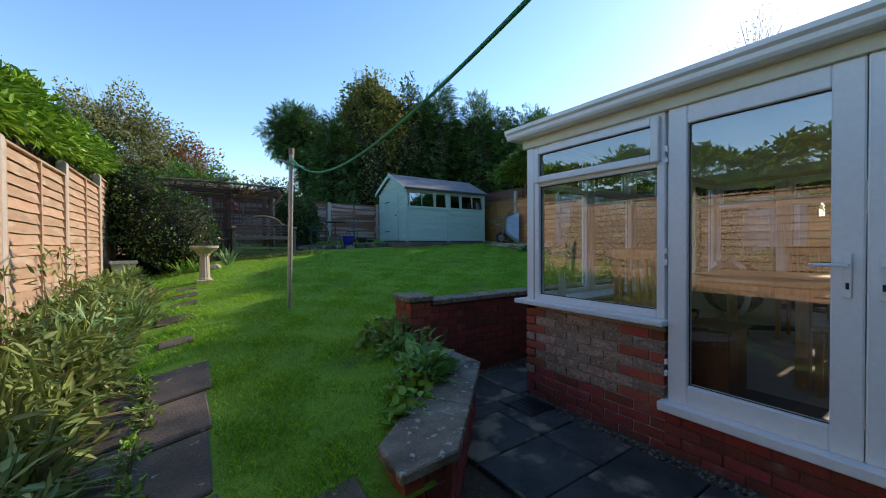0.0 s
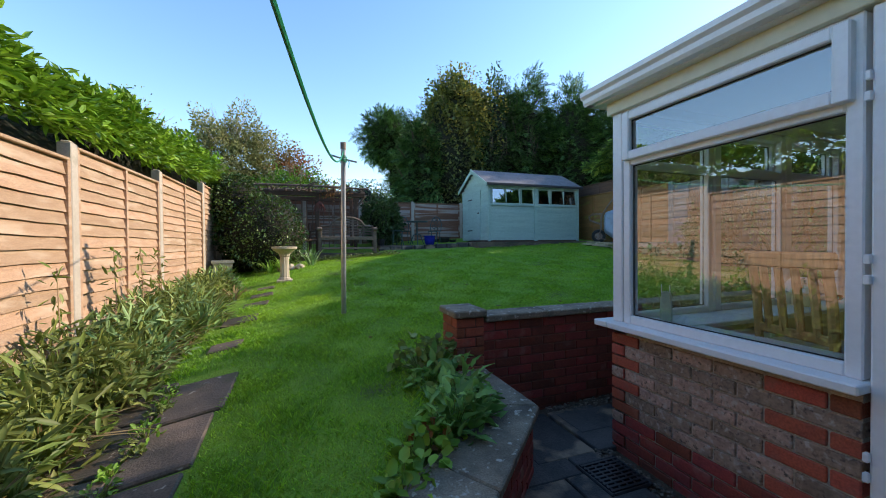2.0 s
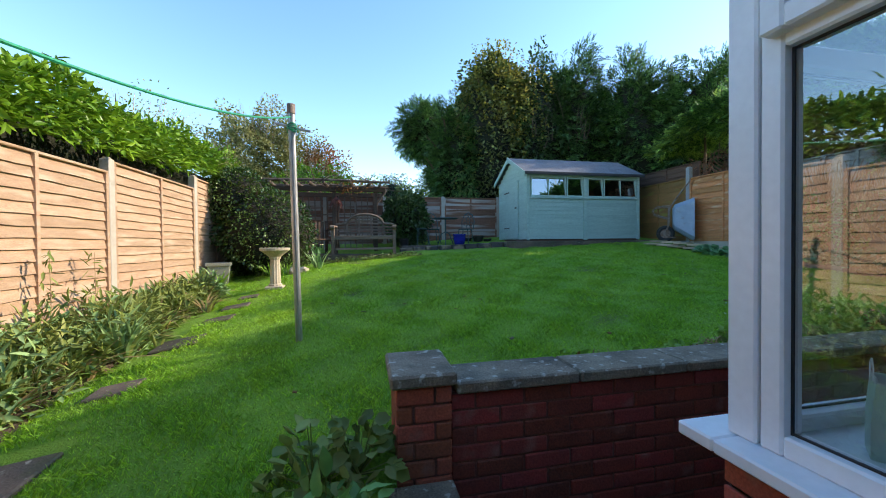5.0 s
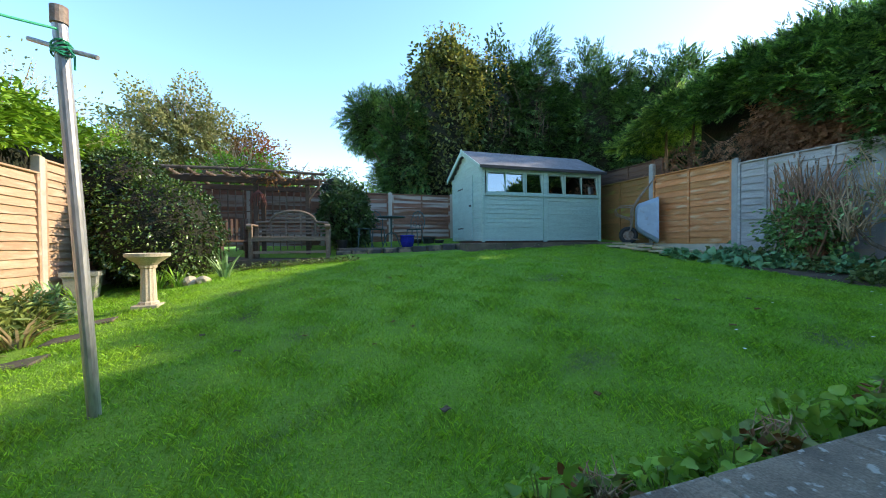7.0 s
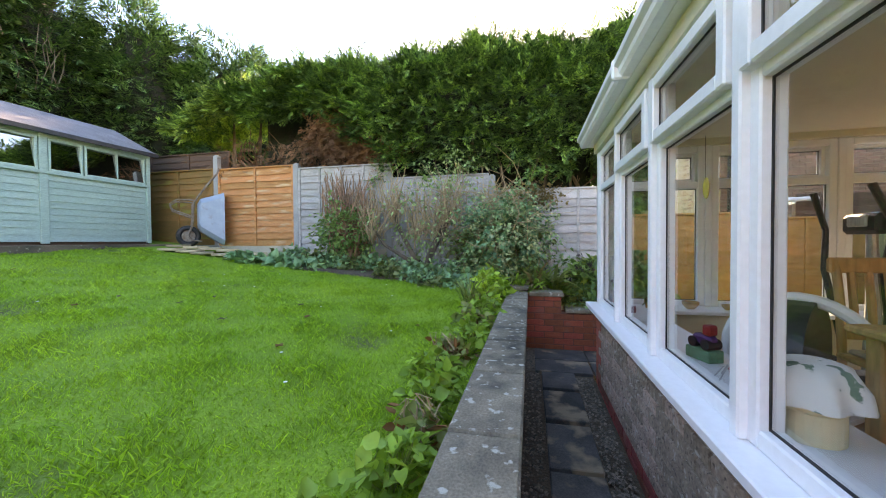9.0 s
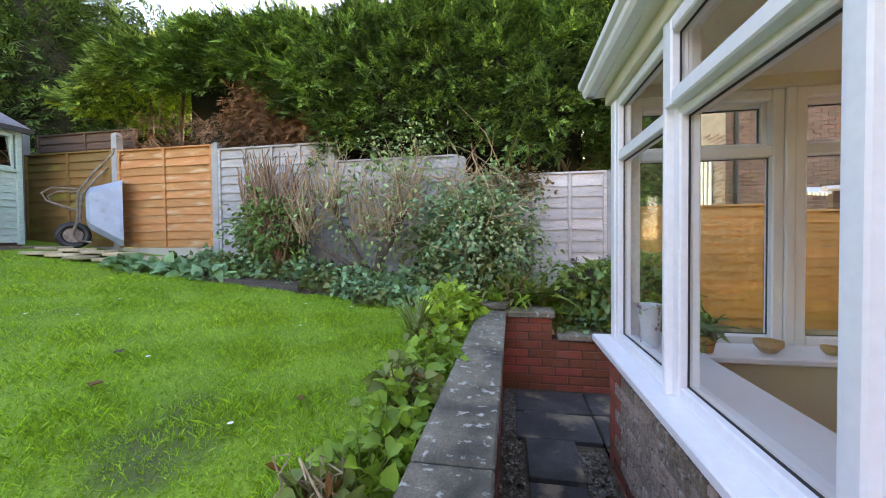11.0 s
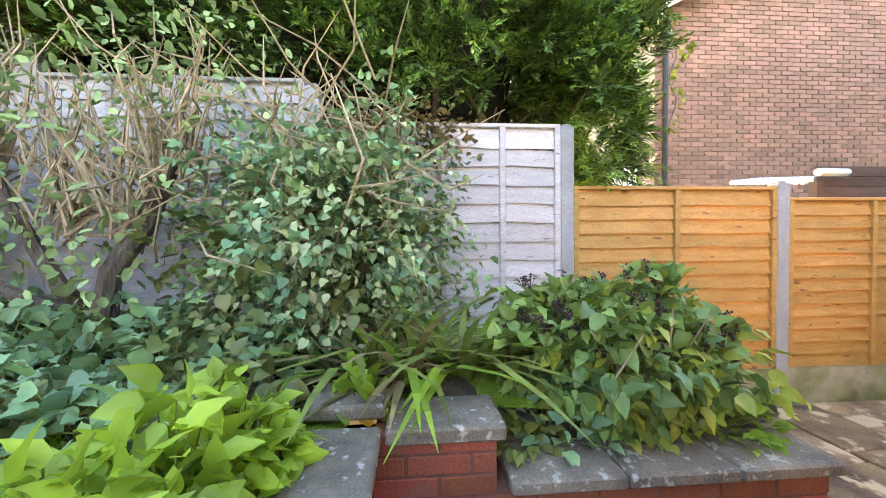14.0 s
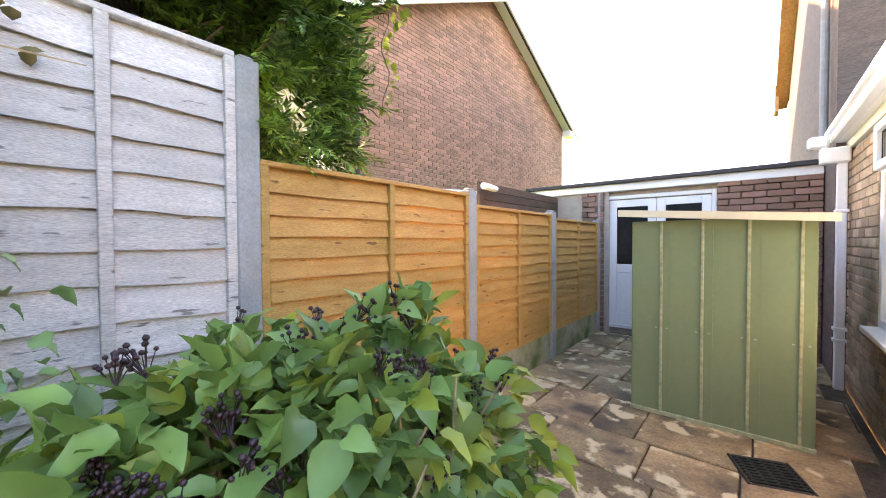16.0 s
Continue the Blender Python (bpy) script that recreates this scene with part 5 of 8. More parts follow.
    lp = np.stack([9.6 + np.repeat(rng.uniform(0, 1.2, 60), 15), ly + lz * np.repeat(rng.normal(0, 0.35, 60), 15), lt + lz], 1)
    crown(h, lp, unit(np.stack([rng.normal(0, 0.6, m), rng.normal(0, 0.6, m), np.full(m, 0.9)], 1)), "spray", 0.14, "conifer_lit_tip", rng, "leader_growth", droop=0.0)


def build_back_trees():
    rng = np.random.default_rng(12)
    spec = [
        ("evergreen_tree", "dark evergreen tree with a dense leaning crown", (4.3, 13.9), [((4.75, 13.8, 4.1), (0.9, 0.9, 1.9))], "conifer", 0.30, 4500, "spray"),
        ("evergreen_tree", "dark feathery evergreen tree with an overhanging crown", (5.0, 19.6), [((4.6, 19.4, 6.75), (1.38, 1.2, 1.3)), ((5.6, 19.4, 4.8), (1.2, 1.1, 2.4))], "conifer", 0.36, 6500, "spray"),
        ("hazel_tree", "broad leafy tree with yellowing top leaves", (5.7, 13.7), [((5.7, 13.6, 4.6), (1.35, 0.9, 2.7)), ((6.1, 13.7, 6.45), (1.0, 0.7, 1.3))], "ivy", 0.15, 13000, "leaf"),
        ("ivy_clad_tree", "tall tree clothed in dark ivy", (7.5, 14.0), [((7.6, 13.9, 4.7), (1.45, 1.0, 3.0))], "laurel_dark", 0.15, 12000, "leaf"),
        ("tall_conifer", "tall dark conifer with feathery leaders", (9.3, 14.2), [((9.2, 14.0, 4.8), (1.5, 1.1, 3.2))], "conifer", 0.38, 6000, "spray"),
        ("tall_conifer", "tall dark conifer with feathery leaders", (11.2, 13.2), [((11.2, 13.2, 4.6), (1.6, 1.6, 3.1))], "conifer", 0.38, 6000, "spray"),
        ("tall_conifer", "tall dark conifer beside the clipped hedge", (12.6, 11.4), [((12.4, 11.4, 4.2), (1.5, 1.7, 2.7))], "conifer", 0.38, 5500, "spray"),
    ]
    for name, label, (x, y), shells, key, size, n, kind in spec:
        t = tree(name, label, (x, y, terrain(x, y) - 0.05), group="trees behind the back fence")
        topz = max(c[2] + r[2] for c, r in shells)
        part("trunk", shift(limbs((0, 0, 0), (0.1, 0, topz - t.location.z - 0.6), 0.14, rng, 9, 1.0), (0, 0, 0)), M["trunk"], t)
        P, O = [], []
        for c, r in shells:
            p, o = shell(n // len(shells), c, r, rng, 0.22, 0.5)
            P.append(p)
            O.append(o)
        P, O = np.concatenate(P), np.concatenate(O)
        crown(t, P, O, kind, size, key, rng, ratio=0.55)
        # dark hull inside each crown paints the shade between its leaves
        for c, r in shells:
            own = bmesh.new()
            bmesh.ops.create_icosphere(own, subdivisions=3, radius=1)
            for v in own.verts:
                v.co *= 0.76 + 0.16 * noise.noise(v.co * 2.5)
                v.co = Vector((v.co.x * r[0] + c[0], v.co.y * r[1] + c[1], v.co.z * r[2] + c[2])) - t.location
            part("inner_foliage", own, M["painted_shade"], t, smooth=True)
        # upward leaders on the outline
        m = 14
        lx = np.repeat(rng.uniform(-1, 1, m), 14)
        lz = np.tile(np.linspace(-0.3, 0.62, 14), m)
        c, r = shells[-1]
        base = np.sqrt(np.maximum(0, 1 - lx * lx)) * r[2] * 0.95 + c[2]
        lp = np.stack([c[0] + lx * r[0] + lz * np.repeat(rng.normal(0, 0.25, m), 14), np.full(len(lx), c[1] - 0.2), base + lz], 1)
        lk = {"ivy": "autumn", "laurel_dark": "laurel_dark"}.get(key, key)
        crown(t, lp, unit(np.stack([rng.normal(0, 1, len(lx)), rng.normal(0, 1, len(lx)), np.full(len(lx), 0.7)], 1)), "spray" if "conifer" in key else "small", 0.16 if "conifer" in key else 0.1, lk, rng, "leader_growth", droop=0.0)
        if key == "ivy":
            p, o = shell(2600, (6.2, 13.3, 5.9), (1.25, 0.7, 1.7), rng, 0.35, 0.75)
            crown(t, p, o, "leaf", 0.10, "autumn", rng, "yellow_leaves", ratio=0.6)
        if name == "ivy_clad_tree":
            bm = bmesh.new()
            for _ in range(16):
                xx = rng.uniform(6.9, 9.2)
                a = Vector((xx, 12.98, rng.uniform(4.4, 5.6))) - t.location
                tube([a, a + Vector((rng.normal(0, 0.1), -0.08, 0.4)), a + Vector((rng.normal(0, 0.15), 0, 0.9))], [0.013, 0.011, 0.005], 4, bm)
            part("bare_stem", bm, M["trunk"], t, kind="stuff")


def build_left_side():
    rng = np.random.default_rng(13)
    # clipped laurel hedge beyond the sunny fence
    h = tree("laurel_hedge", "bright green laurel hedge rising above the fence", (-2.0, 5.5, 0.3), "hedge")
    n = 15000
    y = rng.uniform(-0.5, 11.2, n)
    ft = 1.98 + 0.075 * y
    top = ft + 0.62 + 0.10 * np.sin(y * 2.3) + 0.07 * np.sin(y * 5.1 + 1)
    s = rng.uniform(0, 1, n)
    front = s < 0.55
    x = np.where(front, -1.28 + rng.normal(0, 0.07, n) - 0.25 * (s / 0.55) ** 2, -1.4 - (s - 0.55) / 0.45 * 1.3)
    z = np.where(front, ft + 0.02 + (top - ft) * s / 0.55, top + rng.normal(0, 0.06, n))
    out = unit(np.stack([np.where(front, 0.8, 0.1), rng.normal(0, 0.4, n), np.where(front, 0.25, 0.8)], 1))
    crown(h, np.stack([x, y, z], 1), out, "leaf", 0.125, "laurel", rng, "foliage", ratio=0.38, droop=0.35, spread=0.55)
    # near-black boxes stand for the hedge's inner shade
    part("inner_foliage", shift(box((-2.6, -0.5, 0.6), (-1.55, 5.4, 2.45), 0.2), -h.location), M["painted_shade"], h)
    part("inner_foliage", shift(box((-2.6, 5.4, 0.8), (-1.55, 11.2, 2.85), 0.2), -h.location), M["painted_shade"], h)
    for k in range(9):
        part("trunk", tube([Vector((-2.05, k * 1.35, 0.1)) - h.location, Vector((-2.0, k * 1.35 + 0.1, 2.3)) - h.location], [0.05, 0.02], 6), M["trunk"], h)
    # holly bush
    b = tree("holly_bush", "large rounded glossy dark green holly bush", (-0.45, 9.75, terrain(-0.45, 9.75) - 0.03), "bush")
    part("trunk", limbs((0, 0, 0), (0, 0, 1.5), 0.06, rng, 9, 0.6), M["trunk"], b)
    P, O = [], []
    for c, r, k in (((-0.35, 9.75, 1.62), (0.92, 0.85, 0.95), 8000), ((-0.9, 9.9, 2.3), (0.62, 0.7, 0.68), 5000)):
        p, o = shell(k, c, r, rng, 0.10, 0.7)
        P.append(p)
        O.append(o)
        # dark ball under the holly leaves, coloured as shade
        own = bmesh.new()
        bmesh.ops.create_icosphere(own, subdivisions=3, radius=0.86)
        for v in own.verts:
            v.co = Vector((v.co.x * r[0] + c[0], v.co.y * r[1] + c[1], v.co.z * r[2] + c[2])) - b.location
        part("inner_foliage", own, M["painted_shade"], b, smooth=True)
    P, O = np.concatenate(P), np.concatenate(O)
    crown(b, P, O, "leaf", 0.062, "holly", rng, "foliage", ratio=0.55, spread=0.6)
    p, o = shell(1100, (-0.95, 9.9, 2.75), (0.35, 0.35, 0.75), rng, 0.2, 0.5)
    crown(b, p, o, "small", 0.05, "olive", rng, "climber_growth")
    # airy autumn trees behind
    for name, label, c, r, key, k, size in (
            ("autumn_tree", "airy olive and russet autumn tree", (-2.0, 16.0, 4.5), (1.75, 1.2, 1.65), "olive", 24000, 0.10),
            ("russet_tree", "small russet and green autumn tree", (-0.1, 16.4, 4.0), (1.0, 0.9, 1.15), "russet", 6500, 0.10),
            ("green_shrub", "leafy green garden shrub", (0.2, 13.4, 3.0), (1.15, 0.8, 0.8), "laurel", 5500, 0.09),
            ("birch_tree", "tall sparse tree beyond the hedge", (13.6, 3.7, 6.1), (0.9, 0.9, 1.7), "autumn", 1500, 0.06),
            ("bare_tree", "thin nearly leafless tree", (-4.2, 12.5, 3.9), (1.7, 1.2, 1.2), "olive", 3500, 0.07)):
        t = tree(name, label, (c[0], c[1], terrain(c[0], c[1]) - 0.05))
        part("trunk", limbs((0, 0, 0), (0.05, 0, c[2] - t.location.z + r[2] * 0.5), 0.09, rng, 14, r[0] * 0.45, lift=0.8), M["trunk"], t)
        p, o = shell(k, c, r, rng, 0.32, 0.3)
        crown(t, p, o, "small", size, key, rng, ratio=0.6)
        bm = bmesh.new()
        for _ in range(60):
            d = Vector(rng.normal(0, 1, 3)).normalized()
            a = Vector(c) + Vector((d.x * r[0], d.y * r[1], abs(d.z) * r[2])) * 0.5 - t.location
            e = Vector(c) + Vector((d.x * r[0], d.y * r[1], abs(d.z) * r[2] + 0.2)) * rng.uniform(0.95, 1.18) - t.location
            tube([a, a.lerp(e, 0.5) + Vector(rng.normal(0, 0.06, 3)), e], [0.009, 0.006, 0.003], 4, bm)
        part("twig_work", bm, M["twig"], t, kind="stuff")
    # shrubs seen over the back fence and one beside the chairs
    for name, label, c, r, key, k, size in (
            ("round_shrub", "rounded dark green shrub by the back fence", (2.72, 11.5, 2.05), (0.60, 0.5, 0.80), "laurel_dark", 6500, 0.09),
            ("far_shrub", "spiky green shrub beyond the back fence", (2.6, 14.5, 3.0), (0.75, 0.6, 0.75), "laurel_dark", 1800, 0.08),
            ("far_hedge", "distant mixed green hedge", (0.5, 19.0, 3.2), (4.8, 1.0, 1.15), "laurel", 6500, 0.13),
            ("far_hedge", "distant mixed green and orange hedge", (-1.5, 22.0, 3.7), (5.0, 1.0, 1.5), "russet", 4500, 0.16)):
        t = tree(name, label, (c[0], c[1], terrain(c[0], c[1]) - 0.03), "bush")
        part("trunk", limbs((0, 0, 0), (0, 0, max(0.5, c[2] - t.location.z)), 0.05, rng, 7, 0.5), M["trunk"], t)
        p, o = shell(k, c, r, rng, 0.18, 0.6)
        crown(t, p, o, "small", size, key, rng, "foliage", ratio=0.55)
        # shade behind the leaves, painted as a dark ball
        own = bmesh.new()
        bmesh.ops.create_icosphere(own, subdivisions=2, radius=0.62)
        for v in own.verts:
            v.co = Vector((v.co.x * r[0] + c[0], v.co.y * r[1] + c[1], v.co.z * r[2] + c[2])) - t.location
        part("inner_foliage", own, M["painted_shade"], t, smooth=True)


M["cut_stem"] = mat("brown_cut_stem", (0.38, 0.215, 0.13), 0.85, (0.24, 0.13, 0.085), 6, 40, 0.4, island=0.35)
M["old_leaf"] = leaf_mat("yellowing_leaves", (0.36, 0.38, 0.06), (0.22, 0.34, 0.06), 0.4, thin=0.3)
M["grey_branch"] = mat("pale_dead_branch", (0.19, 0.13, 0.09), 0.9, (0.11, 0.075, 0.055), 10, 60, 0.6, stretch=(1, 1, 0.3))
# near-black colour that paints shade inside hedges, trees and bushes
M["painted_shade"] = mat("inner_foliage", (0.012, 0.022, 0.008), 0.95, (0.02, 0.016, 0.01), 6, 30, 0.8, depth=0.05)
build_conifer_hedge()
build_back_trees()
build_left_side()


def clump(name, label, x, y, z, r, n, size, key, rng, ratio=0.4, kind="leaf", lift=0.5, **kw):
    """A low plant: leaves on short stalks from one crown."""
    t = thing(name, label, "plant", (x, y, z))
    a, d = rng.uniform(0, 6.28, n), np.sqrt(rng.uniform(0, 1, n)) * r
    h = rng.uniform(0.1, 1, n) * r * lift * 1.6 * (1.15 - (d / r) ** 2)
    pts = np.stack([x + np.cos(a) * d, y + np.sin(a) * d, z + h], 1)
    out = unit(np.stack([np.cos(a) * (0.3 + d / r), np.sin(a) * (0.3 + d / r), np.full(n, lift)], 1))
    crown(t, pts, out, kind, size, key, rng, "foliage", ratio=ratio, **kw)
    bm = bmesh.new()
    for k in range(min(n, 40)):
        tube([(0, 0, -0.02), (pts[k][0] - x, pts[k][1] - y, pts[k][2] - z)], [0.004, 0.002], 4, bm)
    part("stalk_growth", bm, M["border"], t, kind="stuff")
    return t


def blade_clump(name, label, x, y, z, n, length, width, key, rng, arch=0.7, second=None):
    """Strap leaves that rise from one foot and arch over."""
    t = thing(name, label, "plant", (x, y, z))
    for part_key, m in ((key, n), (second, n // 3)):
        if not part_key:
            continue
        quads = []
        for _ in range(m):
            a = rng.uniform(0, 6.28)
            d = np.array((math.cos(a), math.sin(a), 0))
            sd = np.array((-d[1], d[0], 0))
            ln, bend = length * rng.uniform(0.6, 1.2), arch * rng.uniform(0.4, 1.3)
            foot = d * rng.uniform(0, 0.08)
            pts = [foot + d * ln * f * (0.25 + bend * f * 0.8) + np.array((0, 0, ln * f * (1 - bend * 0.62 * f))) for f in (0, 0.3, 0.6, 0.85, 1.0)]
            ws = [width * w for w in (0.6, 1.0, 0.9, 0.5, 0.05)]
            for i in range(4):
                quads += [pts[i] - sd * ws[i] / 2, pts[i] + sd * ws[i] / 2, pts[i + 1] + sd * ws[i + 1] / 2, pts[i + 1] - sd * ws[i + 1] / 2]
        part("blade_growth", raw_mesh("blade_growth", quads, 4, M[part_key]), None, t, kind="stuff")
    return t


def build_beds():
    rng = np.random.default_rng(21)
    # sunny border along the left fence
    for k in range(30):
        y = 1.7 + k * 0.215
        edge = -0.42 - 0.05 * max(0, y - 4)
        for x in (-1.02 + rng.normal(0, 0.05), -0.72 + rng.normal(0, 0.08)):
            if x + 0.1 > edge + 0.1 and y > 6.3:
                continue
            z = terrain(x, y)
            big = 1.0 if y < 6.2 else 0.7
            clump("border_perennial", "tangled green border perennial with drying leaves", x, y + rng.normal(0, 0.05), z, 0.27 * big, 190, 0.15, "border" if rng.uniform() < 0.75 else "sage", rng, 0.2, lift=1.15, droop=0.45)["group"] = "border plants"
        if k % 3 == 0:
            x = -0.62 + rng.normal(0, 0.1)
            blade_clump("dry_perennial", "straw-coloured dying strap leaves in the border", x, y, terrain(x, y), 26, 0.42, 0.022, "straw", rng, 0.9, "border")["group"] = "border plants"
    for y in (3.15, 3.9, 4.75, 5.35, 5.9):
        t = thing("tall_stem_plant", "thin tall flower stem with sparse drying leaves", "plant", (-1.08, y, terrain(-1.08, y)), group="border stems")
        hgt = rng.uniform(0.9, 1.25)
        pts = [(0, 0, 0), (0.03, 0.02, hgt * 0.5), (0.0, 0.06, hgt)]
        part("stem", tube(pts, [0.006, 0.005, 0.003], 5), M["twig"], t)
        at = np.array([(rng.normal(0, 0.02), 0.03 + rng.normal(0, 0.02), hgt * f) for f in np.linspace(0.25, 1, 34)])
        part("leaves", leaves("leaves", at, unit(rng.normal(0, 1, (34, 3))), 0.10, 0.025, M["border"], rng, droop=0.6), None, t)
    for k in range(15):
        x, y = -0.26 + rng.normal(0, 0.03), 1.45 + k * 0.155
        clump("path_weed", "small green weed in a joint of the path", x, y, terrain(x, y) + 0.015, rng.uniform(0.04, 0.085), 34, 0.04, "fresh" if k % 3 else "border", rng, 0.5, lift=0.55)["group"] = "path weeds"
    blade_clump("iris_clump", "green strap-leaved clump in the border", -0.5, 5.3, terrain(-0.5, 5.3), 40, 0.5, 0.03, "sage", rng, 0.5, "border")
    for x, y in ((-0.1, 9.0), (0.15, 8.95), (-0.85, 8.6)):
        blade_clump("iris_clump", "green strap-leaved clump by the holly bush", x, y, terrain(x, y), 34, 0.36, 0.02, "fresh", rng, 0.6)
    blade_clump("yucca", "grey-green spiky yucca by the bench", 0.72, 9.15, terrain(0.72, 9.15), 26, 0.42, 0.035, "sage", rng, 0.35)
    for k in range(9):
        x, y = 0.9 + k * 0.22, 9.75 - 0.02 * k
        clump("ground_ivy", "low dark ground cover along the bed edge", x, y, terrain(x, y), 0.16, 60, 0.05, "ivy", rng, 0.6, lift=0.4)["group"] = "ground cover"
    # corner of the low wall
    for x, y, r in ((1.48, 2.38, 0.19), (1.56, 2.62, 0.2), (1.36, 2.22, 0.17), (1.46, 2.78, 0.17)):
        clump("foxglove_rosette", "clump of broad oval fresh green leaves", x, y, 0.36, r, 120, 0.11, "oval", rng, 0.46, kind="fine", lift=0.85, droop=0.2)["group"] = "corner plants"
    for x, y, r in ((1.16, 2.06, 0.15), (1.28, 2.22, 0.13), (1.02, 1.86, 0.12), (1.4, 3.0, 0.18), (1.56, 3.05, 0.16)):
        clump("heuchera", "yellow-green and rusty lobed-leaf clump", x, y, 0.34 if y < 2.5 else 0.48, r, 70, 0.07, "fresh" if y < 2.9 else "border", rng, 0.8, lift=0.8)["group"] = "corner plants"
    clump("heuchera", "rusty brown drying leaf clump", 1.22, 2.14, 0.36, 0.1, 45, 0.06, "russet", rng, 0.6, lift=0.9)
    # along the long coping
    for k in range(26):
        x = 2.75 + k * 0.19 + rng.normal(0, 0.03)
        y = 3.40 + abs(rng.normal(0, 0.07))
        z = terrain(x, y) - 0.01
        key = ("fresh", "border", "fresh", "fresh")[k % 4]
        r = (0.12 if k < 14 else 0.14) * rng.uniform(0.8, 1.2)
        clump("strawberry_plant", "yellow-green toothed-leaf clump beside the coping", x, y, z, r, 75, 0.06, key, rng, 0.85, kind="fine", lift=0.75)["group"] = "coping plants"
        if k % 4 == 1:
            c = thing("dead_stems", "cut brown dead flower stems", "plant", (x + 0.05, y + 0.02, z), group="coping plants")
            stems(c, None, 22, 0.09, 0.15, 0.005, "twig", rng)
            crown(c, np.array([(x + rng.normal(0, 0.06), y + rng.normal(0, 0.06), z + rng.uniform(0.02, 0.12)) for _ in range(30)]), unit(rng.normal(0, 1, (30, 3))), "leaf", 0.06, "russet", rng, "dry_leaves", ratio=0.6)
    for x, y, r in ((7.12, 3.5, 0.16), (7.34, 3.45, 0.18), (7.52, 3.4, 0.16), (6.85, 3.45, 0.13)):
        clump("bright_perennial", "bright lime-green leafy clump beside the coping", x, y, terrain(x, y), r, 170, 0.082, "lime", rng, 0.66, kind="fine", lift=1.0)["group"] = "coping plants"
    blade_clump("grass_tuft", "long green grass tuft", 6.85, 3.62, terrain(6.85, 3.62), 60, 0.34, 0.012, "border", rng, 0.6)
    # shrubs against the right fence
    s = thing("pruned_shrub", "hard-pruned shrub of upright brown stems", "bush", (8.67, 5.9, terrain(8.67, 5.9)))
    stems(s, None, 150, 0.46, 1.42, 0.014, "cut_stem", rng, bend=0.35)
    stems(s, None, 9, 0.2, 0.7, 0.032, "trunk", rng, "trunk", bend=0.2)
    p, o = shell(1700, (8.56, 5.92, 1.6), (0.42, 0.47, 0.42), rng, 0.35, 0.4)
    crown(s, p, o, "leaf", 0.075, "viburnum", rng, "foliage", ratio=0.55)
    s = thing("gnarled_shrub", "old gnarled shrub with pale dry shoots", "bush", (8.55, 4.55, terrain(8.55, 4.55)))
    bm = tube([(0, 0, 0), (-0.02, -0.08, 0.35), (0.05, -0.22, 0.62), (0.0, -0.4, 0.95)], [0.065, 0.055, 0.05, 0.035], 8)
    tube([(0, 0, 0.05), (0.02, 0.22, 0.3), (0.0, 0.45, 0.75), (0, 0.5, 1.0)], [0.05, 0.04, 0.032, 0.02], 7, bm)
    tube([(0, 0, 0.1), (-0.1, 0.3, 0.25), (-0.12, 0.62, 0.45), (-0.1, 0.85, 0.75)], [0.045, 0.032, 0.024, 0.012], 7, bm)
    part("trunk", bm, M["trunk"], s)
    for k in range(5):
        off = ((0, -0.4, 0.85), (0, 0.5, 0.85), (-0.1, 0.8, 0.6), (0.05, -0.15, 0.6), (0, 0.15, 0.6))[k]
        bm = bmesh.new()
        for _ in range(52):
            a = Vector(off) + Vector(rng.normal(0, 0.07, 3))
            q = a + Vector((rng.normal(0, 0.15), rng.normal(0, 0.2), rng.uniform(0.15, 0.85)))
            m1, m2 = a.lerp(q, 0.35) + Vector(rng.normal(0, 0.045, 3)), a.lerp(q, 0.7) + Vector(rng.normal(0, 0.05, 3))
            tube([a, m1, m2, q], [0.008, 0.007, 0.005, 0.002], 4, bm)
        part("shoot_growth", bm, M["twig"], s, kind="stuff")
    p, o = shell(550, (8.45, 4.55, 1.8), (0.38, 0.85, 0.75), rng, 0.35, 0.3)
    crown(s, p, o, "leaf", 0.07, "sage", rng, "foliage", ratio=0.55)
    p, o = shell(330, (8.6, 4.1, 2.45), (0.35, 0.5, 0.45), rng, 0.35, 0.2)
    crown(s, p, o, "leaf", 0.055, "sage", rng, "climber_leaves", ratio=0.55)
    s = thing("variegated_shrub", "rambling variegated shrub and ivy on the fence", "bush", (8.75, 3.35, 0.8))
    stems(s, None, 45, 0.5, 1.35, 0.011, "twig", rng, bend=0.5)
    p, o = shell(5600, (8.68, 3.4, 1.35), (0.48, 0.66, 0.78), rng, 0.38, 0.4)
    crown(s, p, o, "fine", 0.057, "bluegreen", rng, "foliage", ratio=0.85)
    p, o = shell(900, (8.6, 3.5, 1.1), (0.5, 0.7, 0.6), rng, 0.35, 0.6)
    crown(s, p, o, "fine", 0.07, "ivy", rng, "ivy_leaves", ratio=0.9)
    p, o = shell(2300, (8.58, 3.3, 1.45), (0.47, 0.58, 0.60), rng, 0.35, 0.55)
    crown(s, p, o, "fine", 0.05, "variegated", rng, "pale_leaves", ratio=0.75)
    p, o = shell(900, (9.03, 3.05, 2.12), (0.10, 0.55, 0.25), rng, 0.3, 0.2)
    crown(s, p, o, "leaf", 0.05, "straw", rng, "trailing_ivy", ratio=0.8)
    bm = bmesh.new()
    for _ in range(210):
        a = Vector((rng.uniform(-0.5, 0.3), rng.uniform(-0.4, 1.0), rng.uniform(0.6, 1.4)))
        q = a + Vector((rng.normal(-0.05, 0.22), rng.normal(0, 0.3), rng.uniform(-0.15, 0.4)))
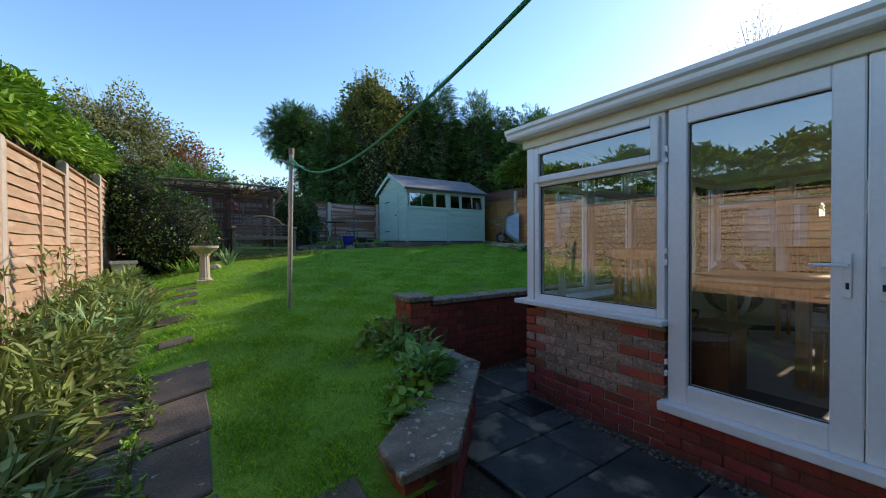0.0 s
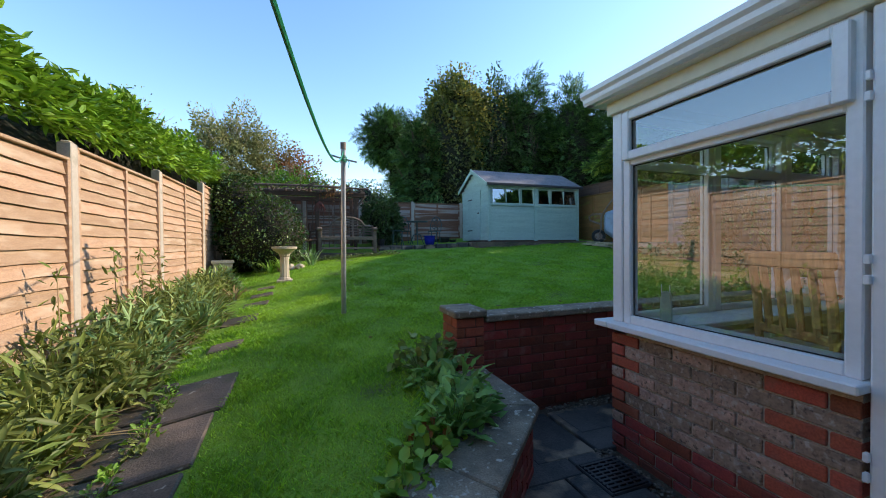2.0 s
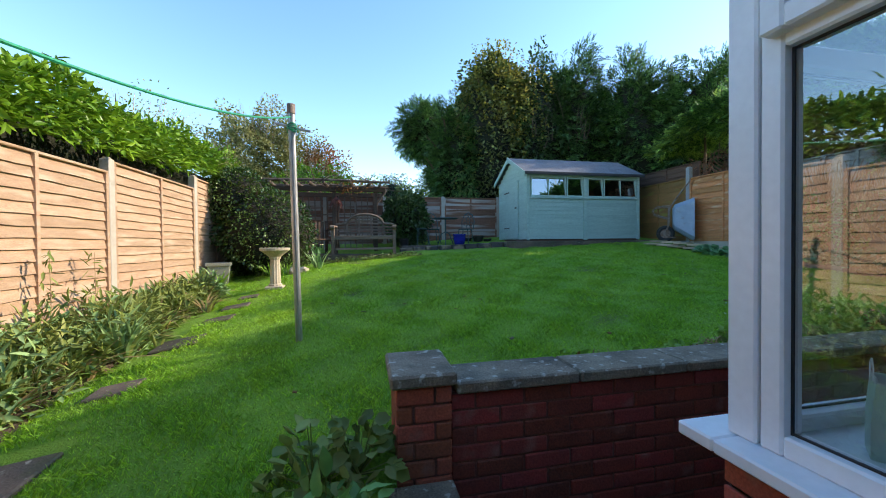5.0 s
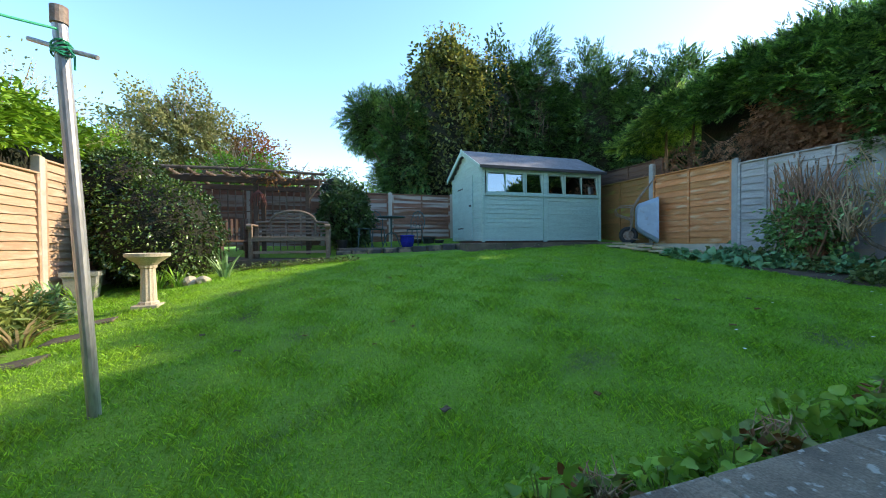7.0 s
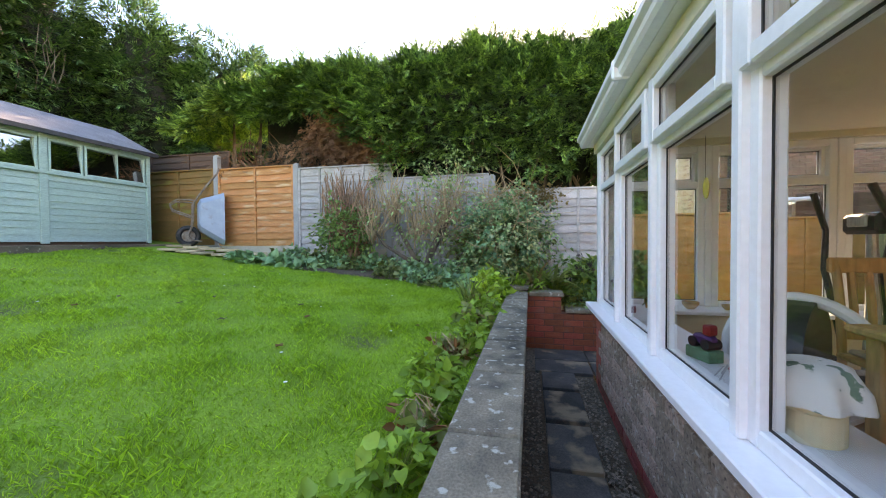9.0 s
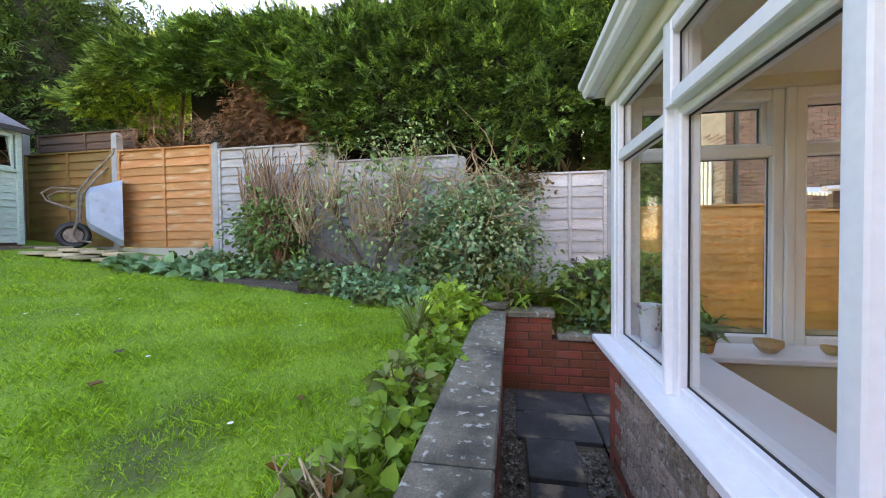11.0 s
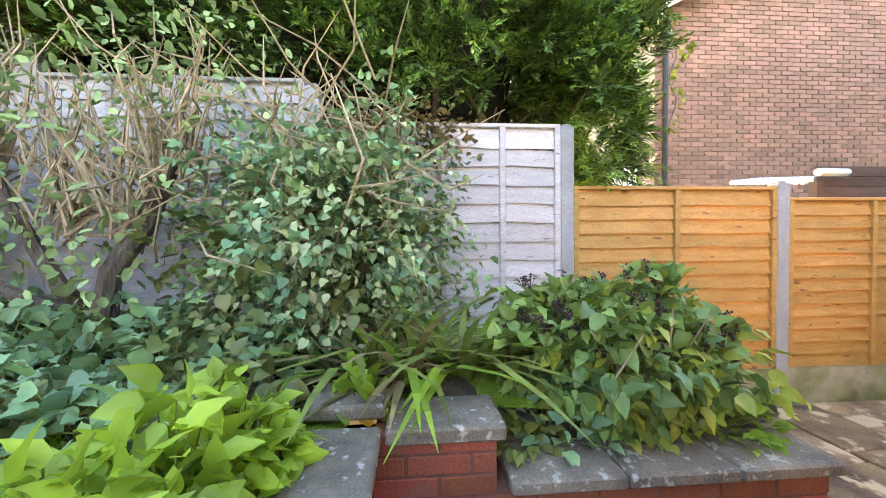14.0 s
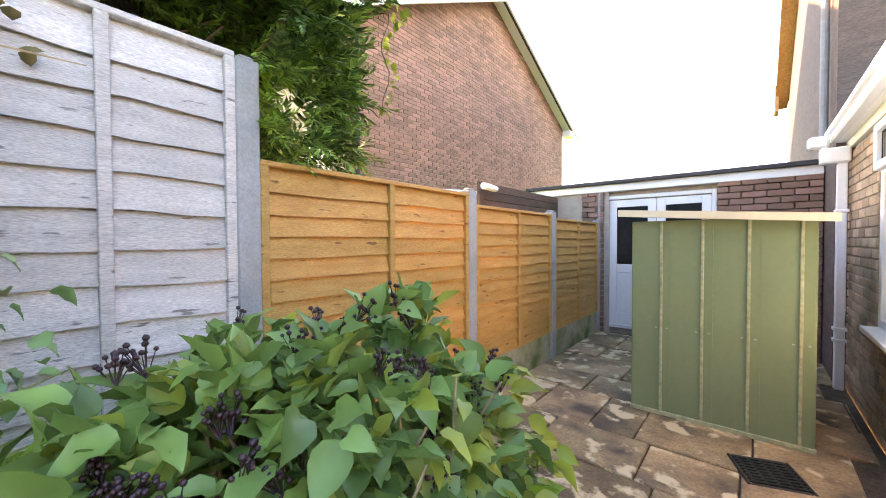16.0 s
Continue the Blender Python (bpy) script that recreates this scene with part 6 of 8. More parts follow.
        tube([a, a.lerp(q, 0.5) + Vector(rng.normal(0, 0.05, 3)), q], [0.006, 0.005, 0.002], 4, bm)
    part("dry_growth", bm, M["twig"], s, kind="stuff")
    for k in range(51):
        y = 3.55 + (k % 17) * 0.21 + rng.normal(0, 0.06)
        x = 7.82 + 0.38 * (k // 17) + rng.normal(0, 0.08) + max(0, y - 5) * 0.1
        if y > 5.1 and k < 17:
            continue
        clump("ground_ivy", "glossy dark ivy ground cover under the shrubs", x, y, terrain(x, y), 0.22, 85, 0.075, "bluegreen" if k % 3 else "ivy", rng, 0.85, kind="fine", lift=0.6)["group"] = "ivy under the shrubs"
    for k in range(6):
        clump("hosta", "low round-leaved blue-green plant at the lawn edge", 8.0 + rng.normal(0, 0.05), 6.2 + k * 0.24, terrain(8.0, 6.2 + k * 0.24), 0.17, 38, 0.13, "bluegreen", rng, 0.85, kind="fine", lift=0.5)["group"] = "lawn edge plants"
    # planter at the passage's end
    for x, y in ((8.2, 2.95), (8.25, 3.2), (8.3, 2.7), (8.42, 2.9)):
        blade_clump("crocosmia", "arching yellow-green strap leaves spilling over the wall", x, y, 0.70, 30, 0.62, 0.042, "straw" if x < 8.23 else "border", rng, 1.0, "fresh")["group"] = "strap-leaved plants"
    clump("aquilegia", "bright lime lobed leaves on the pier cap", 7.9, 3.12, 0.80, 0.13, 26, 0.10, "fresh", rng, 0.7, lift=0.7)
    v = thing("viburnum_shrub", "leafy shrub with dark berry clusters in the planter", "bush", (8.25, 1.98, 0.52))
    stems(v, None, 40, 0.5, 0.6, 0.008, "twig", rng, bend=0.2)
    p, o = shell(2700, (8.27, 1.98, 0.82), (0.46, 0.60, 0.40), rng, 0.18, 0.55, cut=lambda p: p[:, 2] > 0.58)
    crown(v, p, o, "fine", 0.086, "viburnum", rng, "foliage", ratio=0.68, spread=0.75, droop=0.45)
    p, o = shell(850, (8.25, 1.9, 0.8), (0.47, 0.6, 0.4), rng, 0.18, 0.6, cut=lambda p: p[:, 2] > 0.56)
    crown(v, p, o, "fine", 0.08, "old_leaf", rng, "yellowing_leaves", ratio=0.62, spread=0.6, droop=0.5)
    heads = []
    for _ in range(4):
        bm = bmesh.new()
        for k in range(13):
            q = Vector(rng.normal(0, 0.015, 3)) * Vector((1, 1, 0.6)).length / 1.5
            bmesh.ops.create_icosphere(bm, subdivisions=1, radius=rng.uniform(0.005, 0.0075), matrix=Matrix.Translation(q))
            tube([(0, 0, -0.045), q], [0.0018, 0.001], 3, bm)
        heads.append(finish(bm, "berry_head", M["berry"], True))
    bp, bo = shell(170, (8.27, 1.98, 0.86), (0.43, 0.56, 0.40), rng, 0.15, 0.92, cut=lambda p: p[:, 2] > 0.9)
    for k, c in enumerate(bp):
        head = part("berry_head", heads[k % 4], None, v, "near-black berries")
        head.matrix_basis = pose(*(Vector(c) - v.location), rng.uniform(-25, 25), rng.uniform(-25, 25), rng.uniform(0, 360))
    for x, y, key in ((8.0, 2.5, "border"), (8.45, 2.55, "border"), (8.6, 1.75, "ivy"), (7.98, 1.62, "fresh"), (8.0, 2.3, "bluegreen"), (8.7, 2.4, "ivy")):
        clump("ground_ivy", "mixed leafy ground cover in the planter", x, y, 0.60, 0.2, 85, 0.07, key, rng, 0.8, kind="fine", lift=0.6)["group"] = "planter ground cover"



def build_bed_soil():
    """Open soil of the beds, a little proud of the turf."""
    for name, x0, x1, y0, y1, label in (("bed_soil", 7.68, 9.1, 3.3, 6.7, "dark leafy soil under the fence shrubs"), ("border_soil", -1.25, -0.42, 0.9, 7.9, "dark soil of the sunny border")):
        bm = bmesh.new()
        bmesh.ops.create_grid(bm, x_segments=16, y_segments=48, size=0.5)
        for v in bm.verts:
            u, w = v.co.x + 0.5, v.co.y + 0.5
            y = y0 + (y1 - y0) * w
            a = x0 + (0.35 * max(0, y - 5.0) * 0.4 if x0 > 5 else 0) + 0.10 * noise.noise((y * 1.7, x0, 0))
            b = x1 if x0 > 5 else x1 + 0.09 * noise.noise((y * 2.1, 4, 0)) - 0.04 * max(0, y - 4)
            x = a + (b - a) * u
            v.co = Vector((x, y, terrain(x, y) + 0.022 + 0.03 * noise.noise((x * 5, y * 5, 2)) - (0.03 if u < 0.02 or u > 0.98 else 0)))
        solo(name, bm, M["soil"], label, "soil", kind="structure", smooth=True)


build_bed_soil()
build_beds()


def build_grass():
    """Short grass blades over the lawn, closer together where one walks past."""
    rng = np.random.default_rng(31)
    quads = []
    for x0, x1, y0, y1, dens, hgt in ((0.05, 7.7, 3.3, 5.0, 7800, 0.030), (-0.2, 7.9, 5.0, 6.8, 5000, 0.033), (-0.9, 8.1, 6.8, 9.65, 2600, 0.038), (0.0, 1.75, 1.3, 3.3, 7500, 0.032), (-0.5, 0.1, 3.9, 5.0, 4000, 0.04)):
        n = int((x1 - x0) * (y1 - y0) * dens)
        x, y = rng.uniform(x0, x1, n), rng.uniform(y0, y1, n)
        keep = ~((x > 0.68) & (y < 3.0) & (y < 1.62 + (x - 0.7) * 0.92)) & ~((x > 1.5) & (y < 3.3)) & ~((x < 0.12) & (y < 3.85)) & ~((x > 7.72) & (y < 5.4)) & ~((x > 7.95) & (y < 7.2)) & ~((x > 8.02) & (y < 9.2))
        x, y = x[keep], y[keep]
        n = len(x)
        z = np.array([lawn(a, b) for a, b in zip(x, y)]) - 0.003
        p = np.stack([x, y, z], 1)
        a = rng.uniform(0, 6.28, n)
        sd = np.stack([np.cos(a), np.sin(a), np.zeros(n)], 1)
        tuft = 0.75 + 0.5 * np.sin(x * 7.3 + np.sin(y * 5)) * np.sin(y * 6.1 + x)
        h = (hgt * rng.uniform(0.5, 1.3, n) * np.clip(tuft, 0.5, 1.3))[:, None]
        lean = rng.normal(0, 0.45, (n, 3)) * np.array([1, 1, 0]) + np.array([0, 0, 1.0])
        w = 0.0024
        quads.append(np.stack([p - sd * w, p + sd * w, p + sd * w * 0.5 + lean * h * 0.7, p + lean * h * np.array([1.35, 1.35, 1.0]) - sd * w * 0.2], 1))
    me = raw_mesh("grass", np.concatenate(quads), 4, M["blades"])
    tagged(new("grass", me), "short mown green grass blades of the lawn", "grass", kind="stuff")


build_grass()


def build_litter():
    """Fallen leaves and daisies on the lawn."""
    rng = np.random.default_rng(77)
    for k in range(30):
        x, y = rng.uniform(0.8, 6.8), rng.uniform(3.7, 8.6)
        s = rng.uniform(0.018, 0.035)
        pts = [(s * math.cos(a) * (1 if i % 2 else 0.7), s * 0.7 * math.sin(a), 0.006 * math.sin(3 * a)) for i, a in enumerate(np.linspace(0, 6.28, 9)[:-1])]
        bm = bmesh.new()
        lo = [bm.verts.new(p) for p in pts]
        hi = [bm.verts.new((p[0], p[1], p[2] + 0.003)) for p in pts]
        bm.faces.new(lo[::-1])
        bm.faces.new(hi)
        for i in range(8):
            bm.faces.new((lo[i], lo[(i + 1) % 8], hi[(i + 1) % 8], hi[i]))
        solo("fallen_leaf", bm, M["russet" if k % 3 else "trunk"], "curled brown fallen leaf on the lawn", "leaf", (x, y, lawn(x, y) + 0.024), rng.uniform(0, 360), group="fallen leaves")
    for k in range(14):
        x, y = rng.uniform(4.5, 7.3), rng.uniform(3.9, 7.0)
        d = thing("daisy", "tiny white daisy flower in the grass", "flower", (x, y, lawn(x, y)), group="daisies")
        part("petals", lathe([(0.004, 0.034), (0.011, 0.036), (0.004, 0.038)], 10), M["white_paint"], d)
        part("stem", tube([(0, 0, 0), (0.002, 0, 0.035)], 0.0012, 4), M["fresh"], d)


build_litter()


# ---- garden things ----
def build_pole():
    fx, fy = 1.043, 4.9
    g = terrain(fx, fy)
    p = thing("washing_line_post", "galvanised steel washing line post with a crosspiece", "post", (fx, fy, g))
    tip = Vector((0.0, -0.2, 2.47 - g))
    part("pole", tube([(0, 0, -0.05), tip * 0.5, tip], [0.0285, 0.0285, 0.027], 14), M["steel"], p)
    part("cap", tube([tip - Vector((0, 0, 0.04)), tip + Vector((0, 0, 0.035))], [0.032, 0.032], 14), M["rust"], p, "rusty tube end")
    c = tip * 0.925
    part("crosspiece", tube([c + Vector((-0.135, 0.03, 0.04)), c, c + Vector((0.145, -0.03, -0.035))], 0.011, 8), M["steel"], p)
    bm = bmesh.new()
    for k in range(5):
        pts = [(c.x + 0.037 * math.cos(a), c.y + 0.037 * math.sin(a), c.z - 0.03 + 0.012 * k + 0.01 * math.sin(a * 2 + k)) for a in np.linspace(0, 6.28, 13)]
        tube(pts, 0.0045, 5, bm)
    tube([c + Vector((0.03, -0.02, 0.0)), c + Vector((0.06, -0.03, -0.04)), c + Vector((0.055, -0.02, -0.10))], 0.0045, 5, bm)
    part("knot", bm, M["rope"], p, "green line knotted round the post")
    # the slack line runs to a hook on the house wall
    a, b = Vector((1.043, 4.71, 2.41)), Vector((0.21, -2.35, 2.57))
    pts = []
    for k in range(61):
        f = k / 60
        q = a.lerp(b, f)
        q.z -= 2.85 * f * (1 - f)
        pts.append(q)
    solo("washing_line", tube(pts, 0.006, 6), M["rope"], "slack green plastic-coated washing line", "washing line")


def build_bird_bath():
    b = thing("bird_bath", "pale stone bird bath on a fluted column", "bird bath", (0.25, 7.7, terrain(0.25, 7.7) - 0.01))
    part("base", shift(box((-0.13, -0.13, 0), (0.13, 0.13, 0.05), 0.01), (0, 0, 0)), M["stone"], b)
    part("column", lathe([(0.105, 0.05), (0.10, 0.075), (0.082, 0.09), (0.075, 0.3), (0.07, 0.46), (0.085, 0.47), (0.09, 0.50)], 24, flute=0.006), M["stone"], b)
    part("bowl", lathe([(0.09, 0.50), (0.12, 0.53), (0.19, 0.585), (0.215, 0.60), (0.22, 0.635), (0.205, 0.64), (0.17, 0.605), (0.05, 0.595)], 28), M["stone"], b)


def build_planter():
    p = thing("square_planter", "weathered grey tapered square planter", "planter", (-0.98, 9.0, terrain(-0.98, 9.0) - 0.01), 12)
    bm = bmesh.new()
    rings = []
    for w, z in ((0.13, 0), (0.175, 0.34), (0.195, 0.345), (0.195, 0.40), (0.165, 0.40), (0.16, 0.33)):
        rings.append([bm.verts.new((sx * w, sy * w, z)) for sx, sy in ((-1, -1), (1, -1), (1, 1), (-1, 1))])
    for a, b in zip(rings, rings[1:]):
        for k in range(4):
            bm.faces.new((a[k], a[(k + 1) % 4], b[(k + 1) % 4], b[k]))
    bm.faces.new(rings[0][::-1])
    part("pot", bm, M["stone_grey"], p)
    part("soil", box((-0.16, -0.16, 0.31), (0.16, 0.16, 0.345)), M["soil"], p)


def build_bench():
    b = thing("garden_bench", "weathered teak bench with an arched slatted back", "bench", (1.62, 10.35, terrain(1.62, 10.2) + 0.05), -4)
    k = M["teak"]
    for x in (-0.68, 0.68):
        part("leg", box((x - 0.035, -0.28, 0), (x + 0.035, -0.21, 0.62), 0.006), k, b)
        part("leg", box((x - 0.035, 0.21, 0), (x + 0.035, 0.28, 0.68), 0.006), k, b)
        part("armrest", shift(box((-0.045, -0.33, 0.0), (0.045, 0.25, 0.035), 0.012), (x, 0, 0.62)), k, b)
        part("scroll", tube([(x - 0.046, -0.31, 0.61), (x + 0.046, -0.31, 0.61)], 0.045, 14), k, b)
    for i in range(6):
        part("seat_slat", box((-0.66, -0.27 + i * 0.088, 0.40), (0.66, -0.20 + i * 0.088, 0.422), 0.004), k, b)
    part("apron", box((-0.65, -0.275, 0.33), (0.65, -0.25, 0.40), 0.004), k, b)
    part("stretcher", box((-0.65, -0.26, 0.10), (0.65, -0.225, 0.15), 0.004), k, b)

    def arch(x):
        return 0.70 + 0.0 * x + (0.22 * math.sqrt(max(0, 1 - (x / 0.42) ** 2)) if abs(x) < 0.42 else 0.0)
    pts = [(-0.68, 0.25, 0.70)] + [(x, 0.25, arch(x) + 0.02) for x in np.linspace(-0.44, 0.44, 19)] + [(0.68, 0.25, 0.70)]
    part("top_rail", tube(pts, 0.03, 8), k, b)
    for z in (0.48, 0.55, 0.62):
        part("back_slat", box((-0.65, 0.235, z), (0.65, 0.255, z + 0.035), 0.003), k, b)
    for z in (0.70, 0.77, 0.84):
        w = 0.42 * math.sqrt(max(0, 1 - ((z - 0.70) / 0.22) ** 2))
        part("back_slat", box((-w, 0.235, z), (w, 0.255, z + 0.035), 0.003), k, b)
    for x in (-0.42, -0.14, 0.14, 0.42):
        part("back_stile", box((x - 0.02, 0.232, 0.40), (x + 0.02, 0.262, arch(x * 0.98)), 0.003), k, b)
    side = thing("wooden_armchair", "dark weathered wooden garden armchair", "chair", (0.55, 10.75, terrain(0.55, 10.7) + 0.05), 25)
    for x in (-0.27, 0.27):
        for y in (-0.22, 0.22):
            part("leg", box((x - 0.03, y - 0.03, 0), (x + 0.03, y + 0.03, 0.62 if y < 0 else 0.86), 0.005), M["board_dark"], side)
        part("armrest", box((x - 0.04, -0.28, 0.62), (x + 0.04, 0.24, 0.65), 0.008), M["board_dark"], side)
    for i in range(5):
        part("back_slat", box((-0.2 + i * 0.09, 0.205, 0.42), (-0.15 + i * 0.09, 0.225, 0.84), 0.004), M["board_dark"], side)
    part("seat", box((-0.27, -0.25, 0.38), (0.27, 0.22, 0.42), 0.006), M["board_dark"], side)


def build_pergola():
    p = thing("pergola", "old dark rustic pole pergola with bare vines", "pergola", (0.9, 11.5, terrain(0.9, 11.5)))
    gz = p.location.z
    for x in (-1.3, 0.0, 1.0):
        for y in (-0.45, 0.6):
            part("post", box((x - 0.045, y - 0.045, 0), (x + 0.045, y + 0.045, 2.72 - gz), 0.006), M["board_dark"], p)
    for y in (-0.5, 0.65):
        part("beam", box((-1.55, y - 0.03, 2.68 - gz), (1.25, y + 0.03, 2.80 - gz), 0.006), M["board_dark"], p)
    rng = np.random.default_rng(44)
    for i in range(9):
        x = -1.45 + i * 0.32
        w = rng.normal(0, 0.05, 4)
        part("rafter", tube([(x + w[0], -0.95, 2.83 - gz + w[1]), (x, -0.1, 2.86 - gz), (x + w[2], 0.8, 2.84 - gz + w[3] * 0.5)], [0.032, 0.036, 0.03], 7), M["rustic"], p)
    for y in (-0.75, 0.1):
        part("purlin", tube([(-1.6, y, 2.90 - gz), (-0.2, y + 0.04, 2.93 - gz), (1.35, y - 0.02, 2.88 - gz)], [0.035, 0.03, 0.028], 7), M["rustic"], p)
    part("brace", tube([(1.0, -0.46, 2.35 - gz), (1.28, -0.48, 2.74 - gz)], 0.03, 7), M["rustic"], p)
    for i in range(15):
        x = -1.2 + i * 0.155
        part("trellis_lath", box((x - 0.012, 0.60, 0.1), (x + 0.012, 0.62, 2.68 - gz), 0.002), M["teak"], p)
    for z in (0.5, 1.0):
        part("trellis_rail", box((-1.25, 0.585, z), (1.0, 0.60, z + 0.03), 0.002), M["teak"], p)
    bm = bmesh.new()
    for _ in range(70):
        a = Vector((rng.uniform(-1.5, 1.2), rng.uniform(-0.8, 0.6), 2.9 - gz + rng.uniform(-0.05, 0.05)))
        e = a + Vector((rng.normal(0, 0.35), rng.normal(0, 0.3), rng.normal(0.02, 0.1)))
        tube([a, a.lerp(e, 0.5) + Vector(rng.normal(0, 0.06, 3)), e], [0.012, 0.009, 0.004], 5, bm)
    part("bare_vine", bm, M["rustic"], p, kind="stuff")
    pts, out = shell(180, (1.3, 11.0, 2.78), (0.5, 0.3, 0.16), rng, 0.4, 0.2)
    crown(p, pts, out, "leaf", 0.07, "russet", rng, "dry_climber")
    # hanging plaited wreath
    w = thing("hanging_wreath", "reddish dried hanging decoration on the pergola", "ornament", (0.95, 10.98, 2.45))
    bm = tube([(0, 0, 0.42), (0, 0, 0.1)], 0.004, 5)
    for k in range(26):
        a = k * 0.55
        tube([(0.0, 0, 0.1), (0.1 * math.cos(a), 0.08 * math.sin(a), 0.0), (0.17 * math.cos(a), 0.12 * math.sin(a), -0.14 - 0.05 * (k % 3))], [0.01, 0.008, 0.004], 5, bm)
    part("twined_vine", bm, M["wreath"], w, kind="stuff")
    # kerb and dais under the seats
    d = thing("seating_terrace", "low dark paved terrace edged with stone", "terrace", kind="structure")
    part("paving", box((-1.2, 10.05, 0.9), (2.5, 12.3, terrain(1.6, 10.2) + 0.05), 0.01), M["slab_path"], d)
    part("paving", box((2.5, 10.6, 0.9), (5.05, 12.3, terrain(3.7, 10.6) + 0.06), 0.01), M["slab_path"], d)
    for i in range(9):
        x = 2.45 + i * 0.31
        part("edging_stone", box((x, 10.42 - 0.05 * i, 1.0), (x + 0.29, 10.62 - 0.05 * i, terrain(x, 10.5) + 0.085), 0.015), M["slab_dark"], d)


def bistro_chair(x, y, rz):
    c = thing("bistro_chair", "verdigris cast metal bistro chair", "chair", (x, y, terrain(3.7, 10.6) + 0.06), rz, group="bistro chairs")
    k = M["verdigris"]
    part("seat", lathe([(0.18, 0.42), (0.19, 0.43), (0.18, 0.44)], 20), k, c)
    for sx, sy in ((-1, -1), (1, -1), (1, 1), (-1, 1)):
        part("leg", tube([(sx * 0.13, sy * 0.13, 0.42), (sx * 0.15, sy * 0.15, 0.2), (sx * 0.19, sy * 0.19, 0.0)], 0.012, 6), k, c)
    bm = tube([(-0.17, 0.15, 0.42), (-0.19, 0.19, 0.65), (-0.12, 0.21, 0.84), (0, 0.215, 0.90), (0.12, 0.21, 0.84), (0.19, 0.19, 0.65), (0.17, 0.15, 0.42)], 0.012, 6)
    part("back_frame", bm, k, c)
    for cx, cz in ((-0.08, 0.58), (0.08, 0.58), (0, 0.72), (-0.07, 0.8), (0.07, 0.8), (0, 0.5)):
        part("back_ring", tube([(cx + 0.055 * math.cos(a), 0.19, cz + 0.055 * math.sin(a)) for a in np.linspace(0, 6.28, 11)], 0.008, 5), k, c)


def build_bistro():
    bistro_chair(3.05, 11.2, 20)
    bistro_chair(3.45, 11.55, 5)
    bistro_chair(4.35, 11.45, -40)
    z = terrain(3.7, 10.6) + 0.06
    t = thing("bistro_table", "dark round cast metal bistro table", "table", (3.72, 11.15, z))
    part("tabletop", lathe([(0.32, 0.69), (0.33, 0.70), (0.32, 0.715)], 26), M["verdigris"], t)
    part("pedestal", tube([(0, 0, 0.69), (0, 0, 0.3)], 0.02, 8), M["verdigris"], t)
    for a in (0.3, 2.4, 4.5):
        part("leg", tube([(0, 0, 0.35), (0.12 * math.cos(a), 0.12 * math.sin(a), 0.3), (0.25 * math.cos(a), 0.25 * math.sin(a), 0)], 0.014, 6), M["verdigris"], t)
    solo("blue_pot", lathe([(0.10, 0), (0.13, 0.02), (0.165, 0.15), (0.16, 0.24), (0.175, 0.25), (0.175, 0.28), (0.15, 0.28), (0.145, 0.22)], 22), M["blue"], "cobalt blue glazed plant pot", "pot", (4.05, 10.95, z), smooth=True)
    for i, (x, y, s) in enumerate(((4.75, 11.6, 0.2), (5.0, 11.5, 0.14), (2.6, 11.0, 0.15), (4.5, 11.8, 0.16))):
        solo("plant_pot", lathe([(s * 0.6, 0), (s * 0.8, s * 1.0), (s * 0.9, s * 1.02), (s * 0.9, s * 1.2), (s * 0.75, s * 1.2), (s * 0.7, s)], 16), M["black"], "small dark plastic plant pot on the terrace", "pot", (x, y, z), group="small pots")
    rng = np.random.default_rng(4)
    for x, y, s in ((0.28, 8.98, 0.11), (0.48, 8.92, 0.09), (0.1, 9.05, 0.08)):
        bm = bmesh.new()
        bmesh.ops.create_icosphere(bm, subdivisions=2, radius=s)
        for v in bm.verts:
            v.co *= 1 + 0.35 * noise.noise(v.co * 14 + Vector((x * 9, 0, 0)))
            v.co.z *= 0.8
        solo("rock", bm, M["stone"], "rough brown garden rock beside the holly bush", "rock", (x, y, terrain(x, y) + s * 0.45), group="rocks")


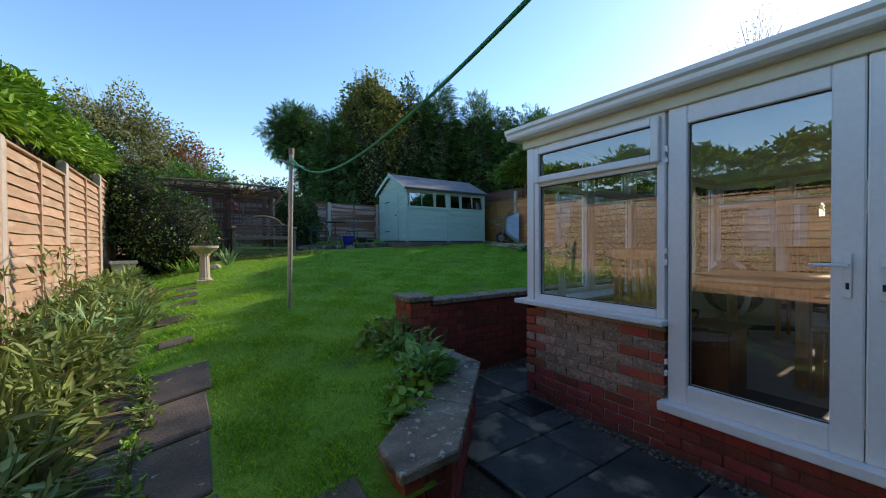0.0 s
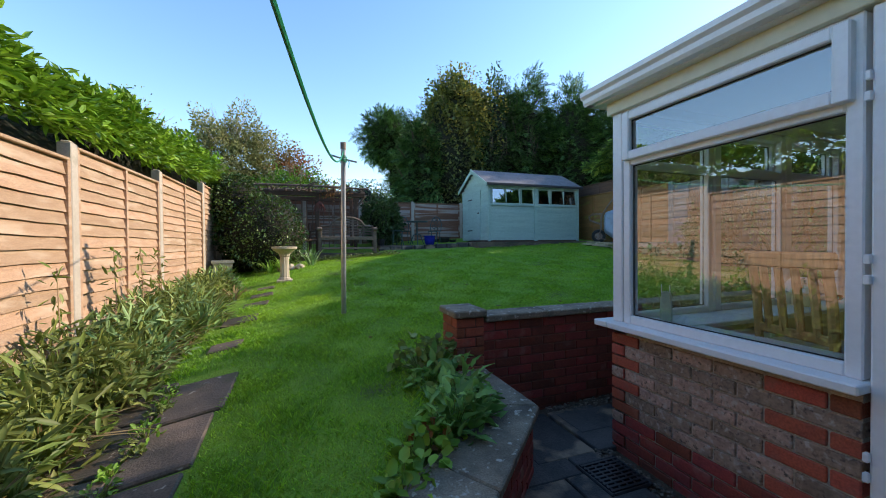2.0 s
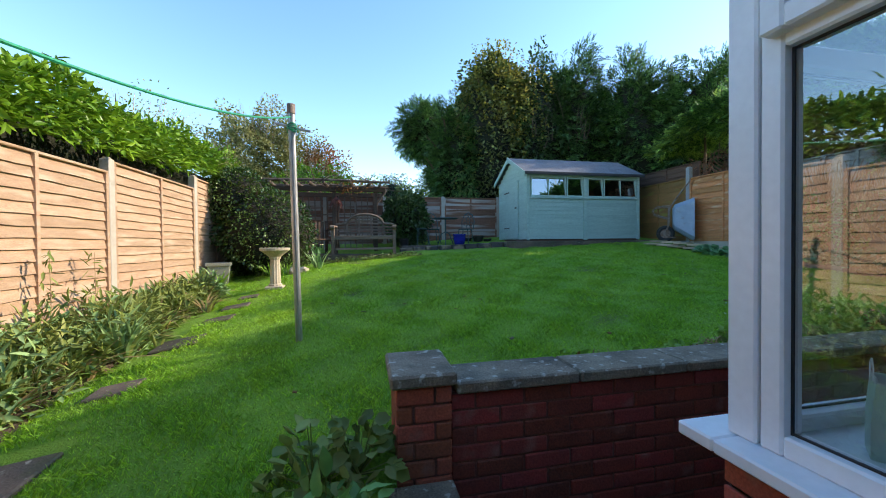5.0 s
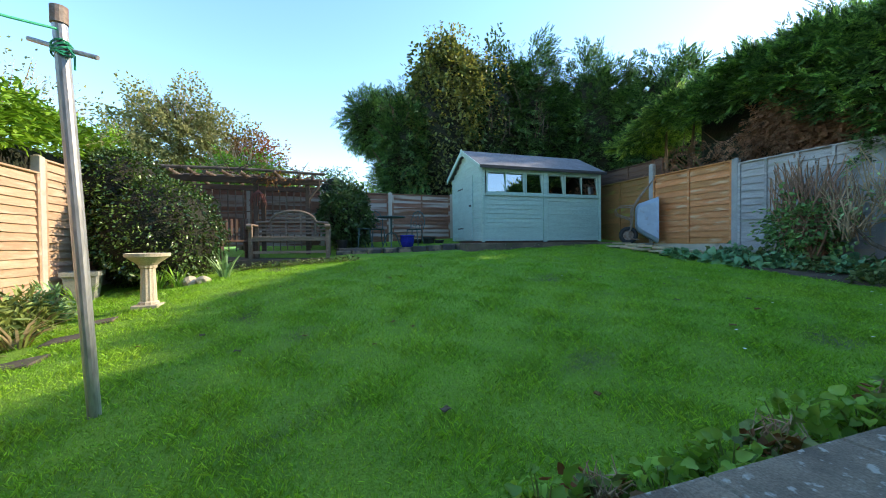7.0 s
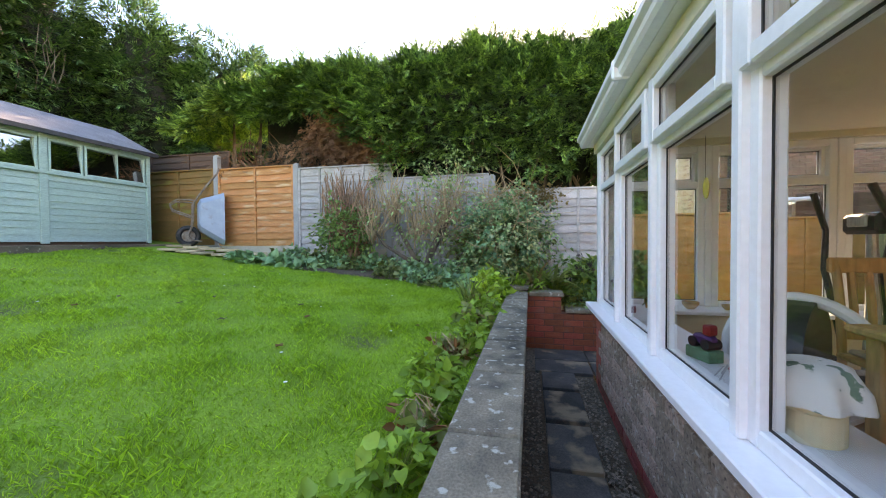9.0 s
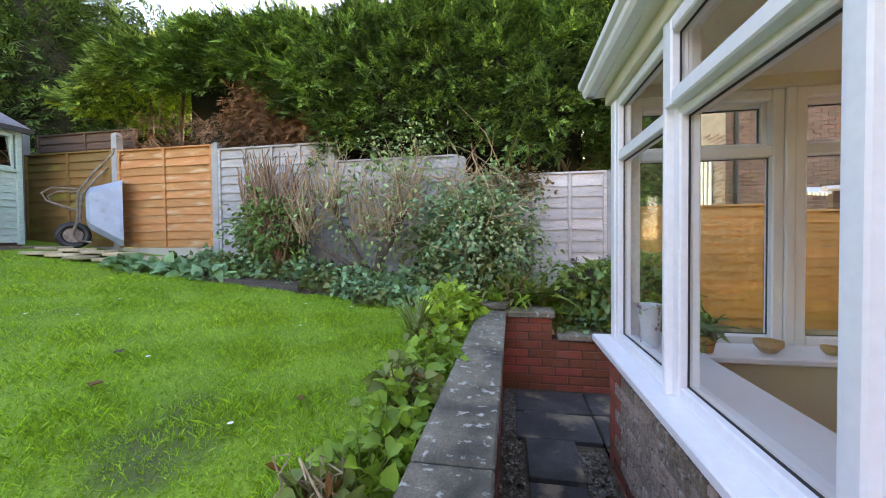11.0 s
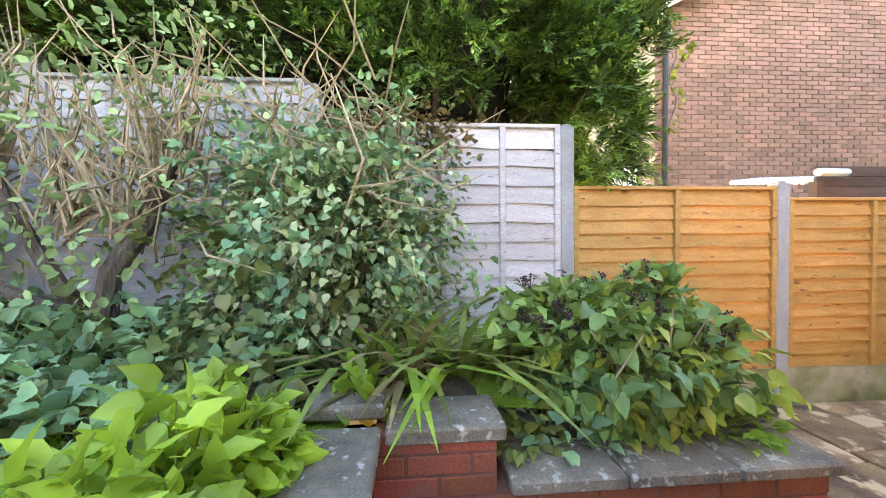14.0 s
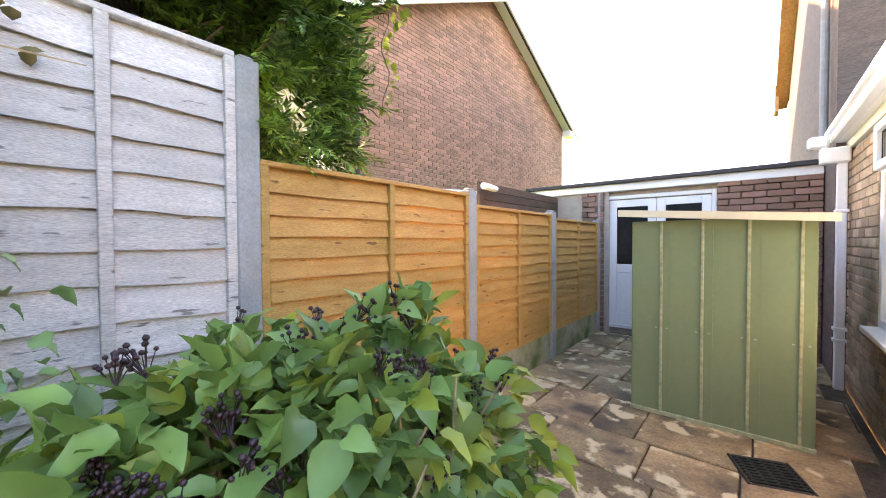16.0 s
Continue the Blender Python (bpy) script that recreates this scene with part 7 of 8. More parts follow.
def build_barrow():
    w = thing("wheelbarrow", "blue-grey steel wheelbarrow tipped up on its nose by the fence", "wheelbarrow", (8.86, 8.96, terrain(8.86, 8.96) + 0.035), 50)
    # handles up; local y runs from the tray's open mouth to the legs
    bm = bmesh.new()
    rings = []
    for y, wid, z0, z1 in ((0.10, 0.19, 0.36, 0.80), (0.06, 0.22, 0.28, 0.88), (-0.26, 0.31, 0.05, 0.99), (-0.30, 0.33, 0.03, 1.01), (-0.30, 0.31, 0.05, 0.99), (-0.25, 0.295, 0.065, 0.975), (0.05, 0.205, 0.295, 0.865), (0.085, 0.18, 0.37, 0.79)):
        c = 0.09
        rings.append([bm.verts.new((x, y, z)) for x, z in ((-wid + c, z0), (wid - c, z0), (wid, z0 + c), (wid, z1 - c), (wid - c, z1), (-wid + c, z1), (-wid, z1 - c), (-wid, z0 + c))])
    for q, r in zip(rings, rings[1:]):
        for k in range(8):
            bm.faces.new((q[k], q[(k + 1) % 8], r[(k + 1) % 8], r[k]))
    bm.faces.new(rings[0][::-1])
    bm.faces.new(rings[-1])
    bmesh.ops.recalc_face_normals(bm, faces=bm.faces[:])
    part("tray", bm, M["barrow"], w)
    for sx in (-1, 1):
        part("handle", tube([(sx * 0.06, 0.25, 0.2), (sx * 0.16, 0.19, 0.42), (sx * 0.23, 0.17, 0.80), (sx * 0.27, 0.0, 1.08), (sx * 0.28, -0.2, 1.36), (sx * 0.28, -0.22, 1.45)], 0.017, 8), M["rust"], w, "rusty tubular handle")
        part("support", tube([(sx * 0.23, 0.17, 0.84), (sx * 0.24, 0.42, 0.84), (sx * 0.23, 0.52, 0.76), (sx * 0.22, 0.48, 0.66), (sx * 0.2, 0.2, 0.55)], 0.013, 6), M["rust"], w)
        part("wheel_stay", tube([(sx * 0.06, 0.25, 0.2), (sx * 0.09, 0.20, 0.12), (sx * 0.12, 0.05, 0.10)], 0.013, 6), M["rust"], w)
    wheel = part("wheel", tube([(0.0, 0.25 + 0.15 * math.cos(a), 0.2 + 0.15 * math.sin(a)) for a in np.linspace(0, 2 * math.pi, 29)], 0.046, 10), M["black"], w, "black pneumatic tyre")
    part("rim", tube([(-0.03, 0.25, 0.2), (0.03, 0.25, 0.2)], 0.105, 18), M["rust"], wheel, "rusty wheel rim")
    rng = np.random.default_rng(3)
    for k in range(16):
        x, y = 8.2 + 0.3 * (k % 2) + rng.normal(0, 0.05), 6.75 + k * 0.155
        z = lawn(x, y) + 0.012 + (0.034 if k % 2 else 0.0)
        s = solo("flagstone", prism([(0.24 * math.cos(a) * rng.uniform(0.8, 1.15), 0.2 * math.sin(a) * rng.uniform(0.8, 1.15)) for a in np.linspace(0, 6.28, 7)[:-1]], 0, 0.042, 0.008), M["flag"], "loose buff flagstone laid at the lawn edge", "flagstone", (x, y, z), rng.uniform(0, 90), group="flagstones")


def build_green_store():
    g = thing("metal_store", "green corrugated metal garden store with cream trim", "garden store", (7.12, -0.63, 0.135))
    w, h, d = 1.0, 1.46, 1.15
    for i in range(4):
        a, b = i * 0.25, (i + 1) * 0.25
        part("panel", box((a + 0.0003, 0.0, 0.03), (b - 0.0003, -0.012 + 0.02, h - 0.02), 0.0006), M["green_metal"], g)
        part("rib", shift(box((-0.009, 0.0085, 0.03), (0.009, 0.02, h - 0.03), 0.003), (a + 0.06, 0, 0)), M["cream_green"], g)
        sc = part("screw", shift(box((-0.045, 0.008, -0.004), (-0.03, 0.015, 0.004), 0.001), (a + 0.06, 0, 0.65)), M["steel"], g)
        part("screw", shift(box((0.025, 0.008, -0.004), (0.04, 0.015, 0.004), 0.001), (a + 0.06, 0, 0.65)), M["steel"], g)
    part("side_panel", box((-0.01, 0.0 - d, 0.03), (0.002, 0.0, h - 0.02), 0.002), M["green_metal"], g)
    part("side_panel", box((w - 0.002, 0.0 - d, 0.03), (w + 0.01, 0.0, h - 0.02), 0.002), M["green_metal"], g)
    part("base_rail", box((-0.015, 0.0, 0.0), (w + 0.015, 0.018, 0.03), 0.003), M["cream_green"], g)
    bm = bmesh.new()
    v = [bm.verts.new((x, y, z)) for x, z in ((-0.09, h - 0.06), (w + 0.09, h + 0.02)) for y, k in ((0.09, 0), (-d - 0.05, 0)) for z in (z, z + 0.05)]
    for f in ((0, 1, 3, 2), (4, 6, 7, 5), (0, 2, 6, 4), (1, 5, 7, 3), (0, 4, 5, 1), (2, 3, 7, 6)):
        bm.faces.new([v[i] for i in f])
    bmesh.ops.recalc_face_normals(bm, faces=bm.faces[:])
    part("roof", bm, M["cream_trim"], g, "cream sloping metal roof")
    drain((7.33, -0.2, 0.135), 20)
    drain((2.33, 2.12, 0.004), 0)


def drain(at, rz):
    dr = thing("drain_grate", "dark square iron drain grate in the paving", "drain", at, rz, kind="structure")
    part("frame", lay_flat(frame_bars(0.30, 0.30, 0.02, 0.02)), M["black"], dr)
    for i in range(9):
        part("bar", box((-0.13, -0.128 + i * 0.03, 0.0), (0.13, -0.113 + i * 0.03, 0.012)), M["black"], dr)
    for i in range(5):
        part("cross_bar", box((-0.12 + i * 0.055, -0.13, -0.004), (-0.105 + i * 0.055, 0.13, 0.010)), M["black"], dr)


def lay_flat(bm):
    bm.transform(Matrix.Translation((-0.15, 0.15, 0)) @ pose(0, 0, 0, 90, 0, 0))
    return bm


M["rust"] = mat("rusty_steel", (0.20, 0.12, 0.08), 0.75, (0.30, 0.25, 0.21), 12, 80, 0.4, metal=0.3)
M["stone_grey"] = mat("weathered_grey_pot", (0.33, 0.33, 0.29), 0.85, (0.25, 0.26, 0.22), 6, 80, 0.4, stain=((0.15, 0.17, 0.1), 4, 0.58, 0.75))
M["rustic"] = mat("rustic_pole", (0.15, 0.105, 0.075), 0.9, (0.08, 0.06, 0.045), 7, 60, 0.7, stain=((0.24, 0.22, 0.17), 5, 0.6, 0.75))
M["wreath"] = mat("dried_red", (0.25, 0.07, 0.05), 0.85, (0.16, 0.06, 0.05), 9, 60, 0.3)
M["cream_green"] = mat("pale_green_trim", (0.38, 0.43, 0.27), 0.45, (0.34, 0.39, 0.24), 3, 30, 0.05)
build_pole()
build_bird_bath()
build_planter()
build_bench()
build_pergola()
build_bistro()
build_barrow()
build_green_store()


# ---- things inside the conservatory ----
def dining_chair(at, rz):
    c = thing("dining_chair", "honey-coloured wooden dining chair with a slatted back", "chair", at, rz, group="dining chairs")
    k = M["pine"]
    for x in (-0.2, 0.2):
        part("leg", box((x - 0.02, -0.22, 0), (x + 0.02, -0.18, 0.45), 0.004), k, c)
        bm = tube([(x, 0.19, 0), (x, 0.19, 0.45), (x, 0.21, 0.75), (x, 0.25, 1.0)], 0.022, 8)
        part("back_post", bm, k, c)
    part("seat", box((-0.23, -0.24, 0.44), (0.23, 0.2, 0.475), 0.01), k, c)
    part("seat_pad", box((-0.2, -0.21, 0.476), (0.2, 0.16, 0.505), 0.012), M["carpet"], c, "beige seat pad")
    part("top_rail", box((-0.24, 0.225, 0.93), (0.24, 0.265, 1.02), 0.01), k, c)
    part("lower_rail", box((-0.2, 0.19, 0.55), (0.2, 0.21, 0.60), 0.005), k, c)
    for x in (-0.13, -0.045, 0.045, 0.13):
        part("slat", tube([(x, 0.2, 0.58), (x, 0.222, 0.78), (x, 0.245, 0.95)], [0.018, 0.02, 0.018], 6), k, c)
    return c


def build_interior():
    F = FLOOR
    t = thing("dining_table", "honey-coloured wooden dining table", "table", (4.35, 1.15, F))
    part("tabletop", box((-0.75, -0.5, 0.72), (0.75, 0.5, 0.755), 0.01), M["pine"], t)
    part("apron", box((-0.66, -0.42, 0.63), (0.66, 0.42, 0.72), 0.004), M["pine"], t)
    for x in (-0.65, 0.65):
        for y in (-0.42, 0.42):
            part("leg", box((x - 0.04, y - 0.04, 0), (x + 0.04, y + 0.04, 0.72), 0.006), M["pine"], t)
    dining_chair((3.33, 1.62, F), 75)
    dining_chair((3.75, 0.42, F), 180)
    dining_chair((4.6, 0.40, F), 180)
    dining_chair((5.5, 1.05, F), -90)
    # elliptical trainer
    e = thing("exercise_machine", "black and silver elliptical exercise machine", "exercise machine", (5.75, 1.25, F), 0)
    fly = part("flywheel_cover", tube([(-0.45, 0.36, 0.52), (-0.34, 0.48, 0.52)], 0.30, 28), M["black"], e)
    part("cover_rim", tube([(-0.395 + 0.31 * 0.74 * math.cos(a), 0.42 - 0.31 * 0.67 * -math.cos(a), 0.52 + 0.31 * math.sin(a)) for a in np.linspace(0, 2 * math.pi, 29)], 0.03, 8), M["white_paint"], fly, "white plastic rim")
    part("base_rail", tube([(-0.4, 0.42, 0.06), (0.6, -0.7, 0.06)], 0.03, 8), M["black"], e)
    part("foot", tube([(-0.6, 0.25, 0.04), (-0.2, 0.6, 0.04)], 0.04, 8), M["black"], e)
    part("foot", tube([(0.4, -0.85, 0.04), (0.8, -0.5, 0.04)], 0.04, 8), M["black"], e)
    part("mast", tube([(0.45, -0.5, 0.06), (0.5, -0.55, 0.7), (0.48, -0.52, 1.2)], [0.045, 0.04, 0.03], 10), M["steel"], e)
    part("console", shift(box((-0.15, -0.06, -0.06), (0.15, 0.06, 0.08), 0.025), (0.45, -0.48, 1.22)), M["black"], e)
    part("display", shift(box((-0.08, 0.0, -0.03), (0.08, 0.07, 0.05), 0.01), (0.45, -0.475, 1.24)), M["steel"], e)
    for s in (-1, 1):
        part("arm", tube([(0.5 + 0.2 * s, -0.5, 0.4), (0.5 + 0.24 * s, -0.42, 0.9), (0.5 + 0.28 * s, -0.45, 1.2), (0.5 + 0.25 * s, -0.35, 1.48)], [0.022, 0.022, 0.02, 0.022], 8), M["black"], e)
        part("pedal", shift(box((-0.08, -0.2, 0), (0.08, 0.2, 0.05), 0.02), (0.25 + 0.2 * s, -0.1, 0.28)), M["black"], e)
    # along the sills
    z = SILL + 0.013
    solo("flowered_pot", lathe([(0.043, 0), (0.046, 0.01), (0.044, 0.04), (0.050, 0.12), (0.060, 0.19), (0.069, 0.215), (0.071, 0.222), (0.064, 0.219), (0.046, 0.12)], 26), M["pot_flower"], "white china pot with painted flowers on the sill", "pot", (6.57, 2.25, z), smooth=True)
    solo("tea_tin", lathe([(0.075, 0), (0.075, 0.085), (0.08, 0.09), (0.08, 0.105), (0.02, 0.11)], 26), M["cream_wall"], "round cream storage tin on the sill", "tin", (4.36, 2.22, z))
    cl = bmesh.new()
    rings = []
    for k, (r, zz) in enumerate(((0.06, 0.20), (0.085, 0.19), (0.11, 0.14), (0.12, 0.09))):
        rings.append([cl.verts.new((r * (1 + 0.12 * math.sin(a * 7) * (k > 1)) * math.cos(a), r * (1 + 0.12 * math.sin(a * 7) * (k > 1)) * math.sin(a), zz)) for a in np.linspace(0, 2 * math.pi, 42, endpoint=False)])
    for a, b in zip(rings, rings[1:]):
        for i in range(42):
            cl.faces.new((a[i], b[i], b[(i + 1) % 42], a[(i + 1) % 42]))
    cl.faces.new(rings[0])
    solo("embroidered_cover", cl, M["cloth"], "white embroidered cloth cover with green leaves over a tin", "cloth", (4.36, 2.22, z + 0.02), smooth=True)
    gb = thing("gift_bag", "small pale green paper gift bag on the sill", "bag", (2.84, 2.19, z), 35)
    bm = bmesh.new()
    rings = [[bm.verts.new((sx * w, sy * d, h)) for sx, sy in ((-1, -1), (0, -1 if h < 0.1 else -0.45), (1, -1), (1, 1), (0, 1 if h < 0.1 else 0.8), (-1, 1))] for w, d, h in ((0.048, 0.032, 0.0), (0.048, 0.032, 0.09), (0.052, 0.024, 0.19), (0.050, 0.021, 0.188), (0.044, 0.026, 0.02))]
    for q, r in zip(rings, rings[1:]):
        for i in range(6):
            bm.faces.new((q[i], q[(i + 1) % 6], r[(i + 1) % 6], r[i]))
    bm.faces.new(rings[0][::-1])
    part("bag", bm, M["paper"], gb)
    for sy in (-0.02, 0.026):
        part("cord_handle", tube([(-0.022, sy, 0.185), (-0.02, sy, 0.22), (0.0, sy, 0.236), (0.02, sy, 0.22), (0.022, sy, 0.185)], 0.002, 5), M["white_paint"], gb)
    rb = thing("red_box", "small dark red cardboard box on the sill", "box", (6.28, 2.24, z), 15)
    part("carton", box((-0.045, -0.03, 0), (0.045, 0.03, 0.05), 0.003), M["maroon"], rb)
    part("flap", box((-0.045, -0.03, 0.051), (0.0, 0.03, 0.054), 0.001), M["ceramic"], rb, "pale open flap")
    dm = thing("door_mat", "black rubber-backed mat inside the patio door", "mat", (3.0, 0.45, F + 0.001))
    part("pile", box((-0.3, -0.75, 0), (0.3, 0.66, 0.012), 0.004), M["black"], dm)
    b = thing("toy_tractor", "small red and purple toy vehicle on a green box", "toy", (5.08, 2.2, z), 20)
    part("box", box((-0.07, -0.04, 0), (0.07, 0.04, 0.055), 0.004), M["green_box"], b, "green cardboard box")
    part("body", box((-0.06, -0.025, 0.07), (0.05, 0.025, 0.12), 0.012), M["purple"], b)
    part("cab", box((-0.055, -0.025, 0.12), (-0.01, 0.025, 0.17), 0.008), M["red"], b)
    for x in (-0.04, 0.035):
        part("wheel", tube([(x, -0.035, 0.08), (x, 0.035, 0.08)], 0.025, 12), M["black"], b)
    s = thing("metal_spider", "little red and steel wire spider ornament", "ornament", (4.8, 2.2, z), 0)
    part("body", lathe([(0.006, 0.02), (0.022, 0.03), (0.026, 0.045), (0.016, 0.06), (0.003, 0.064)], 12), M["red"], s)
    for k in range(8):
        a = k * 0.785 + 0.3
        part("leg", tube([(0.015 * math.cos(a), 0.015 * math.sin(a), 0.035), (0.04 * math.cos(a), 0.04 * math.sin(a), 0.05), (0.07 * math.cos(a), 0.07 * math.sin(a), 0.003)], 0.003, 5), M["steel"], s)
    for x, y, r, key, lb in ((6.52, 1.72, 0.06, "pine", "small brown bowl on the inner sill"), (6.52, 1.45, 0.04, "pine", "small brown cup on the inner sill"), (6.52, 1.37, 0.04, "pine", "small brown cup on the inner sill")):
        solo("small_bowl", lathe([(r * 0.5, 0), (r, r * 0.6), (r * 1.05, r), (r * 0.9, r), (r * 0.8, r * 0.5)], 16), M[key], lb, "bowl", (x, y, z), group="sill bowls")
    solo("glass_tumbler", lathe([(0.03, 0), (0.034, 0.11), (0.031, 0.11), (0.028, 0.01)], 16), M["ceramic"], "pale tumbler on the inner sill", "tumbler", (6.52, 0.95, z))
    rng = np.random.default_rng(61)
    hp = thing("pot_plant", "small green pot plant on the inner sill", "plant", (6.5, 2.02, z))
    part("pot", lathe([(0.04, 0), (0.055, 0.08), (0.06, 0.085), (0.05, 0.085)], 16), M["board_gold"], hp, "terracotta pot")
    at = rng.normal(0, 0.03, (60, 3)) + np.array([0, 0, 0.12])
    part("foliage", leaves("foliage", at, unit(rng.normal(0, 1, (60, 3)) + np.array([0, 0, 0.6])), 0.09, 0.03, M["viburnum"], rng), None, hp)
    # floor things
    solo("waste_bin", lathe([(0.11, 0), (0.15, 0.30), (0.155, 0.31), (0.14, 0.31), (0.12, 0.03)], 20), M["black"], "black waste bin on the carpet", "bin", (4.6, 1.9, F))
    cb = thing("small_cabinet", "dark brown wooden storage cabinet", "cabinet", (2.98, 1.02, F))
    part("body", box((-0.16, -0.12, 0), (0.16, 0.14, 0.48), 0.008), M["board_gold_dark"], cb)
    part("top", box((-0.18, -0.14, 0.48), (0.18, 0.16, 0.505), 0.006), M["board_gold_dark"], cb)
    rd = thing("radiator", "white panel radiator under the sill", "radiator", (3.35, 2.13, F))
    part("panel", box((-0.4, -0.05, 0.08), (0.4, -0.01, 0.48), 0.008), M["white_paint"], rd)
    for k in range(18):
        part("rib", box((-0.37 + k * 0.042, -0.058, 0.11), (-0.35 + k * 0.042, -0.05, 0.45), 0.003), M["white_paint"], rd)
    part("valve", tube([(-0.43, -0.03, 0.02), (-0.43, -0.03, 0.12)], 0.018, 8), M["black"], rd)
    sc = thing("sun_catcher", "small yellow sun catcher on the glass", "ornament", (4.72, 2.345, 1.62))
    bm = lathe([(0.028, 0), (0.03, 0.003), (0.028, 0.006)], 16)
    bm.transform(pose(0, 0, 0, 90, 0, 0) @ Matrix.Diagonal((0.8, 1.4, 1, 1)))
    part("disc", bm, M["yellow"], sc)
    part("thread", tube([(0, 0, 0.03), (0, 0.0, 0.2)], 0.001, 4), M["black"], sc)


M["pot_flower"] = mat("flowered_china", (0.72, 0.77, 0.78), 0.2, (0.70, 0.75, 0.77), 3, 30, 0, spots=((0.35, 0.16, 0.26), 16, 0.60, 0.64), stain=((0.30, 0.36, 0.18), 19, 0.63, 0.67), grain=0.02)
M["cloth"] = mat("embroidered_cloth", (0.74, 0.75, 0.72), 0.9, (0.70, 0.71, 0.68), 5, 90, 0.3, spots=((0.12, 0.22, 0.16), 16, 0.58, 0.61), grain=0.05)
M["paper"] = mat("pale_green_paper", (0.50, 0.58, 0.52), 0.6, (0.45, 0.53, 0.47), 6, 40, 0.05, grain=0.03)
M["maroon"] = mat("dark_red_card", (0.20, 0.035, 0.05), 0.5, (0.15, 0.03, 0.04), 9, 40, 0.05)
M["green_box"] = mat("green_card", (0.08, 0.27, 0.15), 0.6, bump=0.05)
M["purple"] = mat("purple_toy", (0.10, 0.03, 0.16), 0.35, bump=0)
M["red"] = mat("red_toy", (0.45, 0.03, 0.03), 0.35, bump=0)
M["yellow"] = mat("yellow_glass", (0.75, 0.5, 0.05), 0.2, bump=0)
M["board_gold_dark"] = mat("dark_varnished_wood", (0.20, 0.085, 0.035), 0.4, (0.15, 0.06, 0.028), 6, 40, 0.15, stretch=(1, 1, 0.2))
build_interior()


# ---- paving ----
def slab(parent, x0, y0, x1, y1, z, key, rng, thick=0.04, tilt=0.004):
    bm = box((x0 + 0.005, y0 + 0.005, z - thick), (x1 - 0.005, y1 - 0.005, z), 0.006)
    dz = rng.uniform(-1, 1) * tilt
    bm.transform(Matrix.Translation((0, 0, dz)))
    return part("slab", bm, M[key], parent)


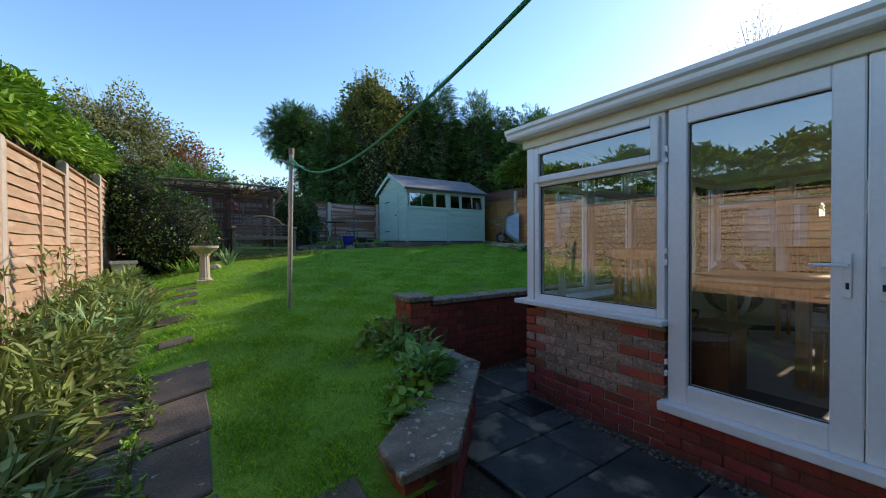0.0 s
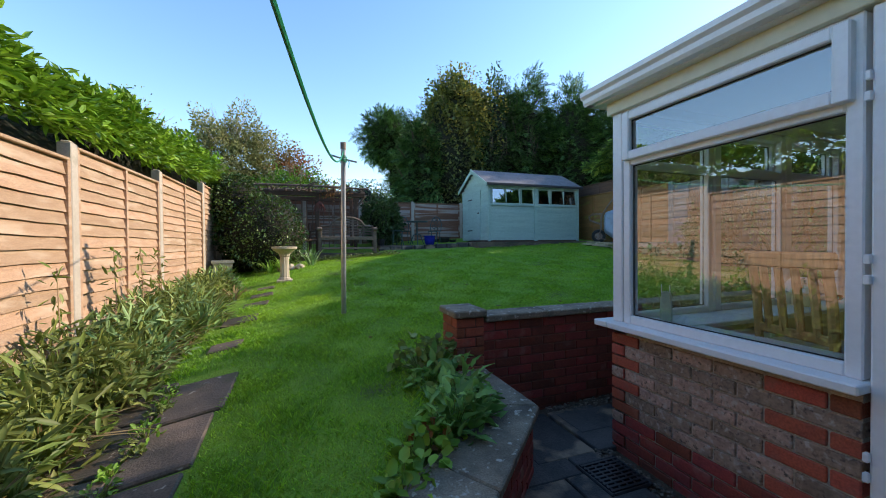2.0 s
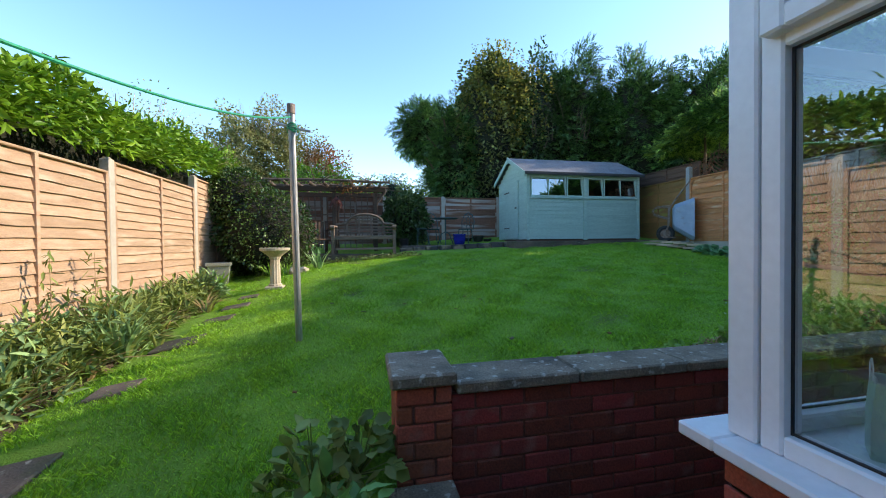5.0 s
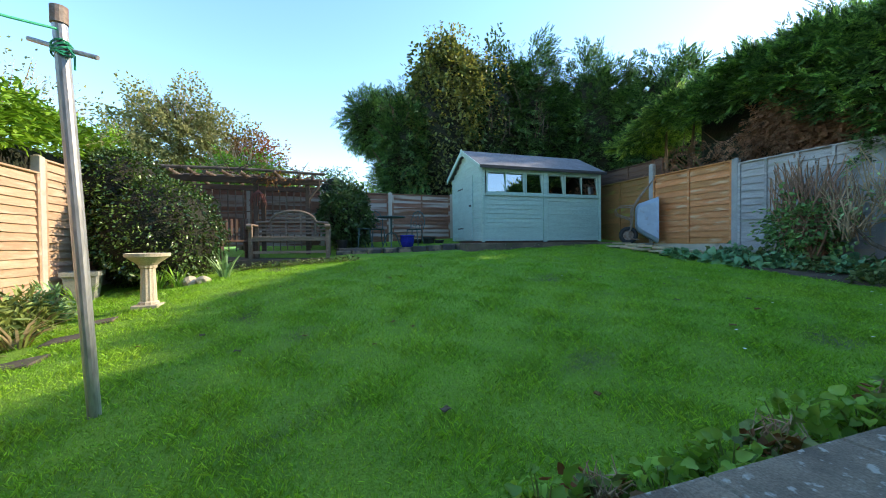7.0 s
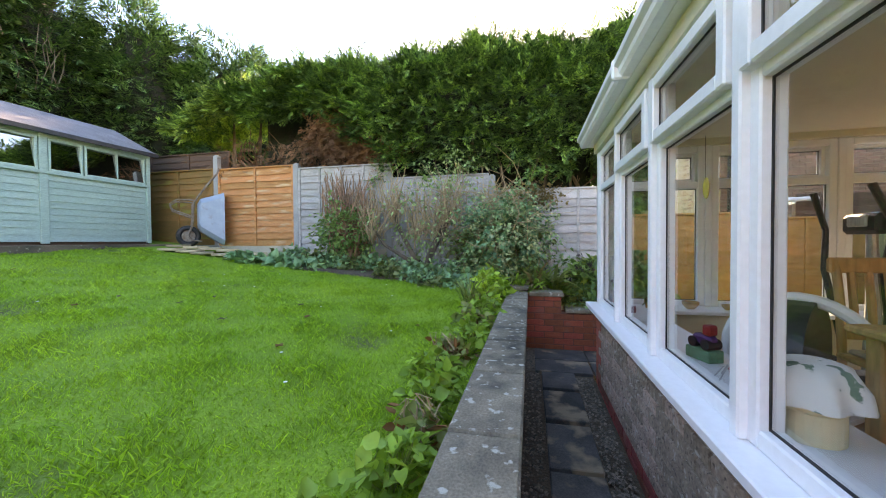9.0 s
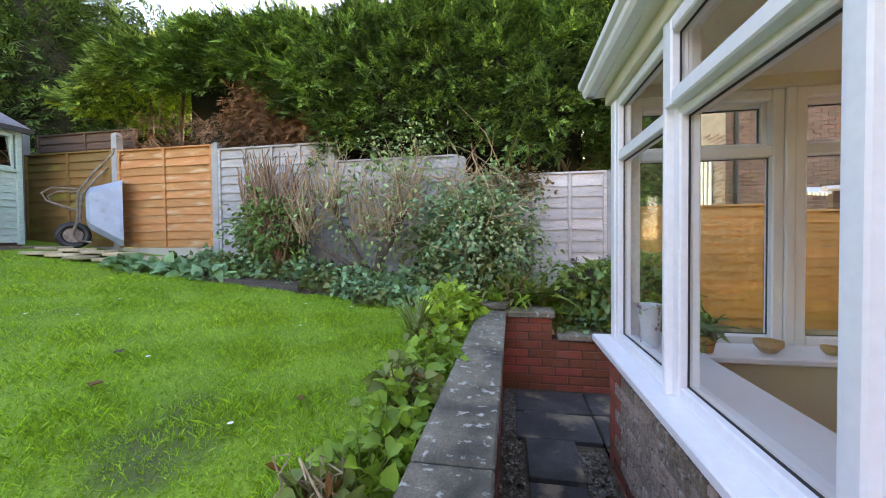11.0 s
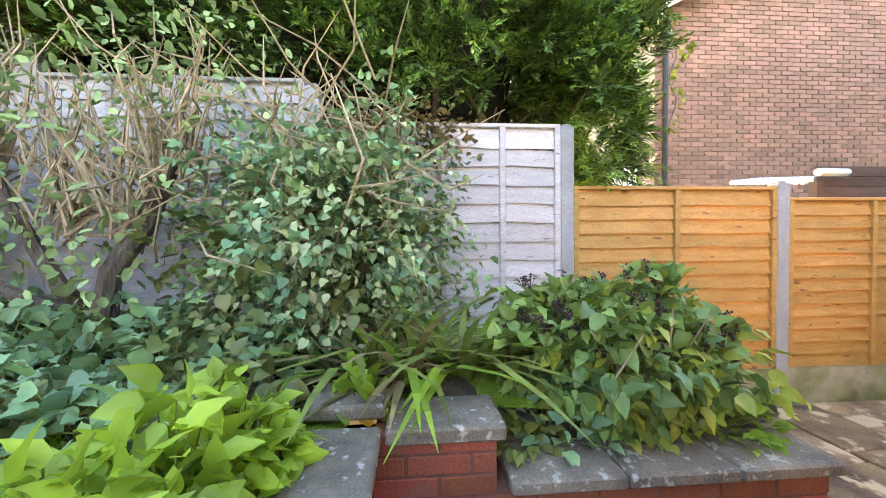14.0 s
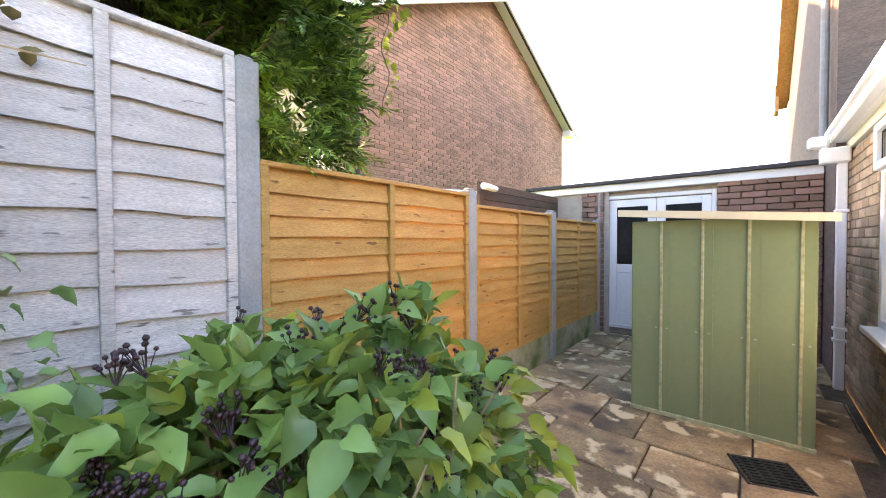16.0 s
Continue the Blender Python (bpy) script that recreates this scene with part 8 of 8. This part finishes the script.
def build_paving():
    rng = np.random.default_rng(51)
    p = thing("patio", "dark weathered paving of the lower patio", "patio", kind="structure")
    y = -2.3
    row = 0
    while y < 2.35:
        x = -0.2 - 0.3 * (row % 2)
        while x < 2.40:
            w = 0.6 if rng.uniform() < 0.6 else 0.45
            x1 = min(x + w, 2.42)
            mid = ((x + x1) / 2, y + 0.25)
            if x1 - x > 0.1 and (mid[0] < 0.75 and y < 0.95 or (mid[0] > 0.7 and (mid[0] > 1.9 or mid[1] < 1.25 + (mid[0] - 0.95) * 0.95))):
                slab(p, x, y, x1, y + 0.45, 0.0, "slab_dark" if y > 0.9 or x > 1.2 else "slab_path", rng)
            x = x1
        y += 0.45
        row += 1
    for k, x in enumerate(np.arange(1.98, 2.45, 0.47)):
        slab(p, x, 2.36, x + 0.45, 2.95, 0.0, "slab_dark", rng)
    x = 2.5
    while x < 7.6:
        z = 0.125 * max(0, min(1, (x - 2.6) / 4.3))
        slab(p, x, 2.58, x + 0.56, 2.90, z, "slab_dark", rng)
        x += 0.57
    q = thing("rear_patio", "sunlit buff paving with dark lichen patches", "patio", kind="structure")
    cuts_y = [1.38, 0.93, 0.33, -0.12, -0.72, -1.17, -1.77, -2.22, -3.0]
    for k, (b, a) in enumerate(zip(cuts_y, cuts_y[1:])):
        x = 6.95 - 0.2 * (k % 3)
        while x < 9.12:
            w = (0.6, 0.45, 0.6, 0.3)[int(rng.integers(0, 4))]
            x1 = min(x + w, 9.12)
            if x1 - x > 0.06:
                slab(q, max(x, 6.83), a, x1, b, 0.135, "slab_buff", rng)
            x = x1
    for a, b in ((1.38, 1.9), (1.9, 2.4)):
        for x0, x1 in ((6.85, 7.28), (7.28, 7.68)):
            slab(q, x0, a, x1, b, 0.13, "slab_dark", rng)
    for x0, x1 in ((6.9, 7.28), (7.28, 7.68)):
        slab(q, x0, 2.4, x1, 2.96, 0.125, "slab_dark", rng)
    # path of old slabs on the left, following the slope
    w = thing("garden_path", "path of old mossy slabs beside the border", "path", kind="structure")
    for x0, y0, x1, y1 in ((-0.28, 3.12, 0.16, 3.72), (-0.275, 2.55, 0.12, 3.10), (-0.265, 1.95, 0.10, 2.53), (-0.70, 3.25, -0.28, 3.82), (-0.74, 2.72, -0.27, 3.22), (-0.76, 2.2, -0.25, 2.70), (-0.78, 1.55, -0.26, 2.18), (-0.24, 1.4, 0.12, 1.93), (-0.8, 0.95, -0.2, 1.53), (-0.18, 0.95, 0.4, 1.38), (0.18, 1.42, 0.62, 1.62),
                           (-0.32, 5.3, 0.08, 5.62), (-0.26, 4.38, 0.05, 4.62), (-0.2, 6.05, 0.12, 6.3), (-0.18, 6.65, 0.14, 6.88), (-0.16, 7.2, 0.12, 7.4)):
        bm = box((x0 + 0.008, y0 + 0.008, 0), (x1 - 0.008, y1 - 0.008, 0.05), 0.01)
        for v in bm.verts:
            v.co.x += 0.02 * noise.noise((v.co.x * 3, v.co.y * 3, 1))
            v.co.y += 0.02 * noise.noise((v.co.x * 3, v.co.y * 3, 7))
            v.co.z += terrain(v.co.x, v.co.y) - 0.028
        part("slab", bm, M["slab_path"], w)
    for x, y in ((-0.42, 1.35), (-0.30, 1.28)):
        z = terrain(x, y) + 0.03
        solo("loose_stone", box((-0.09, -0.05, 0), (0.09, 0.05, 0.05), 0.012), M["slab_buff"], "loose pale edging stone on the path", "stone", (x, y, z), 25, group="loose stones")
    # gravel strips
    quads = []
    for x0, x1, y0, y1, n in ((2.42, 2.54, -0.5, 2.4, 900), (2.5, 6.8, 2.44, 2.58, 2200), (2.5, 7.6, 2.92, 3.05, 1500), (1.86, 1.97, 1.7, 3.0, 350), (7.0, 7.7, 2.92, 3.04, 300), (8.95, 9.12, -2.9, 1.3, 700)):
        for _ in range(n):
            x, y = rng.uniform(x0, x1), rng.uniform(y0, y1)
            z = (0.125 * max(0, min(1, (x - 2.6) / 4.3)) if x < 7.7 else 0.125) - 0.02
            r = rng.uniform(0.008, 0.018)
            c = [Vector((x + r * math.cos(a), y + r * math.sin(a) * 0.8, z + rng.uniform(0, 0.01))) for a in np.linspace(0.3, 6.58, 5)[:-1]]
            t = Vector((x, y, z + r * 0.9))
            for i in range(4):
                quads += [c[i], c[(i + 1) % 4], t]
    bm = bmesh.new()
    bm.from_mesh(raw_mesh("gravel", [tuple(v) for v in quads], 3, M["gravel"]))
    bmesh.ops.remove_doubles(bm, verts=bm.verts[:], dist=0.0002)
    tagged(new("gravel", finish(bm, "gravel", M["gravel"])), "brown gravel and fallen leaves along the wall foot", "gravel", kind="stuff")


build_paving()
